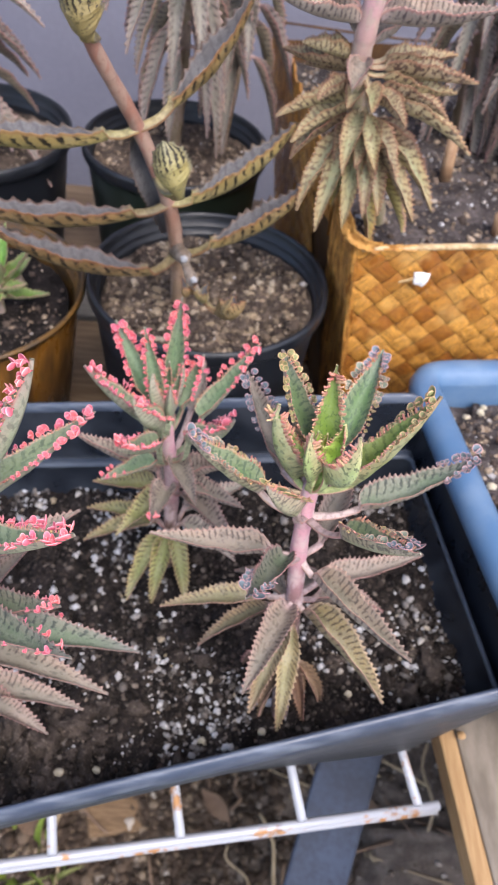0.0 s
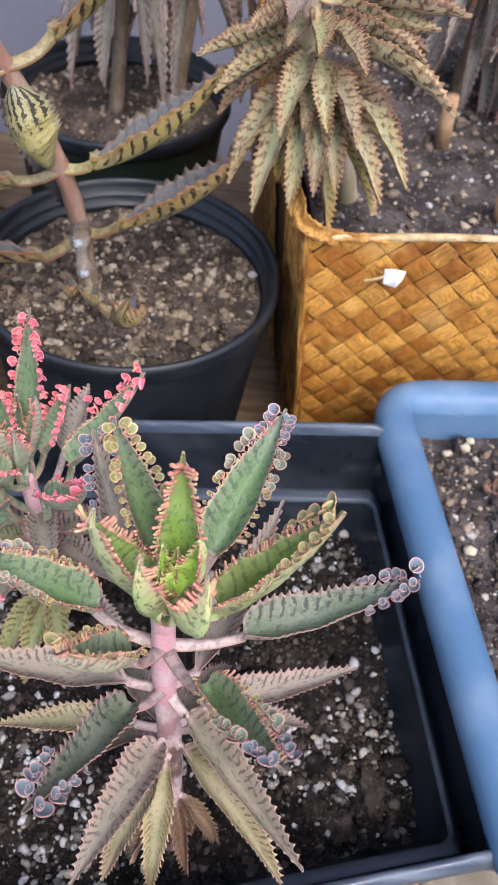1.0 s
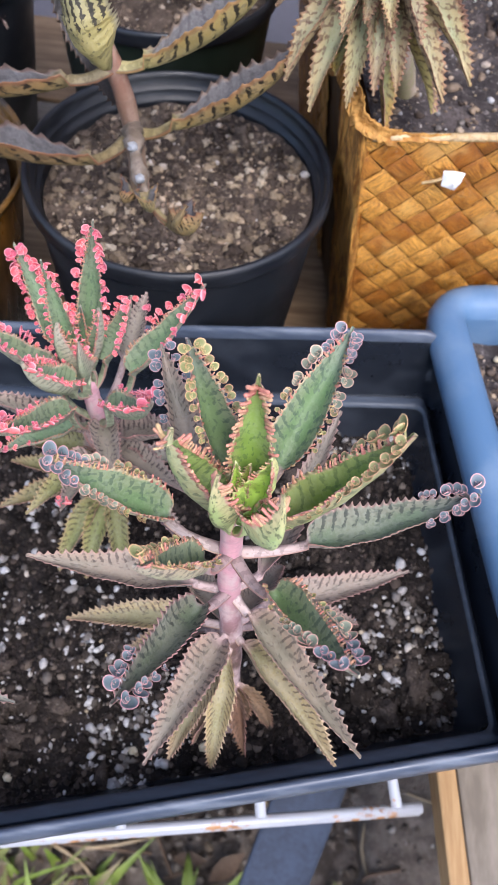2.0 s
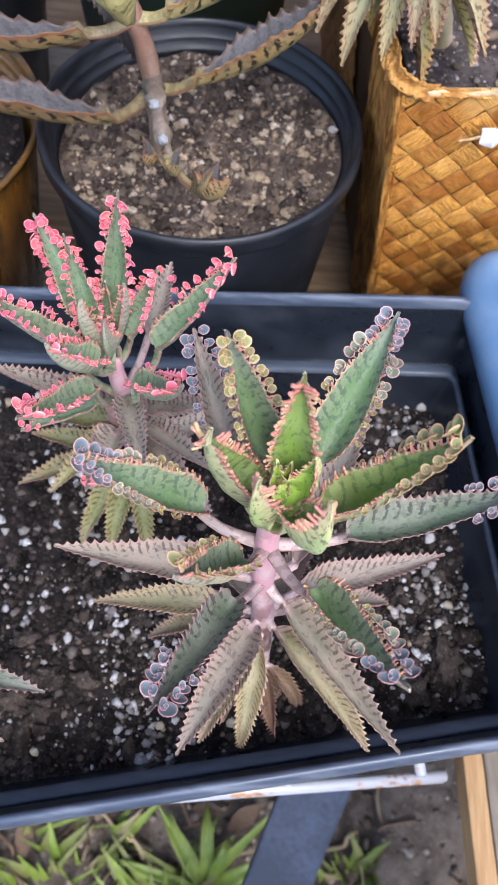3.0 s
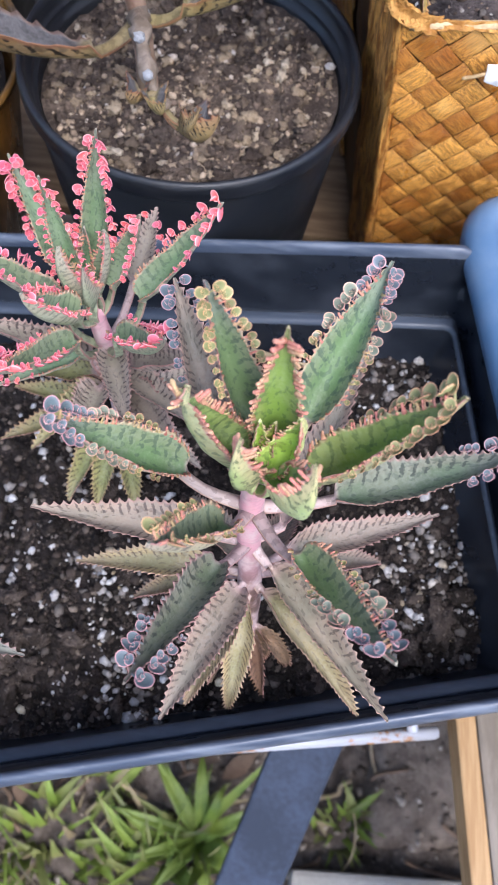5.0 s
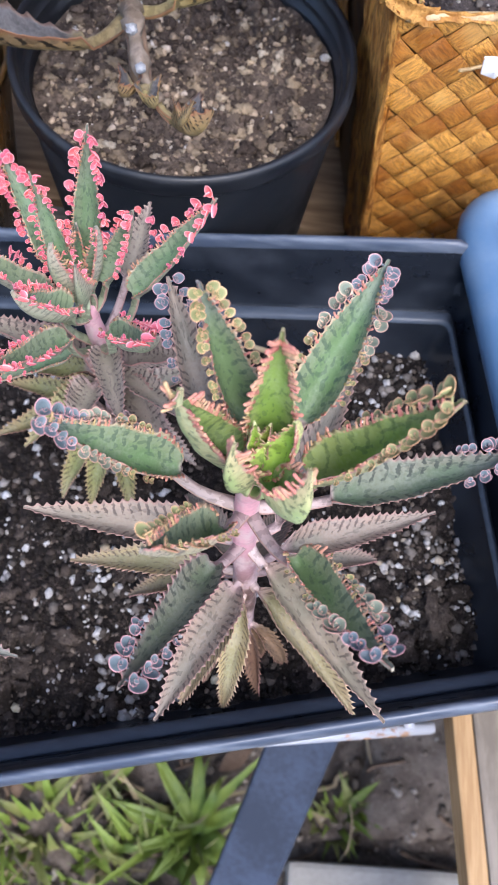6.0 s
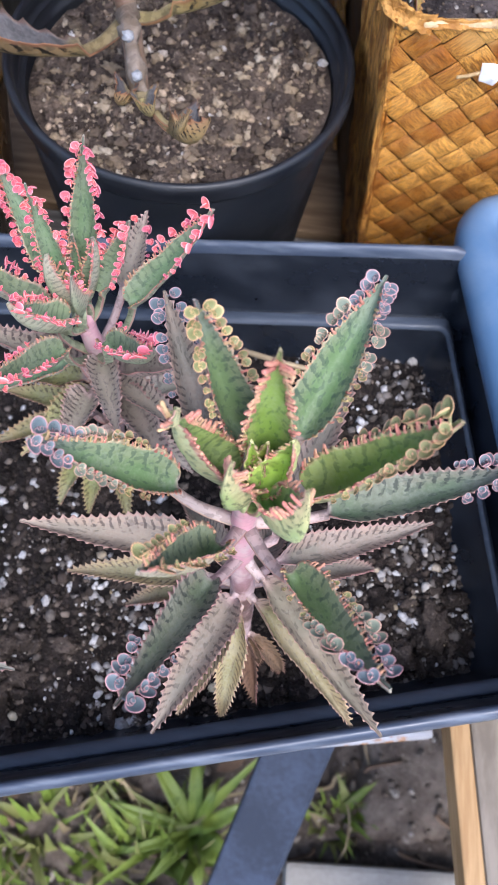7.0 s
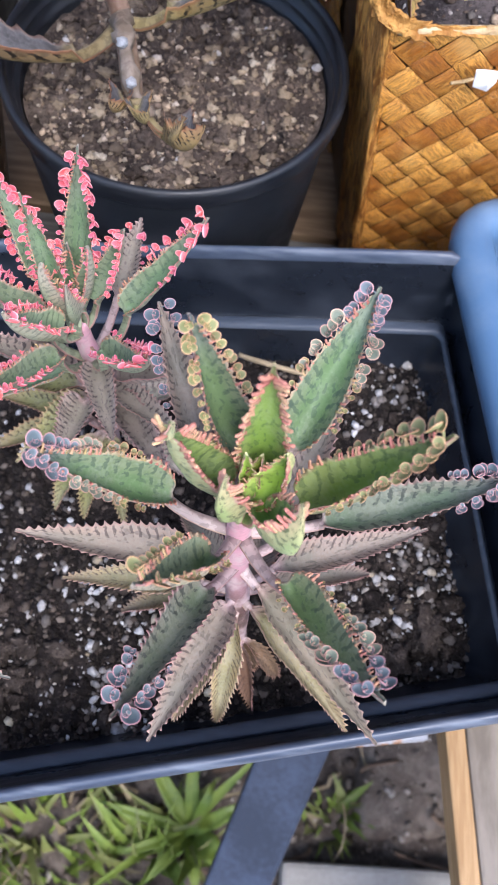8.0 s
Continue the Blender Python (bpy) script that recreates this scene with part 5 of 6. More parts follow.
basket_shell(0.0016, KB, KT - 0.002, "wall_core", CORE)
basket_shell(0.006, KB + 0.10, KT - 0.002, "lining", CORE)


def strip_mesh(seed):
    """One visible diamond of a flat strip, a little domed, 1 x 1 with the grain along x."""
    verts, faces = [], []
    for j, y in enumerate((-0.5, -0.47, -0.2, 0.2, 0.47, 0.5)):
        for i, x in enumerate((-0.5, -0.35, 0.0, 0.35, 0.5)):
            z = 0.06 * (1 - (2 * x) ** 4) + 0.03 * (1 - (2 * y) ** 6) - (0.06 if abs(y) == 0.5 or abs(x) == 0.5 else 0.0)
            verts.append((x, y, z + 0.02 * noise.noise((x * 3, y * 5, seed))))
    faces = [(j * 5 + i, j * 5 + i + 1, j * 5 + i + 6, j * 5 + i + 5) for j in range(5) for i in range(4)]
    me = bpy.data.meshes.new("straw_strip")
    me.from_pydata(verts, [], faces)
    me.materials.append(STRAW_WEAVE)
    me.polygons.foreach_set("use_smooth", [True] * len(me.polygons))
    return me


STRIPS = [strip_mesh(s) for s in (0.3, 1.7, 4.1, 6.2, 8.8)]


def cut_strip(me):
    """The lower half of a diamond, cut off along the rim."""
    bm = bmesh.new()
    bm.from_mesh(me)
    bmesh.ops.bisect_plane(bm, geom=bm.verts[:] + bm.edges[:] + bm.faces[:], plane_co=(0, 0, 0), plane_no=(-1, 1, 0), clear_outer=True)
    out = bpy.data.meshes.new("straw_strip")
    bm.to_mesh(out)
    bm.free()
    out.materials.append(STRAW_WEAVE)
    out.polygons.foreach_set("use_smooth", [True] * len(out.polygons))
    return out


CUT_STRIPS = [cut_strip(m) for m in STRIPS]


def weave(a0, a1, b0, b1, name):
    """Diamonds over the face from a (low edge) to b (high edge)."""
    a0, a1, b0, b1 = (Vector(p) for p in (a0, a1, b0, b1))
    right = (b1 - b0).normalized()
    rise = ((b0 + b1) - (a0 + a1)).normalized()
    rise = (rise - right * rise.dot(right)).normalized()
    out = right.cross(rise)
    width, tall = (b1 - b0).length, ((b0 + b1) * 0.5 - (a0 + a1) * 0.5).length
    cell = 0.0130
    step = cell / math.sqrt(2)
    rnd = random.Random(name)
    for r in range(int(tall / step) + 1):
        for c in range(int(width / (2 * step)) + 1):
            x = (2 * c + r % 2) * step + 0.004
            y = tall - r * step
            edge = (a0 - b0).dot(right) * (1 - y / tall)
            if x > 0.20 or (r == 0 and x > width - 0.012) or x < edge - 0.004 or x > width - edge - 0.004 or y < 0.004:
                continue
            along = right + rise if (r + 0) % 2 else right - rise
            along = (along.normalized() + 0.09 * rnd.uniform(-1, 1) * rise).normalized()
            m = Matrix((along, out.cross(along), out)).transposed().to_4x4()
            p = b0 + right * x - rise * (tall - y) + out * 0.0007
            me = rnd.choice(STRIPS if r else CUT_STRIPS)
            put = Matrix.Translation(p - basket.location) @ m @ Matrix.Diagonal((cell * 1.01, cell * rnd.uniform(0.90, 0.96), cell * rnd.uniform(0.22, 0.5), 1))
            for side, lim in ((-1, edge), (1, width - edge)):
                if side * (lim - x) < step * 1.02:
                    # cut the strip off at the corner
                    bm = bmesh.new()
                    bm.from_mesh(me)
                    at = put.inverted() @ (b0 + right * (lim - side * 0.0008) - rise * (tall - y) - basket.location)
                    flat = put.to_3x3().transposed() @ (right * side)
                    bmesh.ops.bisect_plane(bm, geom=bm.verts[:] + bm.edges[:] + bm.faces[:], plane_co=at, plane_no=flat.normalized(), clear_outer=True)
                    me = bpy.data.meshes.new("straw_strip")
                    bm.to_mesh(me)
                    bm.free()
                    me.materials.append(STRAW_WEAVE)
                    me.polygons.foreach_set("use_smooth", [True] * len(me.polygons))
            if not len(me.polygons):
                continue
            ob = new("straw_strip", me)
            ob.parent = basket
            ob.matrix_basis = put


def band(points, radii, name, mat, label=""):
    v, f, uv = tube(glide(points, 5), radii, 10, 5, 0.12)
    return part(name, v, f, mat, basket, label, basket.location, uv)


band([kpoint(0.004, 0.0, KT), kpoint(KW * 0.33, 0.001, KT + 0.001), kpoint(KW * 0.66, -0.001, KT), kpoint(KW, 0, KT)], 0.0020, "rim_binding", BIND, "pale frayed rim binding")
band([kpoint(KW, 0, KT), kpoint(KW, KD * 0.5, KT), kpoint(KW, KD, KT)], 0.0010, "rim_binding", CORE)
band([kpoint(KW, KD, KT), kpoint(KW * 0.5, KD, KT), kpoint(0, KD, KT + 0.012)], 0.0010, "rim_binding", CORE)


def fibre_sheet(name, line, tops, bottoms, seed, label=""):
    """A crumpled sheet of straw: line gives its plan on the basket, tops and bottoms its heights along it."""
    n, rows = len(line), 26
    verts, faces = [], []
    for back in (0, 1):
        for i, (x, y) in enumerate(line):
            for j in range(rows):
                t = j / (rows - 1)
                z = bottoms[i] + (tops[i] + 0.0025 * noise.noise((i * 1.7, seed, 0.4)) - bottoms[i]) * t
                c = KIN * (1 - (z - KB) / (KT - KB))
                push = 0.0030 * noise.noise((i * 0.7, z * 30, seed)) + 0.0016 * noise.noise((i * 2.3, z * 15, seed + 4))
                out = 0.0016 + push - 0.0016 * back
                px, py = (x + c - out, y + c * max(0.0, 1 - y / 0.10)) if y > x else (x + c, y + c - out)
                verts.append(kpoint(px, py, z))
    half = n * rows
    for i in range(n - 1):
        for j in range(rows - 1):
            a = i * rows + j
            faces.append((a, a + 1, a + rows + 1, a + rows))
            faces.append((half + a, half + a + rows, half + a + rows + 1, half + a + 1))
        for j in (0, rows - 1):
            a = i * rows + j
            faces.append((a, a + rows, half + a + rows, half + a))
    for i in (0, n - 1):
        for j in range(rows - 1):
            a = i * rows + j
            faces.append((a, half + a, half + a + 1, a + 1))
    return part(name, verts, faces, STRAW_CORNER, basket, label, basket.location)


# the folded straw round the front corner, and the lip of the short side
plan = [(0.0, 0.060 - 0.058 * k / 19) for k in range(20)] + [(0.0004, 0.0010), (0.0010, 0.0004), (0.0018, 0.0), (0.0026, 0.0), (0.0034, 0.0)]
fibre_sheet("corner_wrap", plan, [KT + 0.010 - 0.010 * (k / 24) ** 2 for k in range(25)], [KB + 0.003] * 25, 2.2, "brown fibrous straw folded round the corner")
plan = [(0.0, KD - 0.01 - (KD - 0.075) * k / 39) for k in range(40)]
fibre_sheet("side_lip", plan, [KT + 0.020 - 0.009 * k / 39 for k in range(40)], [KT - 0.030 + 0.006 * math.sin(k * 0.9) for k in range(40)], 5.7, "rough fibrous lip")
def flap(points, wide, seed):
    """A crumpled flat strip of straw along points."""
    line = glide(points, 6)
    verts, n = [], len(line)
    for i, p in enumerate(line):
        d = (line[min(i + 1, n - 1)] - line[max(i - 1, 0)]).normalized()
        side = d.cross(Vector((-0.5, -0.8, 0.35))).normalized()
        lift = d.cross(side)
        for q in range(6):
            c = q / 2.5 - 1
            w = wide * (1 + 0.35 * noise.noise((i * 0.8, seed, 1.0)))
            verts.append(p + side * (w * c) + lift * (0.35 * wide * (1 - c * c) + 0.5 * wide * noise.noise((i * 0.6, q * 0.9, seed))))
    faces = [(i * 6 + q, i * 6 + q + 1, i * 6 + q + 7, i * 6 + q + 6) for i in range(n - 1) for q in range(5)]
    ob = part("frayed_end", verts, faces, STRAW_FRAY, basket, "pale crumpled straw curled over the corner", basket.location)
    thick = ob.modifiers.new("thickness", "SOLIDIFY")
    thick.thickness = 0.0007


STRAW_FRAY = plain("frayed_straw", (0.28, 0.115, 0.020), (0.55, 0.29, 0.080), 130, 0.6, 0.9, 0.0025, 0.3, 420.0)
for k, (line, wide) in enumerate((
        (((-0.004, 0.012, KT + 0.012), (-0.003, 0.002, KT + 0.008), (0.006, -0.003, KT + 0.004), (0.016, -0.002, KT + 0.001)), 0.0036),
        (((-0.006, 0.024, KT + 0.016), (-0.005, 0.012, KT + 0.012), (-0.003, 0.003, KT + 0.004)), 0.0040),
        (((0.010, -0.001, KT + 0.001), (0.024, -0.002, KT + 0.0015), (0.040, -0.001, KT + 0.0005)), 0.0018))):
    flap([kpoint(*p) for p in line], wide, 3.1 + 2.3 * k)

soil_bed("potting_soil", [tuple(p.xy) for p in [kpoint(q.x, q.y, 0) for q in rounded(inset(high, 0.0085), 0.012, 7, 24)]], 0.705, 7.7, SOIL_GREY, "grey peaty soil filling the straw basket", 0.005, 30)
kq = [tuple(kpoint(*p, 0).xy) for p in ((0.012, 0.012), (KW - 0.012, 0.012), (KW - 0.012, KD - 0.012), (0.012, KD - 0.012))]
pts = scatter(kq, 2600, 51, False)
sz = np.random.default_rng(52).gamma(1.3, 0.0007, 2600) + 0.0005
grains("pale_grit", [(x, y, 0.705 + mix_height(x, y, 7.7, 0.005) + 0.2 * s) for (x, y), s in zip(pts, sz)], sz, GRAVEL, 53, "pale grit over grey peaty soil")

pts = scatter(kq, 900, 54, False)
sz = np.random.default_rng(55).gamma(1.4, 0.0005, 900) + 0.0005
grains("perlite_grains", [(x, y, 0.705 + mix_height(x, y, 7.7, 0.005) + 0.3 * s) for (x, y), s in zip(pts, sz)], sz, PERLITE, 56, "white perlite grains over the grey peaty soil")

rr = random.Random(58)
spots = [(rr.uniform(0.07, 0.30), rr.uniform(0.43, 0.62), 0.0013 + 0.0050 * rr.random() ** 3) for _ in range(420)]
bed = [tuple(p) for p in inset(high, 0.011)]
spots = [(kpoint(x, y, 0).xy, q) for x, y, q in spots if inside(bed, x, y)]
clods("soil_lumps", [(p.x, p.y, 0.705 + mix_height(p.x, p.y, 7.7, 0.005) + 0.2 * q, q) for p, q in spots], SOIL_GREY, 12, "crumbly grey lumps on the basket soil")

# the white torn scrap stuck to the basket's front
SCRAP = plain("white_scrap", (0.74, 0.76, 0.78), (0.86, 0.86, 0.86), 120, 0.35, 0.4)
sp = Vector((0.1395, 0.4570, 0.7030))
fr = (kpoint(1, 0, 0) - kpoint(0, 0, 0)).normalized()
shape = ((-0.0052, 0.0044), (-0.0010, 0.0050), (0.0054, 0.0034), (0.0044, -0.0012), (0.0024, -0.0060), (-0.0016, -0.0040), (-0.0044, -0.0036))
verts = [sp + fr * x + Vector((0, 0, z)) + Vector((0, -0.0012 - 0.0008 * (i % 2), 0)) for i, (x, z) in enumerate(shape)] + [sp + fr * 0.0006 + Vector((0, -0.0040, 0.0))]
verts += [v + Vector((0, 0.0012, 0)) for v in verts]
k = len(shape)
faces = [(i, (i + 1) % k, k) for i in range(k)] + [((i + 1) % k + k + 1, i + k + 1, 2 * k + 1) for i in range(k)] + [(i, i + k + 1, (i + 1) % k + k + 1, (i + 1) % k) for i in range(k)]
scrap = part("torn_scrap", verts, faces, SCRAP, None, "", sp, smooth=False)
tagged(scrap, "torn white scrap stuck to the basket weave", "scrap")
v, f, _ = tube(glide([sp + fr * -0.0035, sp + fr * -0.009 + Vector((0, -0.001, -0.001)), sp + fr * -0.014 + Vector((0, 0, -0.003))], 4), 0.0008, 6)
part("thread", v, f, BIND, scrap, "", sp)


# a pale twig lying on the planter's soil
v, f, _ = tube(glide([(0.050, 0.386, soil_z(0.050, 0.386) + 0.006), (0.066, 0.379, soil_z(0.066, 0.379) + 0.008), (0.084, 0.377, soil_z(0.084, 0.377) + 0.004)], 5), 0.0014, 7, 4, 0.15)
tagged(part("twig", v, f, STRAW, None, "", (0.066, 0.379, soil_z(0.066, 0.379))), "pale dry twig lying on the dark soil", "twig")


# ---- the main plant ----
def plant(name, at, label):
    ob = anchor(name, at)
    return tagged(ob, label, "succulent plant")


P = plant("kalanchoe", (0.062, 0.231, 0.556 + 0.13 * 0.062), "grey-green succulent with mauve lower leaves and blue-grey plantlets")
stem(P, [(0.062, 0.231, 0.560), (0.060, 0.235, 0.61), (0.0575, 0.239, 0.665), (0.0545, 0.2405, 0.71), (0.0540, 0.2400, 0.748)], (0.0050, 0.0034), STEM_PINK, 8, "pale pink stem, brown at its foot")
TOP = (0.0540, 0.2400, 0.744)
N1, N2, N3 = (0.0545, 0.2405, 0.727), (0.0555, 0.2400, 0.700), (0.0575, 0.2390, 0.670)
# upper leaves
leaf(P, TOP, (0.0655, 0.2555, 0.7530), (0.0822, 0.2895, 0.7800), 0.0094, "green", 0.55, 15, bend=0.03, babies=(("gold", 0.18, 0.5, 4, 0.0030), ("grey", 0.45, 0.75, 5, 0.0042), ("blue", 0.72, 0.97, 6, 0.0040)))
leaf(P, TOP, (0.0705, 0.2410, 0.7480), (0.0940, 0.2405, 0.8000), 0.0088, "lime", 0.70, 15, bend=0.05, up=(0.0, 0.04, 1.0), babies=(("gold", 0.30, 0.62, 4, 0.0036), ("gold", 0.60, 0.97, 5, 0.0060)))
leaf(P, N1, (0.0775, 0.2445, 0.7290), (0.1230, 0.2520, 0.7570), 0.0084, "greygreen", 0.60, 17, bend=0.08, babies=(("blue", 0.70, 1.0, 6, 0.0046),))
leaf(P, TOP, (0.0490, 0.2520, 0.7600), (0.0372, 0.2650, 0.7960), 0.0082, "green", 0.70, 14, bend=0.04, babies=(("gold", 0.30, 0.98, 8, 0.0040),))
leaf(P, TOP, (0.0440, 0.2530, 0.7400), (0.0262, 0.2900, 0.7620), 0.0080, "mauve", 0.60, 14, bend=0.05, babies=(("blue", 0.40, 0.98, 7, 0.0042),))
leaf(P, TOP, (0.0568, 0.2470, 0.7610), (0.0562, 0.2510, 0.8020), 0.0068, "lime", 0.55, 13, bend=0.05, up=(0, -1, 0.4))
leaf(P, TOP, (0.0475, 0.2430, 0.7480), (0.0360, 0.2420, 0.7890), 0.0078, "lime", 0.85, 14, bend=0.10)
leaf(P, N1, (0.0340, 0.2440, 0.7370), (0.0030, 0.2385, 0.7740), 0.0092, "green", 0.60, 15, bend=0.06, babies=(("gold", 0.28, 0.5, 3, 0.0034), ("grey", 0.45, 0.75, 5, 0.0042), ("blue", 0.72, 1.0, 4, 0.0054)))
leaf(P, N1, (0.0475, 0.2240, 0.7480), (0.0322, 0.2080, 0.7815), 0.0075, "green", 0.72, 13, bend=0.06, up=(-0.12, 0.06, 1.0), babies=(("gold", 0.15, 0.8, 6, 0.0036), ("gold", 0.84, 0.97, 1, 0.0060)))
leaf(P, N2, (0.0462, 0.2250, 0.7160), (0.0282, 0.1855, 0.7460), 0.0072, "greygreen", 0.62, 16, bend=0.04, babies=(("blue", 0.62, 0.97, 4, 0.0055),))
leaf(P, N1, (0.0670, 0.2220, 0.7385), (0.0868, 0.1915, 0.7705), 0.0077, "green", 0.70, 14, bend=0.05, up=(0.10, 0.12, 1.0), babies=(("gold", 0.18, 0.5, 3, 0.0028), ("grey", 0.42, 0.72, 4, 0.0048), ("blue", 0.70, 0.95, 3, 0.0052)))
# the young heart
leaf(P, TOP, (0.0578, 0.2330, 0.7590), (0.0648, 0.2258, 0.7910), 0.0068, "lime", 1.0, 12, bend=0.26, up=(-0.35, 0.8, 0.35))
leaf(P, TOP, (0.0528, 0.2345, 0.7560), (0.0490, 0.2330, 0.7845), 0.0054, "lime", 0.95, 11, bend=0.16, up=(0.5, 0.8, 0.4))
leaf(P, TOP, (0.0570, 0.2370, 0.7580), (0.0618, 0.2405, 0.7820), 0.0054, "young", 0.85, 12, bend=0.20, up=(-0.6, -0.6, 0.4))
leaf(P, TOP, (0.0545, 0.2400, 0.7560), (0.0530, 0.2420, 0.7760), 0.0030, "young", 0.9, 8, tooth=0.0010, bend=0.1, up=(0.3, -0.9, 0.3), pegs=False)
leaf(P, TOP, (0.0550, 0.2405, 0.7560), (0.0565, 0.2430, 0.7740), 0.0028, "young", 0.9, 8, tooth=0.0010, bend=0.1, up=(-0.5, -0.8, 0.3), pegs=False)
# older, mauve leaves lower down
leaf(P, N2, (0.0740, 0.2490, 0.7050), (0.0900, 0.3130, 0.7060), 0.0080, "mauve", 0.45, 15, bend=0.06)
leaf(P, N2, (0.0310, 0.2390, 0.7040), (-0.0110, 0.2390, 0.7110), 0.0084, "mauve", 0.50, 15, bend=0.05)
leaf(P, N3, (0.0800, 0.2560, 0.6680), (0.1240, 0.2690, 0.6665), 0.0082, "mauve", 0.45, 16, bend=0.05)
leaf(P, N3, (0.0780, 0.2480, 0.6500), (0.1120, 0.2640, 0.6200), 0.0076, "mauve", 0.50, 14, bend=-0.05)
leaf(P, N3, (0.0340, 0.2440, 0.6560), (-0.0060, 0.2425, 0.6480), 0.0072, "olive", 0.35, 16, bend=-0.04)
leaf(P, N3, (0.0400, 0.2440, 0.6400), (0.0140, 0.2390, 0.6190), 0.0062, "olive", 0.40, 13, bend=-0.06)
leaf(P, N2, (0.0700, 0.2290, 0.6830), (0.1000, 0.1900, 0.6990), 0.0082, "mauve", 0.85, 17, bend=0.04)
leaf(P, N3, (0.0670, 0.2300, 0.6560), (0.1005, 0.1993, 0.6430), 0.0084, "olive", 0.90, 17, bend=-0.07)
leaf(P, N3, (0.0520, 0.2290, 0.6640), (0.0332, 0.1875, 0.6690), 0.0092, "mauve", 0.50, 17, bend=-0.03)
leaf(P, N3, (0.0540, 0.2290, 0.6500), (0.0395, 0.1990, 0.6280), 0.0080, "olive", 0.60, 15, bend=-0.06)
leaf(P, N3, (0.0575, 0.2290, 0.6400), (0.0557, 0.2030, 0.6020), 0.0066, "olive", 0.55, 14, bend=-0.08)
leaf(P, N3, (0.0600, 0.2460, 0.6500), (0.0780, 0.2860, 0.6230), 0.0072, "mauve", 0.40, 14, bend=-0.06)
leaf(P, N3, (0.0520, 0.2480, 0.6500), (0.0320, 0.2820, 0.6250), 0.0072, "mauve", 0.40, 14, bend=-0.06)
for a, e, ln in ((-70, -38, 0.034), (-120, -46, 0.036), (-30, -50, 0.034), (160, -48, 0.034), (-95, -62, 0.030), (-50, -66, 0.028)):
    # shrivelled leaves hanging round the stem's foot
    d = Vector((math.cos(radians(a)) * math.cos(radians(e)), math.sin(radians(a)) * math.cos(radians(e)), math.sin(radians(e))))
    p = Vector((0.0602, 0.2350, 0.622))
    leaf(P, p, p + d * 0.006, p + d * ln, 0.0052, "dried", 1.0, 10, bend=-0.12, twist=0.8, label="shrivelled brown leaf")

# ---- the coral plant behind it ----
Q = plant("kalanchoe", (-0.0065, 0.3265, 0.555), "grey-green succulent edged with coral-pink plantlets")
stem(Q, [(-0.0065, 0.3265, 0.552), (-0.0060, 0.3270, 0.60), (-0.0065, 0.3270, 0.647), (-0.0100, 0.3260, 0.690)], (0.0050, 0.0034), STEM_PINK, 8, "pale pink stem, brown at its foot")
T2 = (-0.0100, 0.3255, 0.682)
M1, M2, M3 = (-0.0075, 0.3265, 0.662), (-0.0062, 0.3268, 0.636), (-0.0060, 0.3268, 0.600)
CORAL = lambda a, n, s: (("coral", a, 1.0, n, s),)
leaf(Q, T2, (-0.0085, 0.3320, 0.7010), (-0.0050, 0.3440, 0.7580), 0.0085, "pinkgreen", 0.60, 16, bend=0.03, up=(0, -1, 0.5), babies=CORAL(0.2, 11, 0.0046))
leaf(Q, T2, (-0.0180, 0.3330, 0.7000), (-0.0380, 0.3520, 0.7350), 0.0078, "pinkgreen", 0.65, 14, bend=0.04, up=(0.3, -1, 0.6), babies=CORAL(0.25, 9, 0.0048))
leaf(Q, T2, (-0.0140, 0.3270, 0.7020), (-0.0220, 0.3330, 0.7470), 0.0064, "pinkgreen", 0.70, 14, bend=0.03, up=(0.3, -1, 0.4), babies=CORAL(0.15, 10, 0.0036))
leaf(Q, T2, (-0.0020, 0.3290, 0.6990), (0.0070, 0.3400, 0.7265), 0.0078, "pinkgreen", 0.80, 13, bend=0.10, babies=CORAL(0.2, 8, 0.0040))
leaf(Q, M1, (0.0080, 0.3300, 0.6920), (0.0345, 0.3400, 0.7370), 0.0085, "pinkgreen", 0.60, 15, bend=0.05, up=(-0.4, -0.3, 1), babies=CORAL(0.45, 7, 0.0048))
leaf(Q, M1, (-0.0200, 0.3200, 0.6960), (-0.0480, 0.3140, 0.7370), 0.0078, "pinkgreen", 0.70, 15, bend=0.05, babies=CORAL(0.15, 10, 0.0046))
leaf(Q, T2, (-0.0120, 0.3130, 0.6990), (-0.0240, 0.3020, 0.7290), 0.0085, "pinkgreen", 0.90, 13, bend=0.12, babies=CORAL(0.15, 9, 0.0038))
leaf(Q, M1, (-0.0120, 0.3060, 0.6940), (-0.0290, 0.2760, 0.7230), 0.0080, "pinkgreen", 0.70, 13, bend=0.06, babies=CORAL(0.35, 8, 0.0048))
leaf(Q, M1, (0.0020, 0.3090, 0.6960), (0.0230, 0.2890, 0.7330), 0.0072, "pinkgreen", 0.85, 13, bend=0.10, babies=CORAL(0.15, 8, 0.0042))
leaf(Q, T2, (-0.0110, 0.3230, 0.6960), (-0.0165, 0.3230, 0.7270), 0.0060, "pinkgreen", 0.95, 13, bend=0.12, up=(0.8, 0.4, 0.4))
leaf(Q, T2, (-0.0085, 0.3220, 0.6960), (-0.0080, 0.3170, 0.7250), 0.0058, "pinkgreen", 0.95, 12, bend=0.12, up=(0, 1, 0.4), babies=CORAL(0.6, 3, 0.0026))
leaf(Q, T2, (-0.0100, 0.3260, 0.6990), (-0.0095, 0.3300, 0.7290), 0.0048, "pinkgreen", 0.95, 11, bend=0.10, up=(0, -1, 0.4))
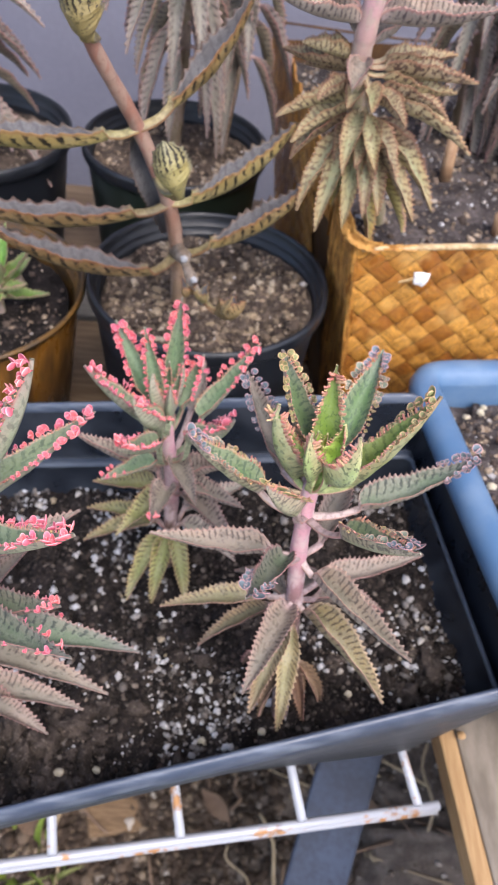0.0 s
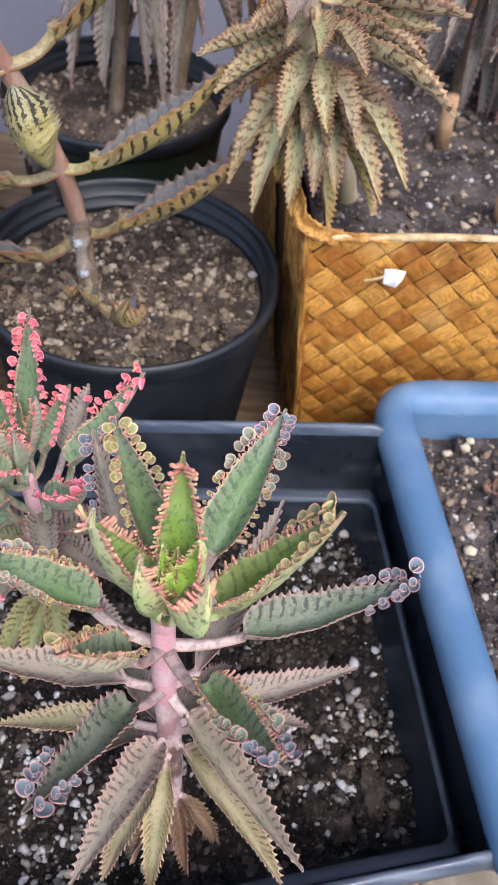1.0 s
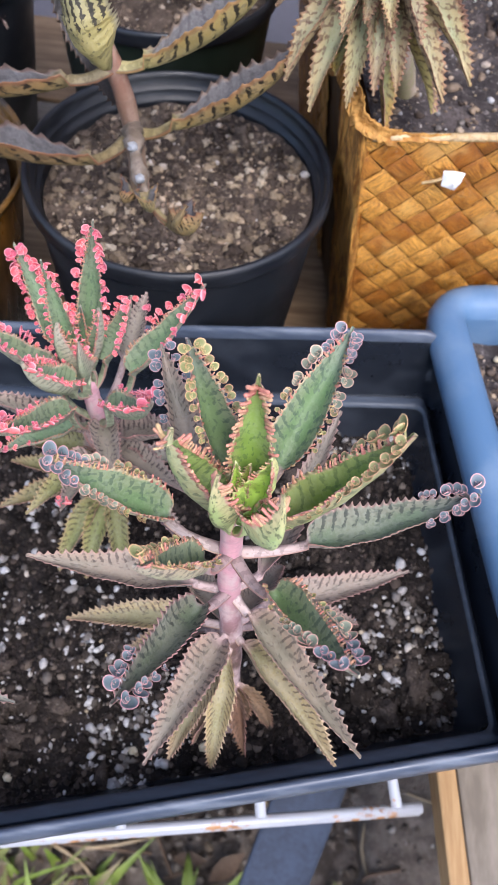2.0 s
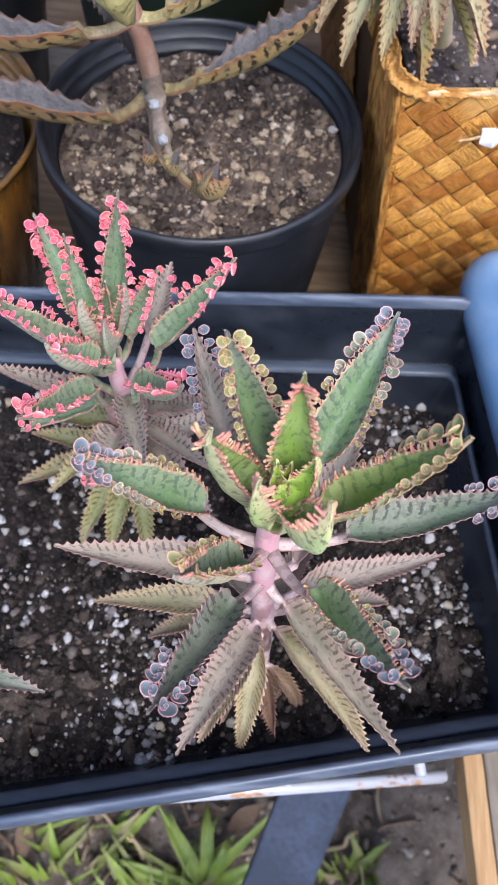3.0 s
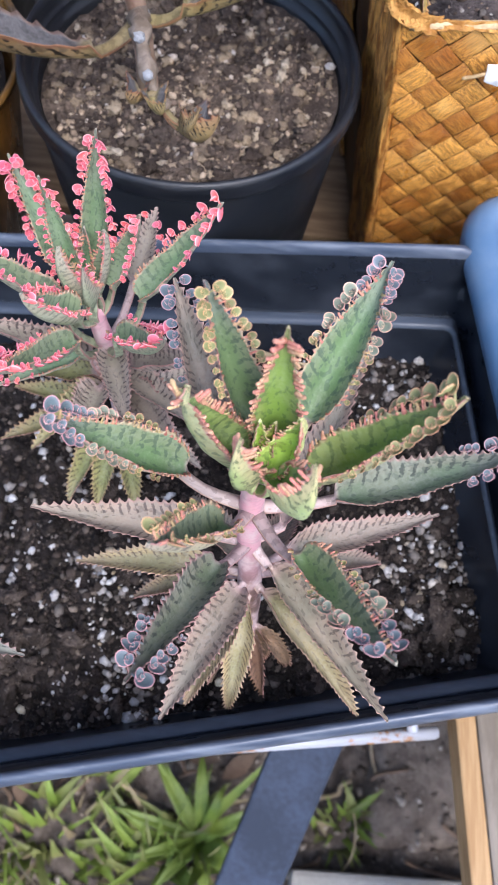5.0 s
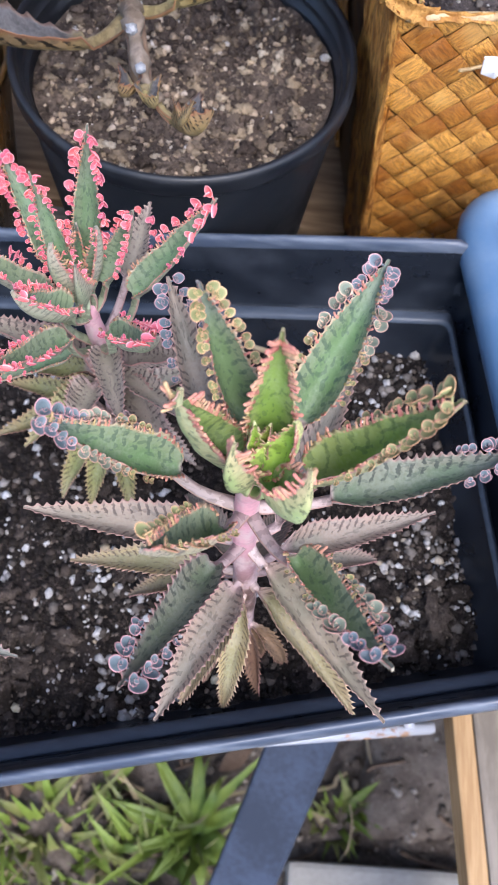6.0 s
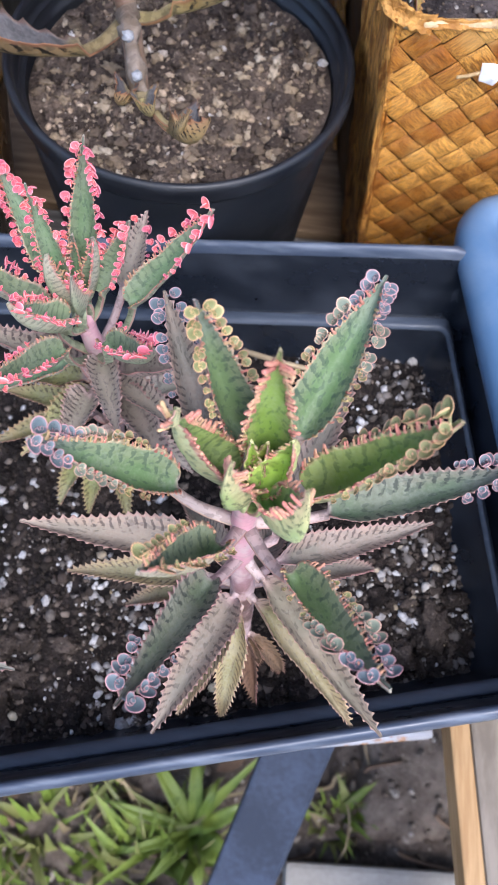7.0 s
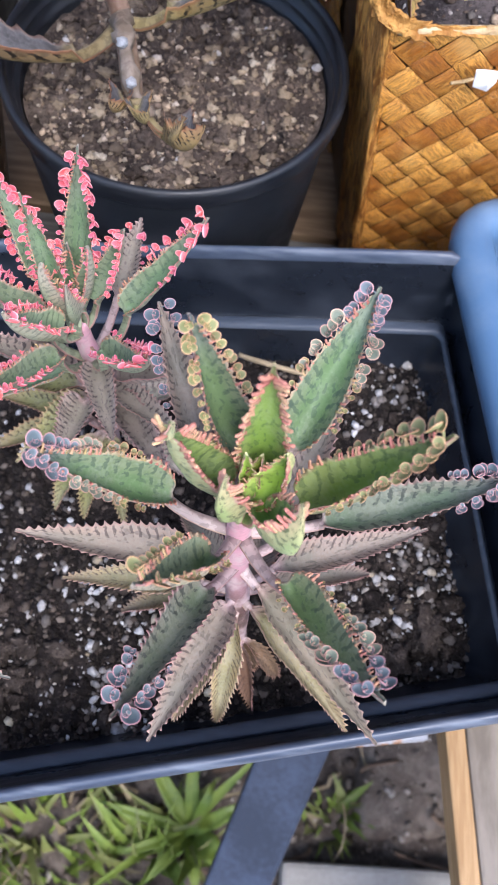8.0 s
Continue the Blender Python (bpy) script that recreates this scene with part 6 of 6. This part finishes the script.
leaf(Q, T2, (-0.0070, 0.3250, 0.6990), (-0.0030, 0.3290, 0.7300), 0.0050, "pinkgreen", 0.95, 11, bend=0.10, up=(-0.6, -0.6, 0.4), babies=CORAL(0.7, 2, 0.0022))
leaf(Q, M1, (0.0020, 0.3420, 0.6850), (0.0080, 0.3680, 0.6990), 0.0078, "pale", 0.55, 14, bend=0.06, babies=(("coral", 0.4, 0.9, 2, 0.004),))
leaf(Q, M2, (-0.0220, 0.3230, 0.6720), (-0.0560, 0.3180, 0.6870), 0.0080, "pale", 0.55, 15, bend=0.05)
leaf(Q, M2, (-0.0210, 0.3240, 0.6480), (-0.0500, 0.3250, 0.6420), 0.0078, "moss", 0.50, 14, bend=0.04)
leaf(Q, M2, (0.0070, 0.3220, 0.6700), (0.0330, 0.3160, 0.6800), 0.0085, "pale", 0.55, 14, bend=0.05)
leaf(Q, M2, (-0.0080, 0.3110, 0.6560), (-0.0140, 0.2800, 0.6650), 0.0080, "pale", 0.55, 14, bend=0.04, babies=(("coral", 0.85, 1.0, 1, 0.005),))
leaf(Q, M2, (0.0060, 0.3150, 0.6450), (0.0300, 0.2830, 0.6480), 0.0088, "pale", 0.60, 15, bend=-0.03)
leaf(Q, M3, (-0.0200, 0.3190, 0.6260), (-0.0530, 0.3010, 0.6190), 0.0080, "moss", 0.55, 15, bend=-0.05)
leaf(Q, M3, (-0.0220, 0.3260, 0.6180), (-0.0560, 0.3330, 0.6080), 0.0076, "moss", 0.50, 14, bend=-0.05)
leaf(Q, M3, (-0.0120, 0.3140, 0.6120), (-0.0290, 0.2950, 0.5700), 0.0070, "moss", 0.60, 14, bend=-0.08)
leaf(Q, M3, (-0.0070, 0.3130, 0.6120), (-0.0140, 0.2900, 0.5760), 0.0070, "moss", 0.60, 14, bend=-0.08)
leaf(Q, M3, (-0.0020, 0.3140, 0.6160), (0.0060, 0.2860, 0.5840), 0.0066, "moss", 0.60, 14, bend=-0.08)
leaf(Q, M3, (0.0060, 0.3210, 0.6200), (0.0330, 0.3050, 0.6020), 0.0076, "pale", 0.50, 14, bend=-0.05)
leaf(Q, M3, (0.0080, 0.3330, 0.6300), (0.0420, 0.3480, 0.6250), 0.0076, "pale", 0.50, 14, bend=0.02)
leaf(Q, M3, (-0.0080, 0.3400, 0.6200), (-0.0140, 0.3720, 0.6120), 0.0076, "pale", 0.50, 14, bend=-0.03)
leaf(Q, M1, (-0.0030, 0.3170, 0.6700), (0.0080, 0.2860, 0.6740), 0.0078, "pale", 0.6, 14, bend=0.02)
leaf(Q, M2, (0.0040, 0.3200, 0.6560), (0.0330, 0.2960, 0.6620), 0.0080, "pale", 0.55, 14, bend=0.02)
leaf(Q, M1, (-0.0150, 0.3180, 0.6680), (-0.0400, 0.2960, 0.6780), 0.0078, "pinkgreen", 0.6, 14, bend=0.03, babies=(("coral", 0.7, 1.0, 2, 0.0044),))
leaf(Q, M2, (-0.0130, 0.3140, 0.6480), (-0.0330, 0.2880, 0.6420), 0.0078, "moss", 0.55, 14, bend=-0.02)

# ---- the coral plant at the planter's near side ----
R = plant("kalanchoe", (-0.100, 0.212, 0.543), "grey-green succulent thick with coral plantlets")
stem(R, [(-0.100, 0.212, 0.540), (-0.099, 0.212, 0.60), (-0.097, 0.212, 0.66), (-0.095, 0.213, 0.735)], (0.0062, 0.0046), STEM_PINK, 8, "pale pink stem, brown at its foot")
T3, O1, O2, O3 = (-0.095, 0.213, 0.725), (-0.096, 0.212, 0.70), (-0.098, 0.212, 0.665), (-0.0985, 0.212, 0.62)
leaf(R, T3, (-0.083, 0.226, 0.735), (-0.0350, 0.2590, 0.7620), 0.0098, "pinkgreen", 0.75, 18, bend=0.05, babies=CORAL(0.35, 10, 0.0050))
leaf(R, T3, (-0.084, 0.214, 0.748), (-0.0470, 0.2190, 0.8230), 0.0105, "pinkgreen", 0.80, 17, bend=0.08, babies=CORAL(0.15, 13, 0.0048))
leaf(R, T3, (-0.083, 0.203, 0.742), (-0.0300, 0.1790, 0.7860), 0.0098, "pinkgreen", 0.80, 17, bend=0.06, babies=CORAL(0.10, 15, 0.0046))
leaf(R, T3, (-0.092, 0.224, 0.745), (-0.0780, 0.2480, 0.8000), 0.0095, "pinkgreen", 0.75, 15, bend=0.06, babies=CORAL(0.2, 10, 0.0048))
leaf(R, T3, (-0.106, 0.216, 0.745), (-0.1430, 0.2220, 0.7900), 0.0095, "pinkgreen", 0.75, 15, bend=0.06, babies=CORAL(0.2, 10, 0.0048))
leaf(R, T3, (-0.097, 0.202, 0.745), (-0.1120, 0.1700, 0.7900), 0.0095, "pinkgreen", 0.75, 15, bend=0.06, babies=CORAL(0.2, 10, 0.0048))
leaf(R, O1, (-0.082, 0.222, 0.705), (-0.0420, 0.2480, 0.7120), 0.0085, "mauve", 0.55, 15, bend=0.03)
leaf(R, O1, (-0.084, 0.200, 0.700), (-0.0330, 0.1680, 0.7280), 0.0088, "greygreen", 0.65, 15, bend=0.05, babies=(("coral", 0.55, 0.95, 3, 0.0042),))
leaf(R, O1, (-0.084, 0.207, 0.690), (-0.0420, 0.1960, 0.7170), 0.0088, "greygreen", 0.65, 15, bend=0.03, babies=(("coral", 0.75, 1.0, 3, 0.0042),))
leaf(R, O2, (-0.080, 0.212, 0.668), (-0.0120, 0.2020, 0.6740), 0.0098, "greygreen", 0.60, 20, bend=-0.02, pegs=False, babies=(("coral", 0.35, 0.5, 1, 0.0042),))
leaf(R, O2, (-0.080, 0.203, 0.655), (-0.0240, 0.1870, 0.6640), 0.0094, "mauve", 0.60, 19, bend=-0.03, pegs=False)
leaf(R, O3, (-0.084, 0.205, 0.625), (-0.0390, 0.2020, 0.6170), 0.0090, "mauve", 0.55, 16, bend=-0.05)
leaf(R, O3, (-0.088, 0.200, 0.622), (-0.0540, 0.1900, 0.6150), 0.0084, "mauve", 0.55, 15, bend=-0.06)
leaf(R, O2, (-0.092, 0.226, 0.660), (-0.0720, 0.2680, 0.6560), 0.0086, "mauve", 0.55, 15, bend=-0.03)
leaf(R, O3, (-0.112, 0.222, 0.625), (-0.1500, 0.2400, 0.6150), 0.0086, "mauve", 0.55, 15, bend=-0.03)
leaf(R, O3, (-0.110, 0.200, 0.625), (-0.1400, 0.1760, 0.6150), 0.0086, "mauve", 0.55, 15, bend=-0.03)


# ---- the long-armed plant in the nursery pot ----
S = plant("kalanchoe", (-0.012, 0.472, 0.648), "leggy succulent with a brown stem and long spotted curved leaves")
stem(S, [(-0.012, 0.472, 0.642), (-0.0140, 0.470, 0.695), (-0.0200, 0.4610, 0.7400), (-0.0370, 0.4530, 0.7880), (-0.0560, 0.4280, 0.8400), (-0.0660, 0.4150, 0.880)], (0.0050, 0.0034), STEM_BROWN, 8, "brown leaning stem")
H1, H2, H3 = (-0.0365, 0.4530, 0.7870), (-0.0195, 0.4610, 0.7390), (-0.0140, 0.4680, 0.7000)


def arm(root, mid, tip, width, fold=0.9, bend=0.12):
    return leaf(S, root, mid, tip, width, "spotted", fold, 9, 0.0024, bend, stalk=0.0030, thick=0.0026, full=0.35)


arm(H1, (-0.0200, 0.4650, 0.7950), (0.0220, 0.4950, 0.8500), 0.0085)
arm(H1, (-0.0520, 0.4500, 0.7830), (-0.1500, 0.4380, 0.7930), 0.0085)
arm(H2, (-0.0060, 0.4600, 0.7420), (0.0500, 0.4720, 0.7890), 0.0090)
arm(H2, (-0.0380, 0.4540, 0.7340), (-0.1450, 0.4340, 0.7500), 0.0090)
arm(H3, (0.0060, 0.4600, 0.7120), (0.0640, 0.4680, 0.7580), 0.0090)
arm(H3, (-0.0280, 0.4450, 0.7000), (-0.1250, 0.4360, 0.7320), 0.0090)
leaf(S, H1, (-0.040, 0.466, 0.780), (-0.022, 0.478, 0.705), 0.0085, "spotted", 0.5, 14, bend=-0.06, up=(0, -1, 0.6), thick=0.0022)
leaf(S, (-0.0245, 0.4590, 0.7540), (-0.0112, 0.4070, 0.7760), (-0.0195, 0.4050, 0.8050), 0.0100, "striped", 0.6, 9, 0.0016, 0.20, up=(0, 1, 0.1), thick=0.0032, full=0.29, blunt=9.0, stalk=0.0036)
leaf(S, (-0.056, 0.428, 0.842), (-0.0560, 0.417, 0.846), (-0.0600, 0.4120, 0.8730), 0.0104, "striped", 0.6, 9, 0.0016, 0.20, up=(0, 1, 0.1), thick=0.0032, full=0.29, blunt=9.0, stalk=0.0036)
# a short hanging shoot with white crumbs and curled golden leaves at its end
v, f, uv = tube(glide([(-0.0140, 0.4680, 0.7010), (-0.0105, 0.4500, 0.7120), (-0.0070, 0.4370, 0.7130), (-0.0010, 0.4160, 0.7130), (0.0060, 0.4080, 0.7080)], 6), [0.0040 + 0.0008 * math.sin(i * 0.9) - 0.00007 * i for i in range(25)], 12, 2, 0.30)
part("side_shoot", v, f, STEM_ROOTY, S, "grey rooting side shoot", S.location, uv)
leaf(S, (0.0060, 0.4080, 0.7080), (0.0120, 0.4020, 0.7060), (0.0280, 0.3940, 0.7220), 0.0090, "spotted", 1.0, 6, bend=0.25, up=(-0.2, 0.6, 0.8))
leaf(S, (0.0030, 0.4110, 0.7110), (0.0010, 0.4070, 0.7130), (0.0070, 0.3970, 0.7220), 0.0066, "spotted", 1.0, 6, bend=0.25)
leaf(S, (0.0020, 0.4130, 0.7120), (-0.0030, 0.4090, 0.7140), (-0.0070, 0.4000, 0.7230), 0.0062, "spotted", 1.0, 6, bend=0.25)
leaf(S, (0.0060, 0.4080, 0.7080), (0.0150, 0.4010, 0.7080), (0.0210, 0.3950, 0.7240), 0.0040, "spotted", 1.0, 6, bend=0.25, up=(0.3, 0.6, 0.6))
CRUMB_WHITE = plain("white_crumb", (0.30, 0.31, 0.33), (0.46, 0.47, 0.49), 600, 0.9, 0.8, 0.002, 0.2, 1500.0)
for k, (x, y, z, s) in enumerate(((-0.0080, 0.4366, 0.7170, 0.0028), (-0.0014, 0.4145, 0.7180, 0.0024), (-0.0095, 0.4355, 0.7165, 0.0013), (-0.0005, 0.4150, 0.7175, 0.0012))):
    r = np.random.default_rng(k + 90)
    v = ICO * r.uniform(0.7, 1.15, (12, 1)) * s + np.array((x, y, z))
    part("perlite_crumb", v.tolist(), ICO_FACES.tolist(), CRUMB_WHITE, S, "white perlite crumb stuck to the shoot", S.location)

# ---- a withered sprout in the blue planter ----
D = plant("withered_sprout", (0.206, 0.393, 0.6235), "small withered brown sprout in the blue planter")
for dx, dy, dz, w in ((0.002, 0.006, 0.016, 0.0036), (-0.008, -0.002, 0.009, 0.0030), (0.011, -0.001, 0.008, 0.0036), (0.003, -0.010, 0.007, 0.0032)):
    foot = D.location + Vector((dx * 0.12, dy * 0.12, 0.0))
    leaf(D, D.location - Vector((0, 0, 0.002)), foot, D.location + Vector((dx, dy, dz)), w, "dried", 0.9, 8, bend=0.10, label="withered brown leaf")

# ---- the small rosette in the amber pot ----
B = plant("kalanchoe", (-0.132, 0.474, 0.640), "small bright green succulent rosette")
stem(B, [(-0.132, 0.474, 0.636), (-0.132, 0.474, 0.668)], (0.003, 0.0025), STEM_TAN)
for k in range(13):
    a = k * 2.4
    rise = 0.006 + 0.0022 * k
    ln = 0.034 - 0.0013 * k
    p = Vector((-0.132, 0.474, 0.650 + 0.0014 * k))
    d = Vector((math.cos(a), math.sin(a), 0))
    leaf(B, p, p + d * 0.005 + Vector((0, 0, 0.001)), p + d * ln + Vector((0, 0, rise)), 0.0066, "lime", 0.5, 8, 0.0008, 0.05, pegs=False)

# ---- the tawny plant in the basket ----
K = plant("kalanchoe", (0.120, 0.524, 0.703), "tall tawny succulent with a pink stem and crowded mottled leaves")
stem(K, [(0.1200, 0.5240, 0.694), (0.1080, 0.5080, 0.735), (0.0900, 0.4880, 0.780), (0.0800, 0.4750, 0.815), (0.0790, 0.4640, 0.850), (0.0840, 0.4560, 0.900), (0.088, 0.452, 0.960)], (0.0064, 0.0048), STEM_TAN, 8, "tan stem turning pink above")


SPRAY_LUCK = random.Random(29)


def spray(root, azimuth, drop, length, width, kind="tawny", bend=-0.04, fold=0.55, babies=()):
    """A leaf that leaves the stem at an azimuth (degrees, 0 to the right, 90 away) and rises or drops by so many degrees."""
    luck = SPRAY_LUCK
    a, e = radians(azimuth + luck.uniform(-8, 8)), radians(drop + luck.uniform(-6, 6))
    length *= luck.uniform(0.74, 1.04)
    width *= 1.20
    bend += luck.uniform(-0.05, 0.05)
    d = Vector((math.cos(a) * math.cos(e), math.sin(a) * math.cos(e), math.sin(e)))
    p = Vector(root)
    return leaf(K, p, p + d * 0.010, p + d * (length * 0.84), width, kind, fold, 15, 0.0012, bend, twist=luck.uniform(-0.5, 0.5), thick=0.0018, babies=babies, full=0.28)


def on_stem(z):
    t = (z - 0.78) / 0.07
    return (0.0900 - 0.0110 * t, 0.4880 - 0.0240 * t, z)


for az, el, ln, w, z in ((-100, -62, 0.075, 0.0072, 0.790), (-122, -56, 0.078, 0.0076, 0.788), (-140, -50, 0.074, 0.0074, 0.792), (-160, -38, 0.068, 0.0072, 0.798), (-80, -55, 0.072, 0.0072, 0.788), (-60, -52, 0.078, 0.0076, 0.786), (-42, -46, 0.080, 0.0076, 0.788), (-25, -40, 0.082, 0.0074, 0.790), (-10, -30, 0.080, 0.0072, 0.794), (-150, -22, 0.062, 0.0072, 0.803), (-175, -14, 0.060, 0.0072, 0.806), (8, -16, 0.076, 0.0076, 0.806), (-20, -18, 0.080, 0.0080, 0.806), (-112, -36, 0.058, 0.0070, 0.803), (-70, -36, 0.052, 0.0066, 0.803), (-128, -40, 0.050, 0.0066, 0.796), (-88, -44, 0.046, 0.0062, 0.797), (-48, -34, 0.058, 0.0068, 0.800), (-145, -8, 0.050, 0.0066, 0.812), (-60, -14, 0.046, 0.0064, 0.812), (-118, -20, 0.040, 0.0062, 0.815), (-30, -6, 0.062, 0.0070, 0.814), (-85, -24, 0.036, 0.0060, 0.818)):
    spray(on_stem(z), az, el, ln, w)
for az, el, ln, w, z in ((-50, -68, 0.082, 0.0072, 0.772), (-30, -58, 0.086, 0.0072, 0.774), (-15, -52, 0.088, 0.0070, 0.776), (-110, -74, 0.066, 0.0070, 0.776), (-135, -66, 0.070, 0.0072, 0.778)):
    spray(on_stem(z), az, el, ln, w, "yellow")
for az, el, ln, w, z in ((176, 2, 0.060, 0.0080, 0.822), (-172, 8, 0.058, 0.0078, 0.826), (-2, 2, 0.078, 0.0084, 0.824), (20, 4, 0.070, 0.0080, 0.826), (-15, 0, 0.074, 0.0084, 0.820), (150, -4, 0.055, 0.0076, 0.820), (-168, 18, 0.070, 0.0086, 0.848), (-6, 10, 0.082, 0.0086, 0.850), (30, 12, 0.064, 0.0086, 0.852), (160, 14, 0.060, 0.0084, 0.852), (-100, -12, 0.034, 0.0070, 0.830), (60, 10, 0.060, 0.0080, 0.835), (110, 8, 0.055, 0.0080, 0.835)):
    spray(on_stem(z), az, el, ln, w, "tawny" if z < 0.83 else "mauve", 0.05)
for az, el, ln, w, z in ((170, 24, 0.066, 0.0088, 0.880), (-4, 22, 0.070, 0.0088, 0.882), (80, 30, 0.06, 0.0088, 0.884), (-95, 30, 0.05, 0.0088, 0.905), (40, 34, 0.06, 0.0088, 0.905), (140, 34, 0.06, 0.0088, 0.905)):
    spray((0.0825, 0.4580, z), az, el, ln, w, "mauve", 0.08, babies=(("coral", 0.6, 1.0, 2, 0.004),))

STUMP = plain("tan_bark", (0.25, 0.145, 0.08), (0.38, 0.24, 0.14), 120, 0.7, 0.4)
# old cut stumps standing in the basket
for x, y, h, r in ((0.1745, 0.583, 0.032, 0.0046), (0.2010, 0.514, 0.016, 0.0056)):
    v, f, uv = tube([(x, y, 0.703), (x - 0.001, y, 0.70 + h * 0.5), (x - 0.002, y - 0.001, 0.703 + h)], [r, r * 0.95, r * 0.9], 12, 4, 0.06)
    tagged(part("cut_stump", v, f, STUMP, None, "", (x, y, 0.703), uv), "tan cut stem stump in the basket soil", "stump")


# ---- plants in the background ----
def hanging_plant(name, at, heights, lean, number, length, width, seed, label, drop=(-75, -20), kind="shade", thick=0.005, spread=0.5):
    """A tall stem clad in long leaves that hang."""
    rnd = random.Random(seed)
    ob = plant(name, at, label)
    base = Vector(at)
    top = base + Vector((lean[0], lean[1], heights))
    line = [base - Vector((0, 0, 0.004)), base.lerp(top, 0.35) + Vector((0.004, 0.002, 0)), base.lerp(top, 0.7) - Vector((0.003, 0, 0)), top]
    stem(ob, line, (thick, thick * 0.7), STEM_SHADE, 6)
    pts = glide(line, 12)
    for k in range(number):
        t = spread + (1 - spread) * (k + 0.5) / number
        p = pts[int(t * (len(pts) - 1))]
        a = k * 2.4 + rnd.uniform(-0.4, 0.4)
        e = radians(drop[0] + (drop[1] - drop[0]) * t * rnd.uniform(0.7, 1.15))
        ln = length * rnd.uniform(0.75, 1.15)
        d = Vector((math.cos(a) * math.cos(e), math.sin(a) * math.cos(e), math.sin(e)))
        leaf(ob, p, p + Vector((math.cos(a), math.sin(a), 0)) * 0.012, p + Vector((math.cos(a), math.sin(a), 0)) * 0.012 + d * ln, width * rnd.uniform(0.85, 1.15), kind, 0.6, 13, 0.0014, -0.06)
    return ob


hanging_plant("kalanchoe", (-0.030, 0.665, 0.655), 0.30, (0.010, -0.01), 60, 0.085, 0.0085, 71, "tall greyish succulent with dense drooping toothed leaves", (-86, -35), spread=0.30)
hanging_plant("kalanchoe", (0.008, 0.690, 0.655), 0.26, (0.020, -0.01), 26, 0.080, 0.0085, 73, "greyish succulent with drooping toothed leaves", (-86, -40), spread=0.32)
hanging_plant("kalanchoe", (-0.195, 0.655, 0.655), 0.22, (-0.01, 0.0), 44, 0.080, 0.0090, 72, "grey-brown succulent with drooping toothed leaves", (-60, -10), spread=0.25)
hanging_plant("kalanchoe", (0.235, 0.610, 0.703), 0.20, (0.004, -0.004), 52, 0.070, 0.0075, 74, "slender succulent clad in striped hanging leaves", (-86, -45), spread=0.18)
hanging_plant("kalanchoe", (0.190, 0.650, 0.703), 0.20, (-0.004, 0.004), 50, 0.070, 0.0075, 75, "slender succulent clad in striped hanging leaves", (-86, -45), spread=0.2)
hanging_plant("kalanchoe", (0.275, 0.570, 0.703), 0.19, (0.006, -0.006), 40, 0.070, 0.0075, 76, "slender succulent clad in striped hanging leaves", (-86, -45), spread=0.2)


# the last small pieces of the setting: the basket's woven strips
def face_of(i, j):
    return kpoint(*low[i], KB), kpoint(*low[j], KB), kpoint(*high[i], KT), kpoint(*high[j], KT)


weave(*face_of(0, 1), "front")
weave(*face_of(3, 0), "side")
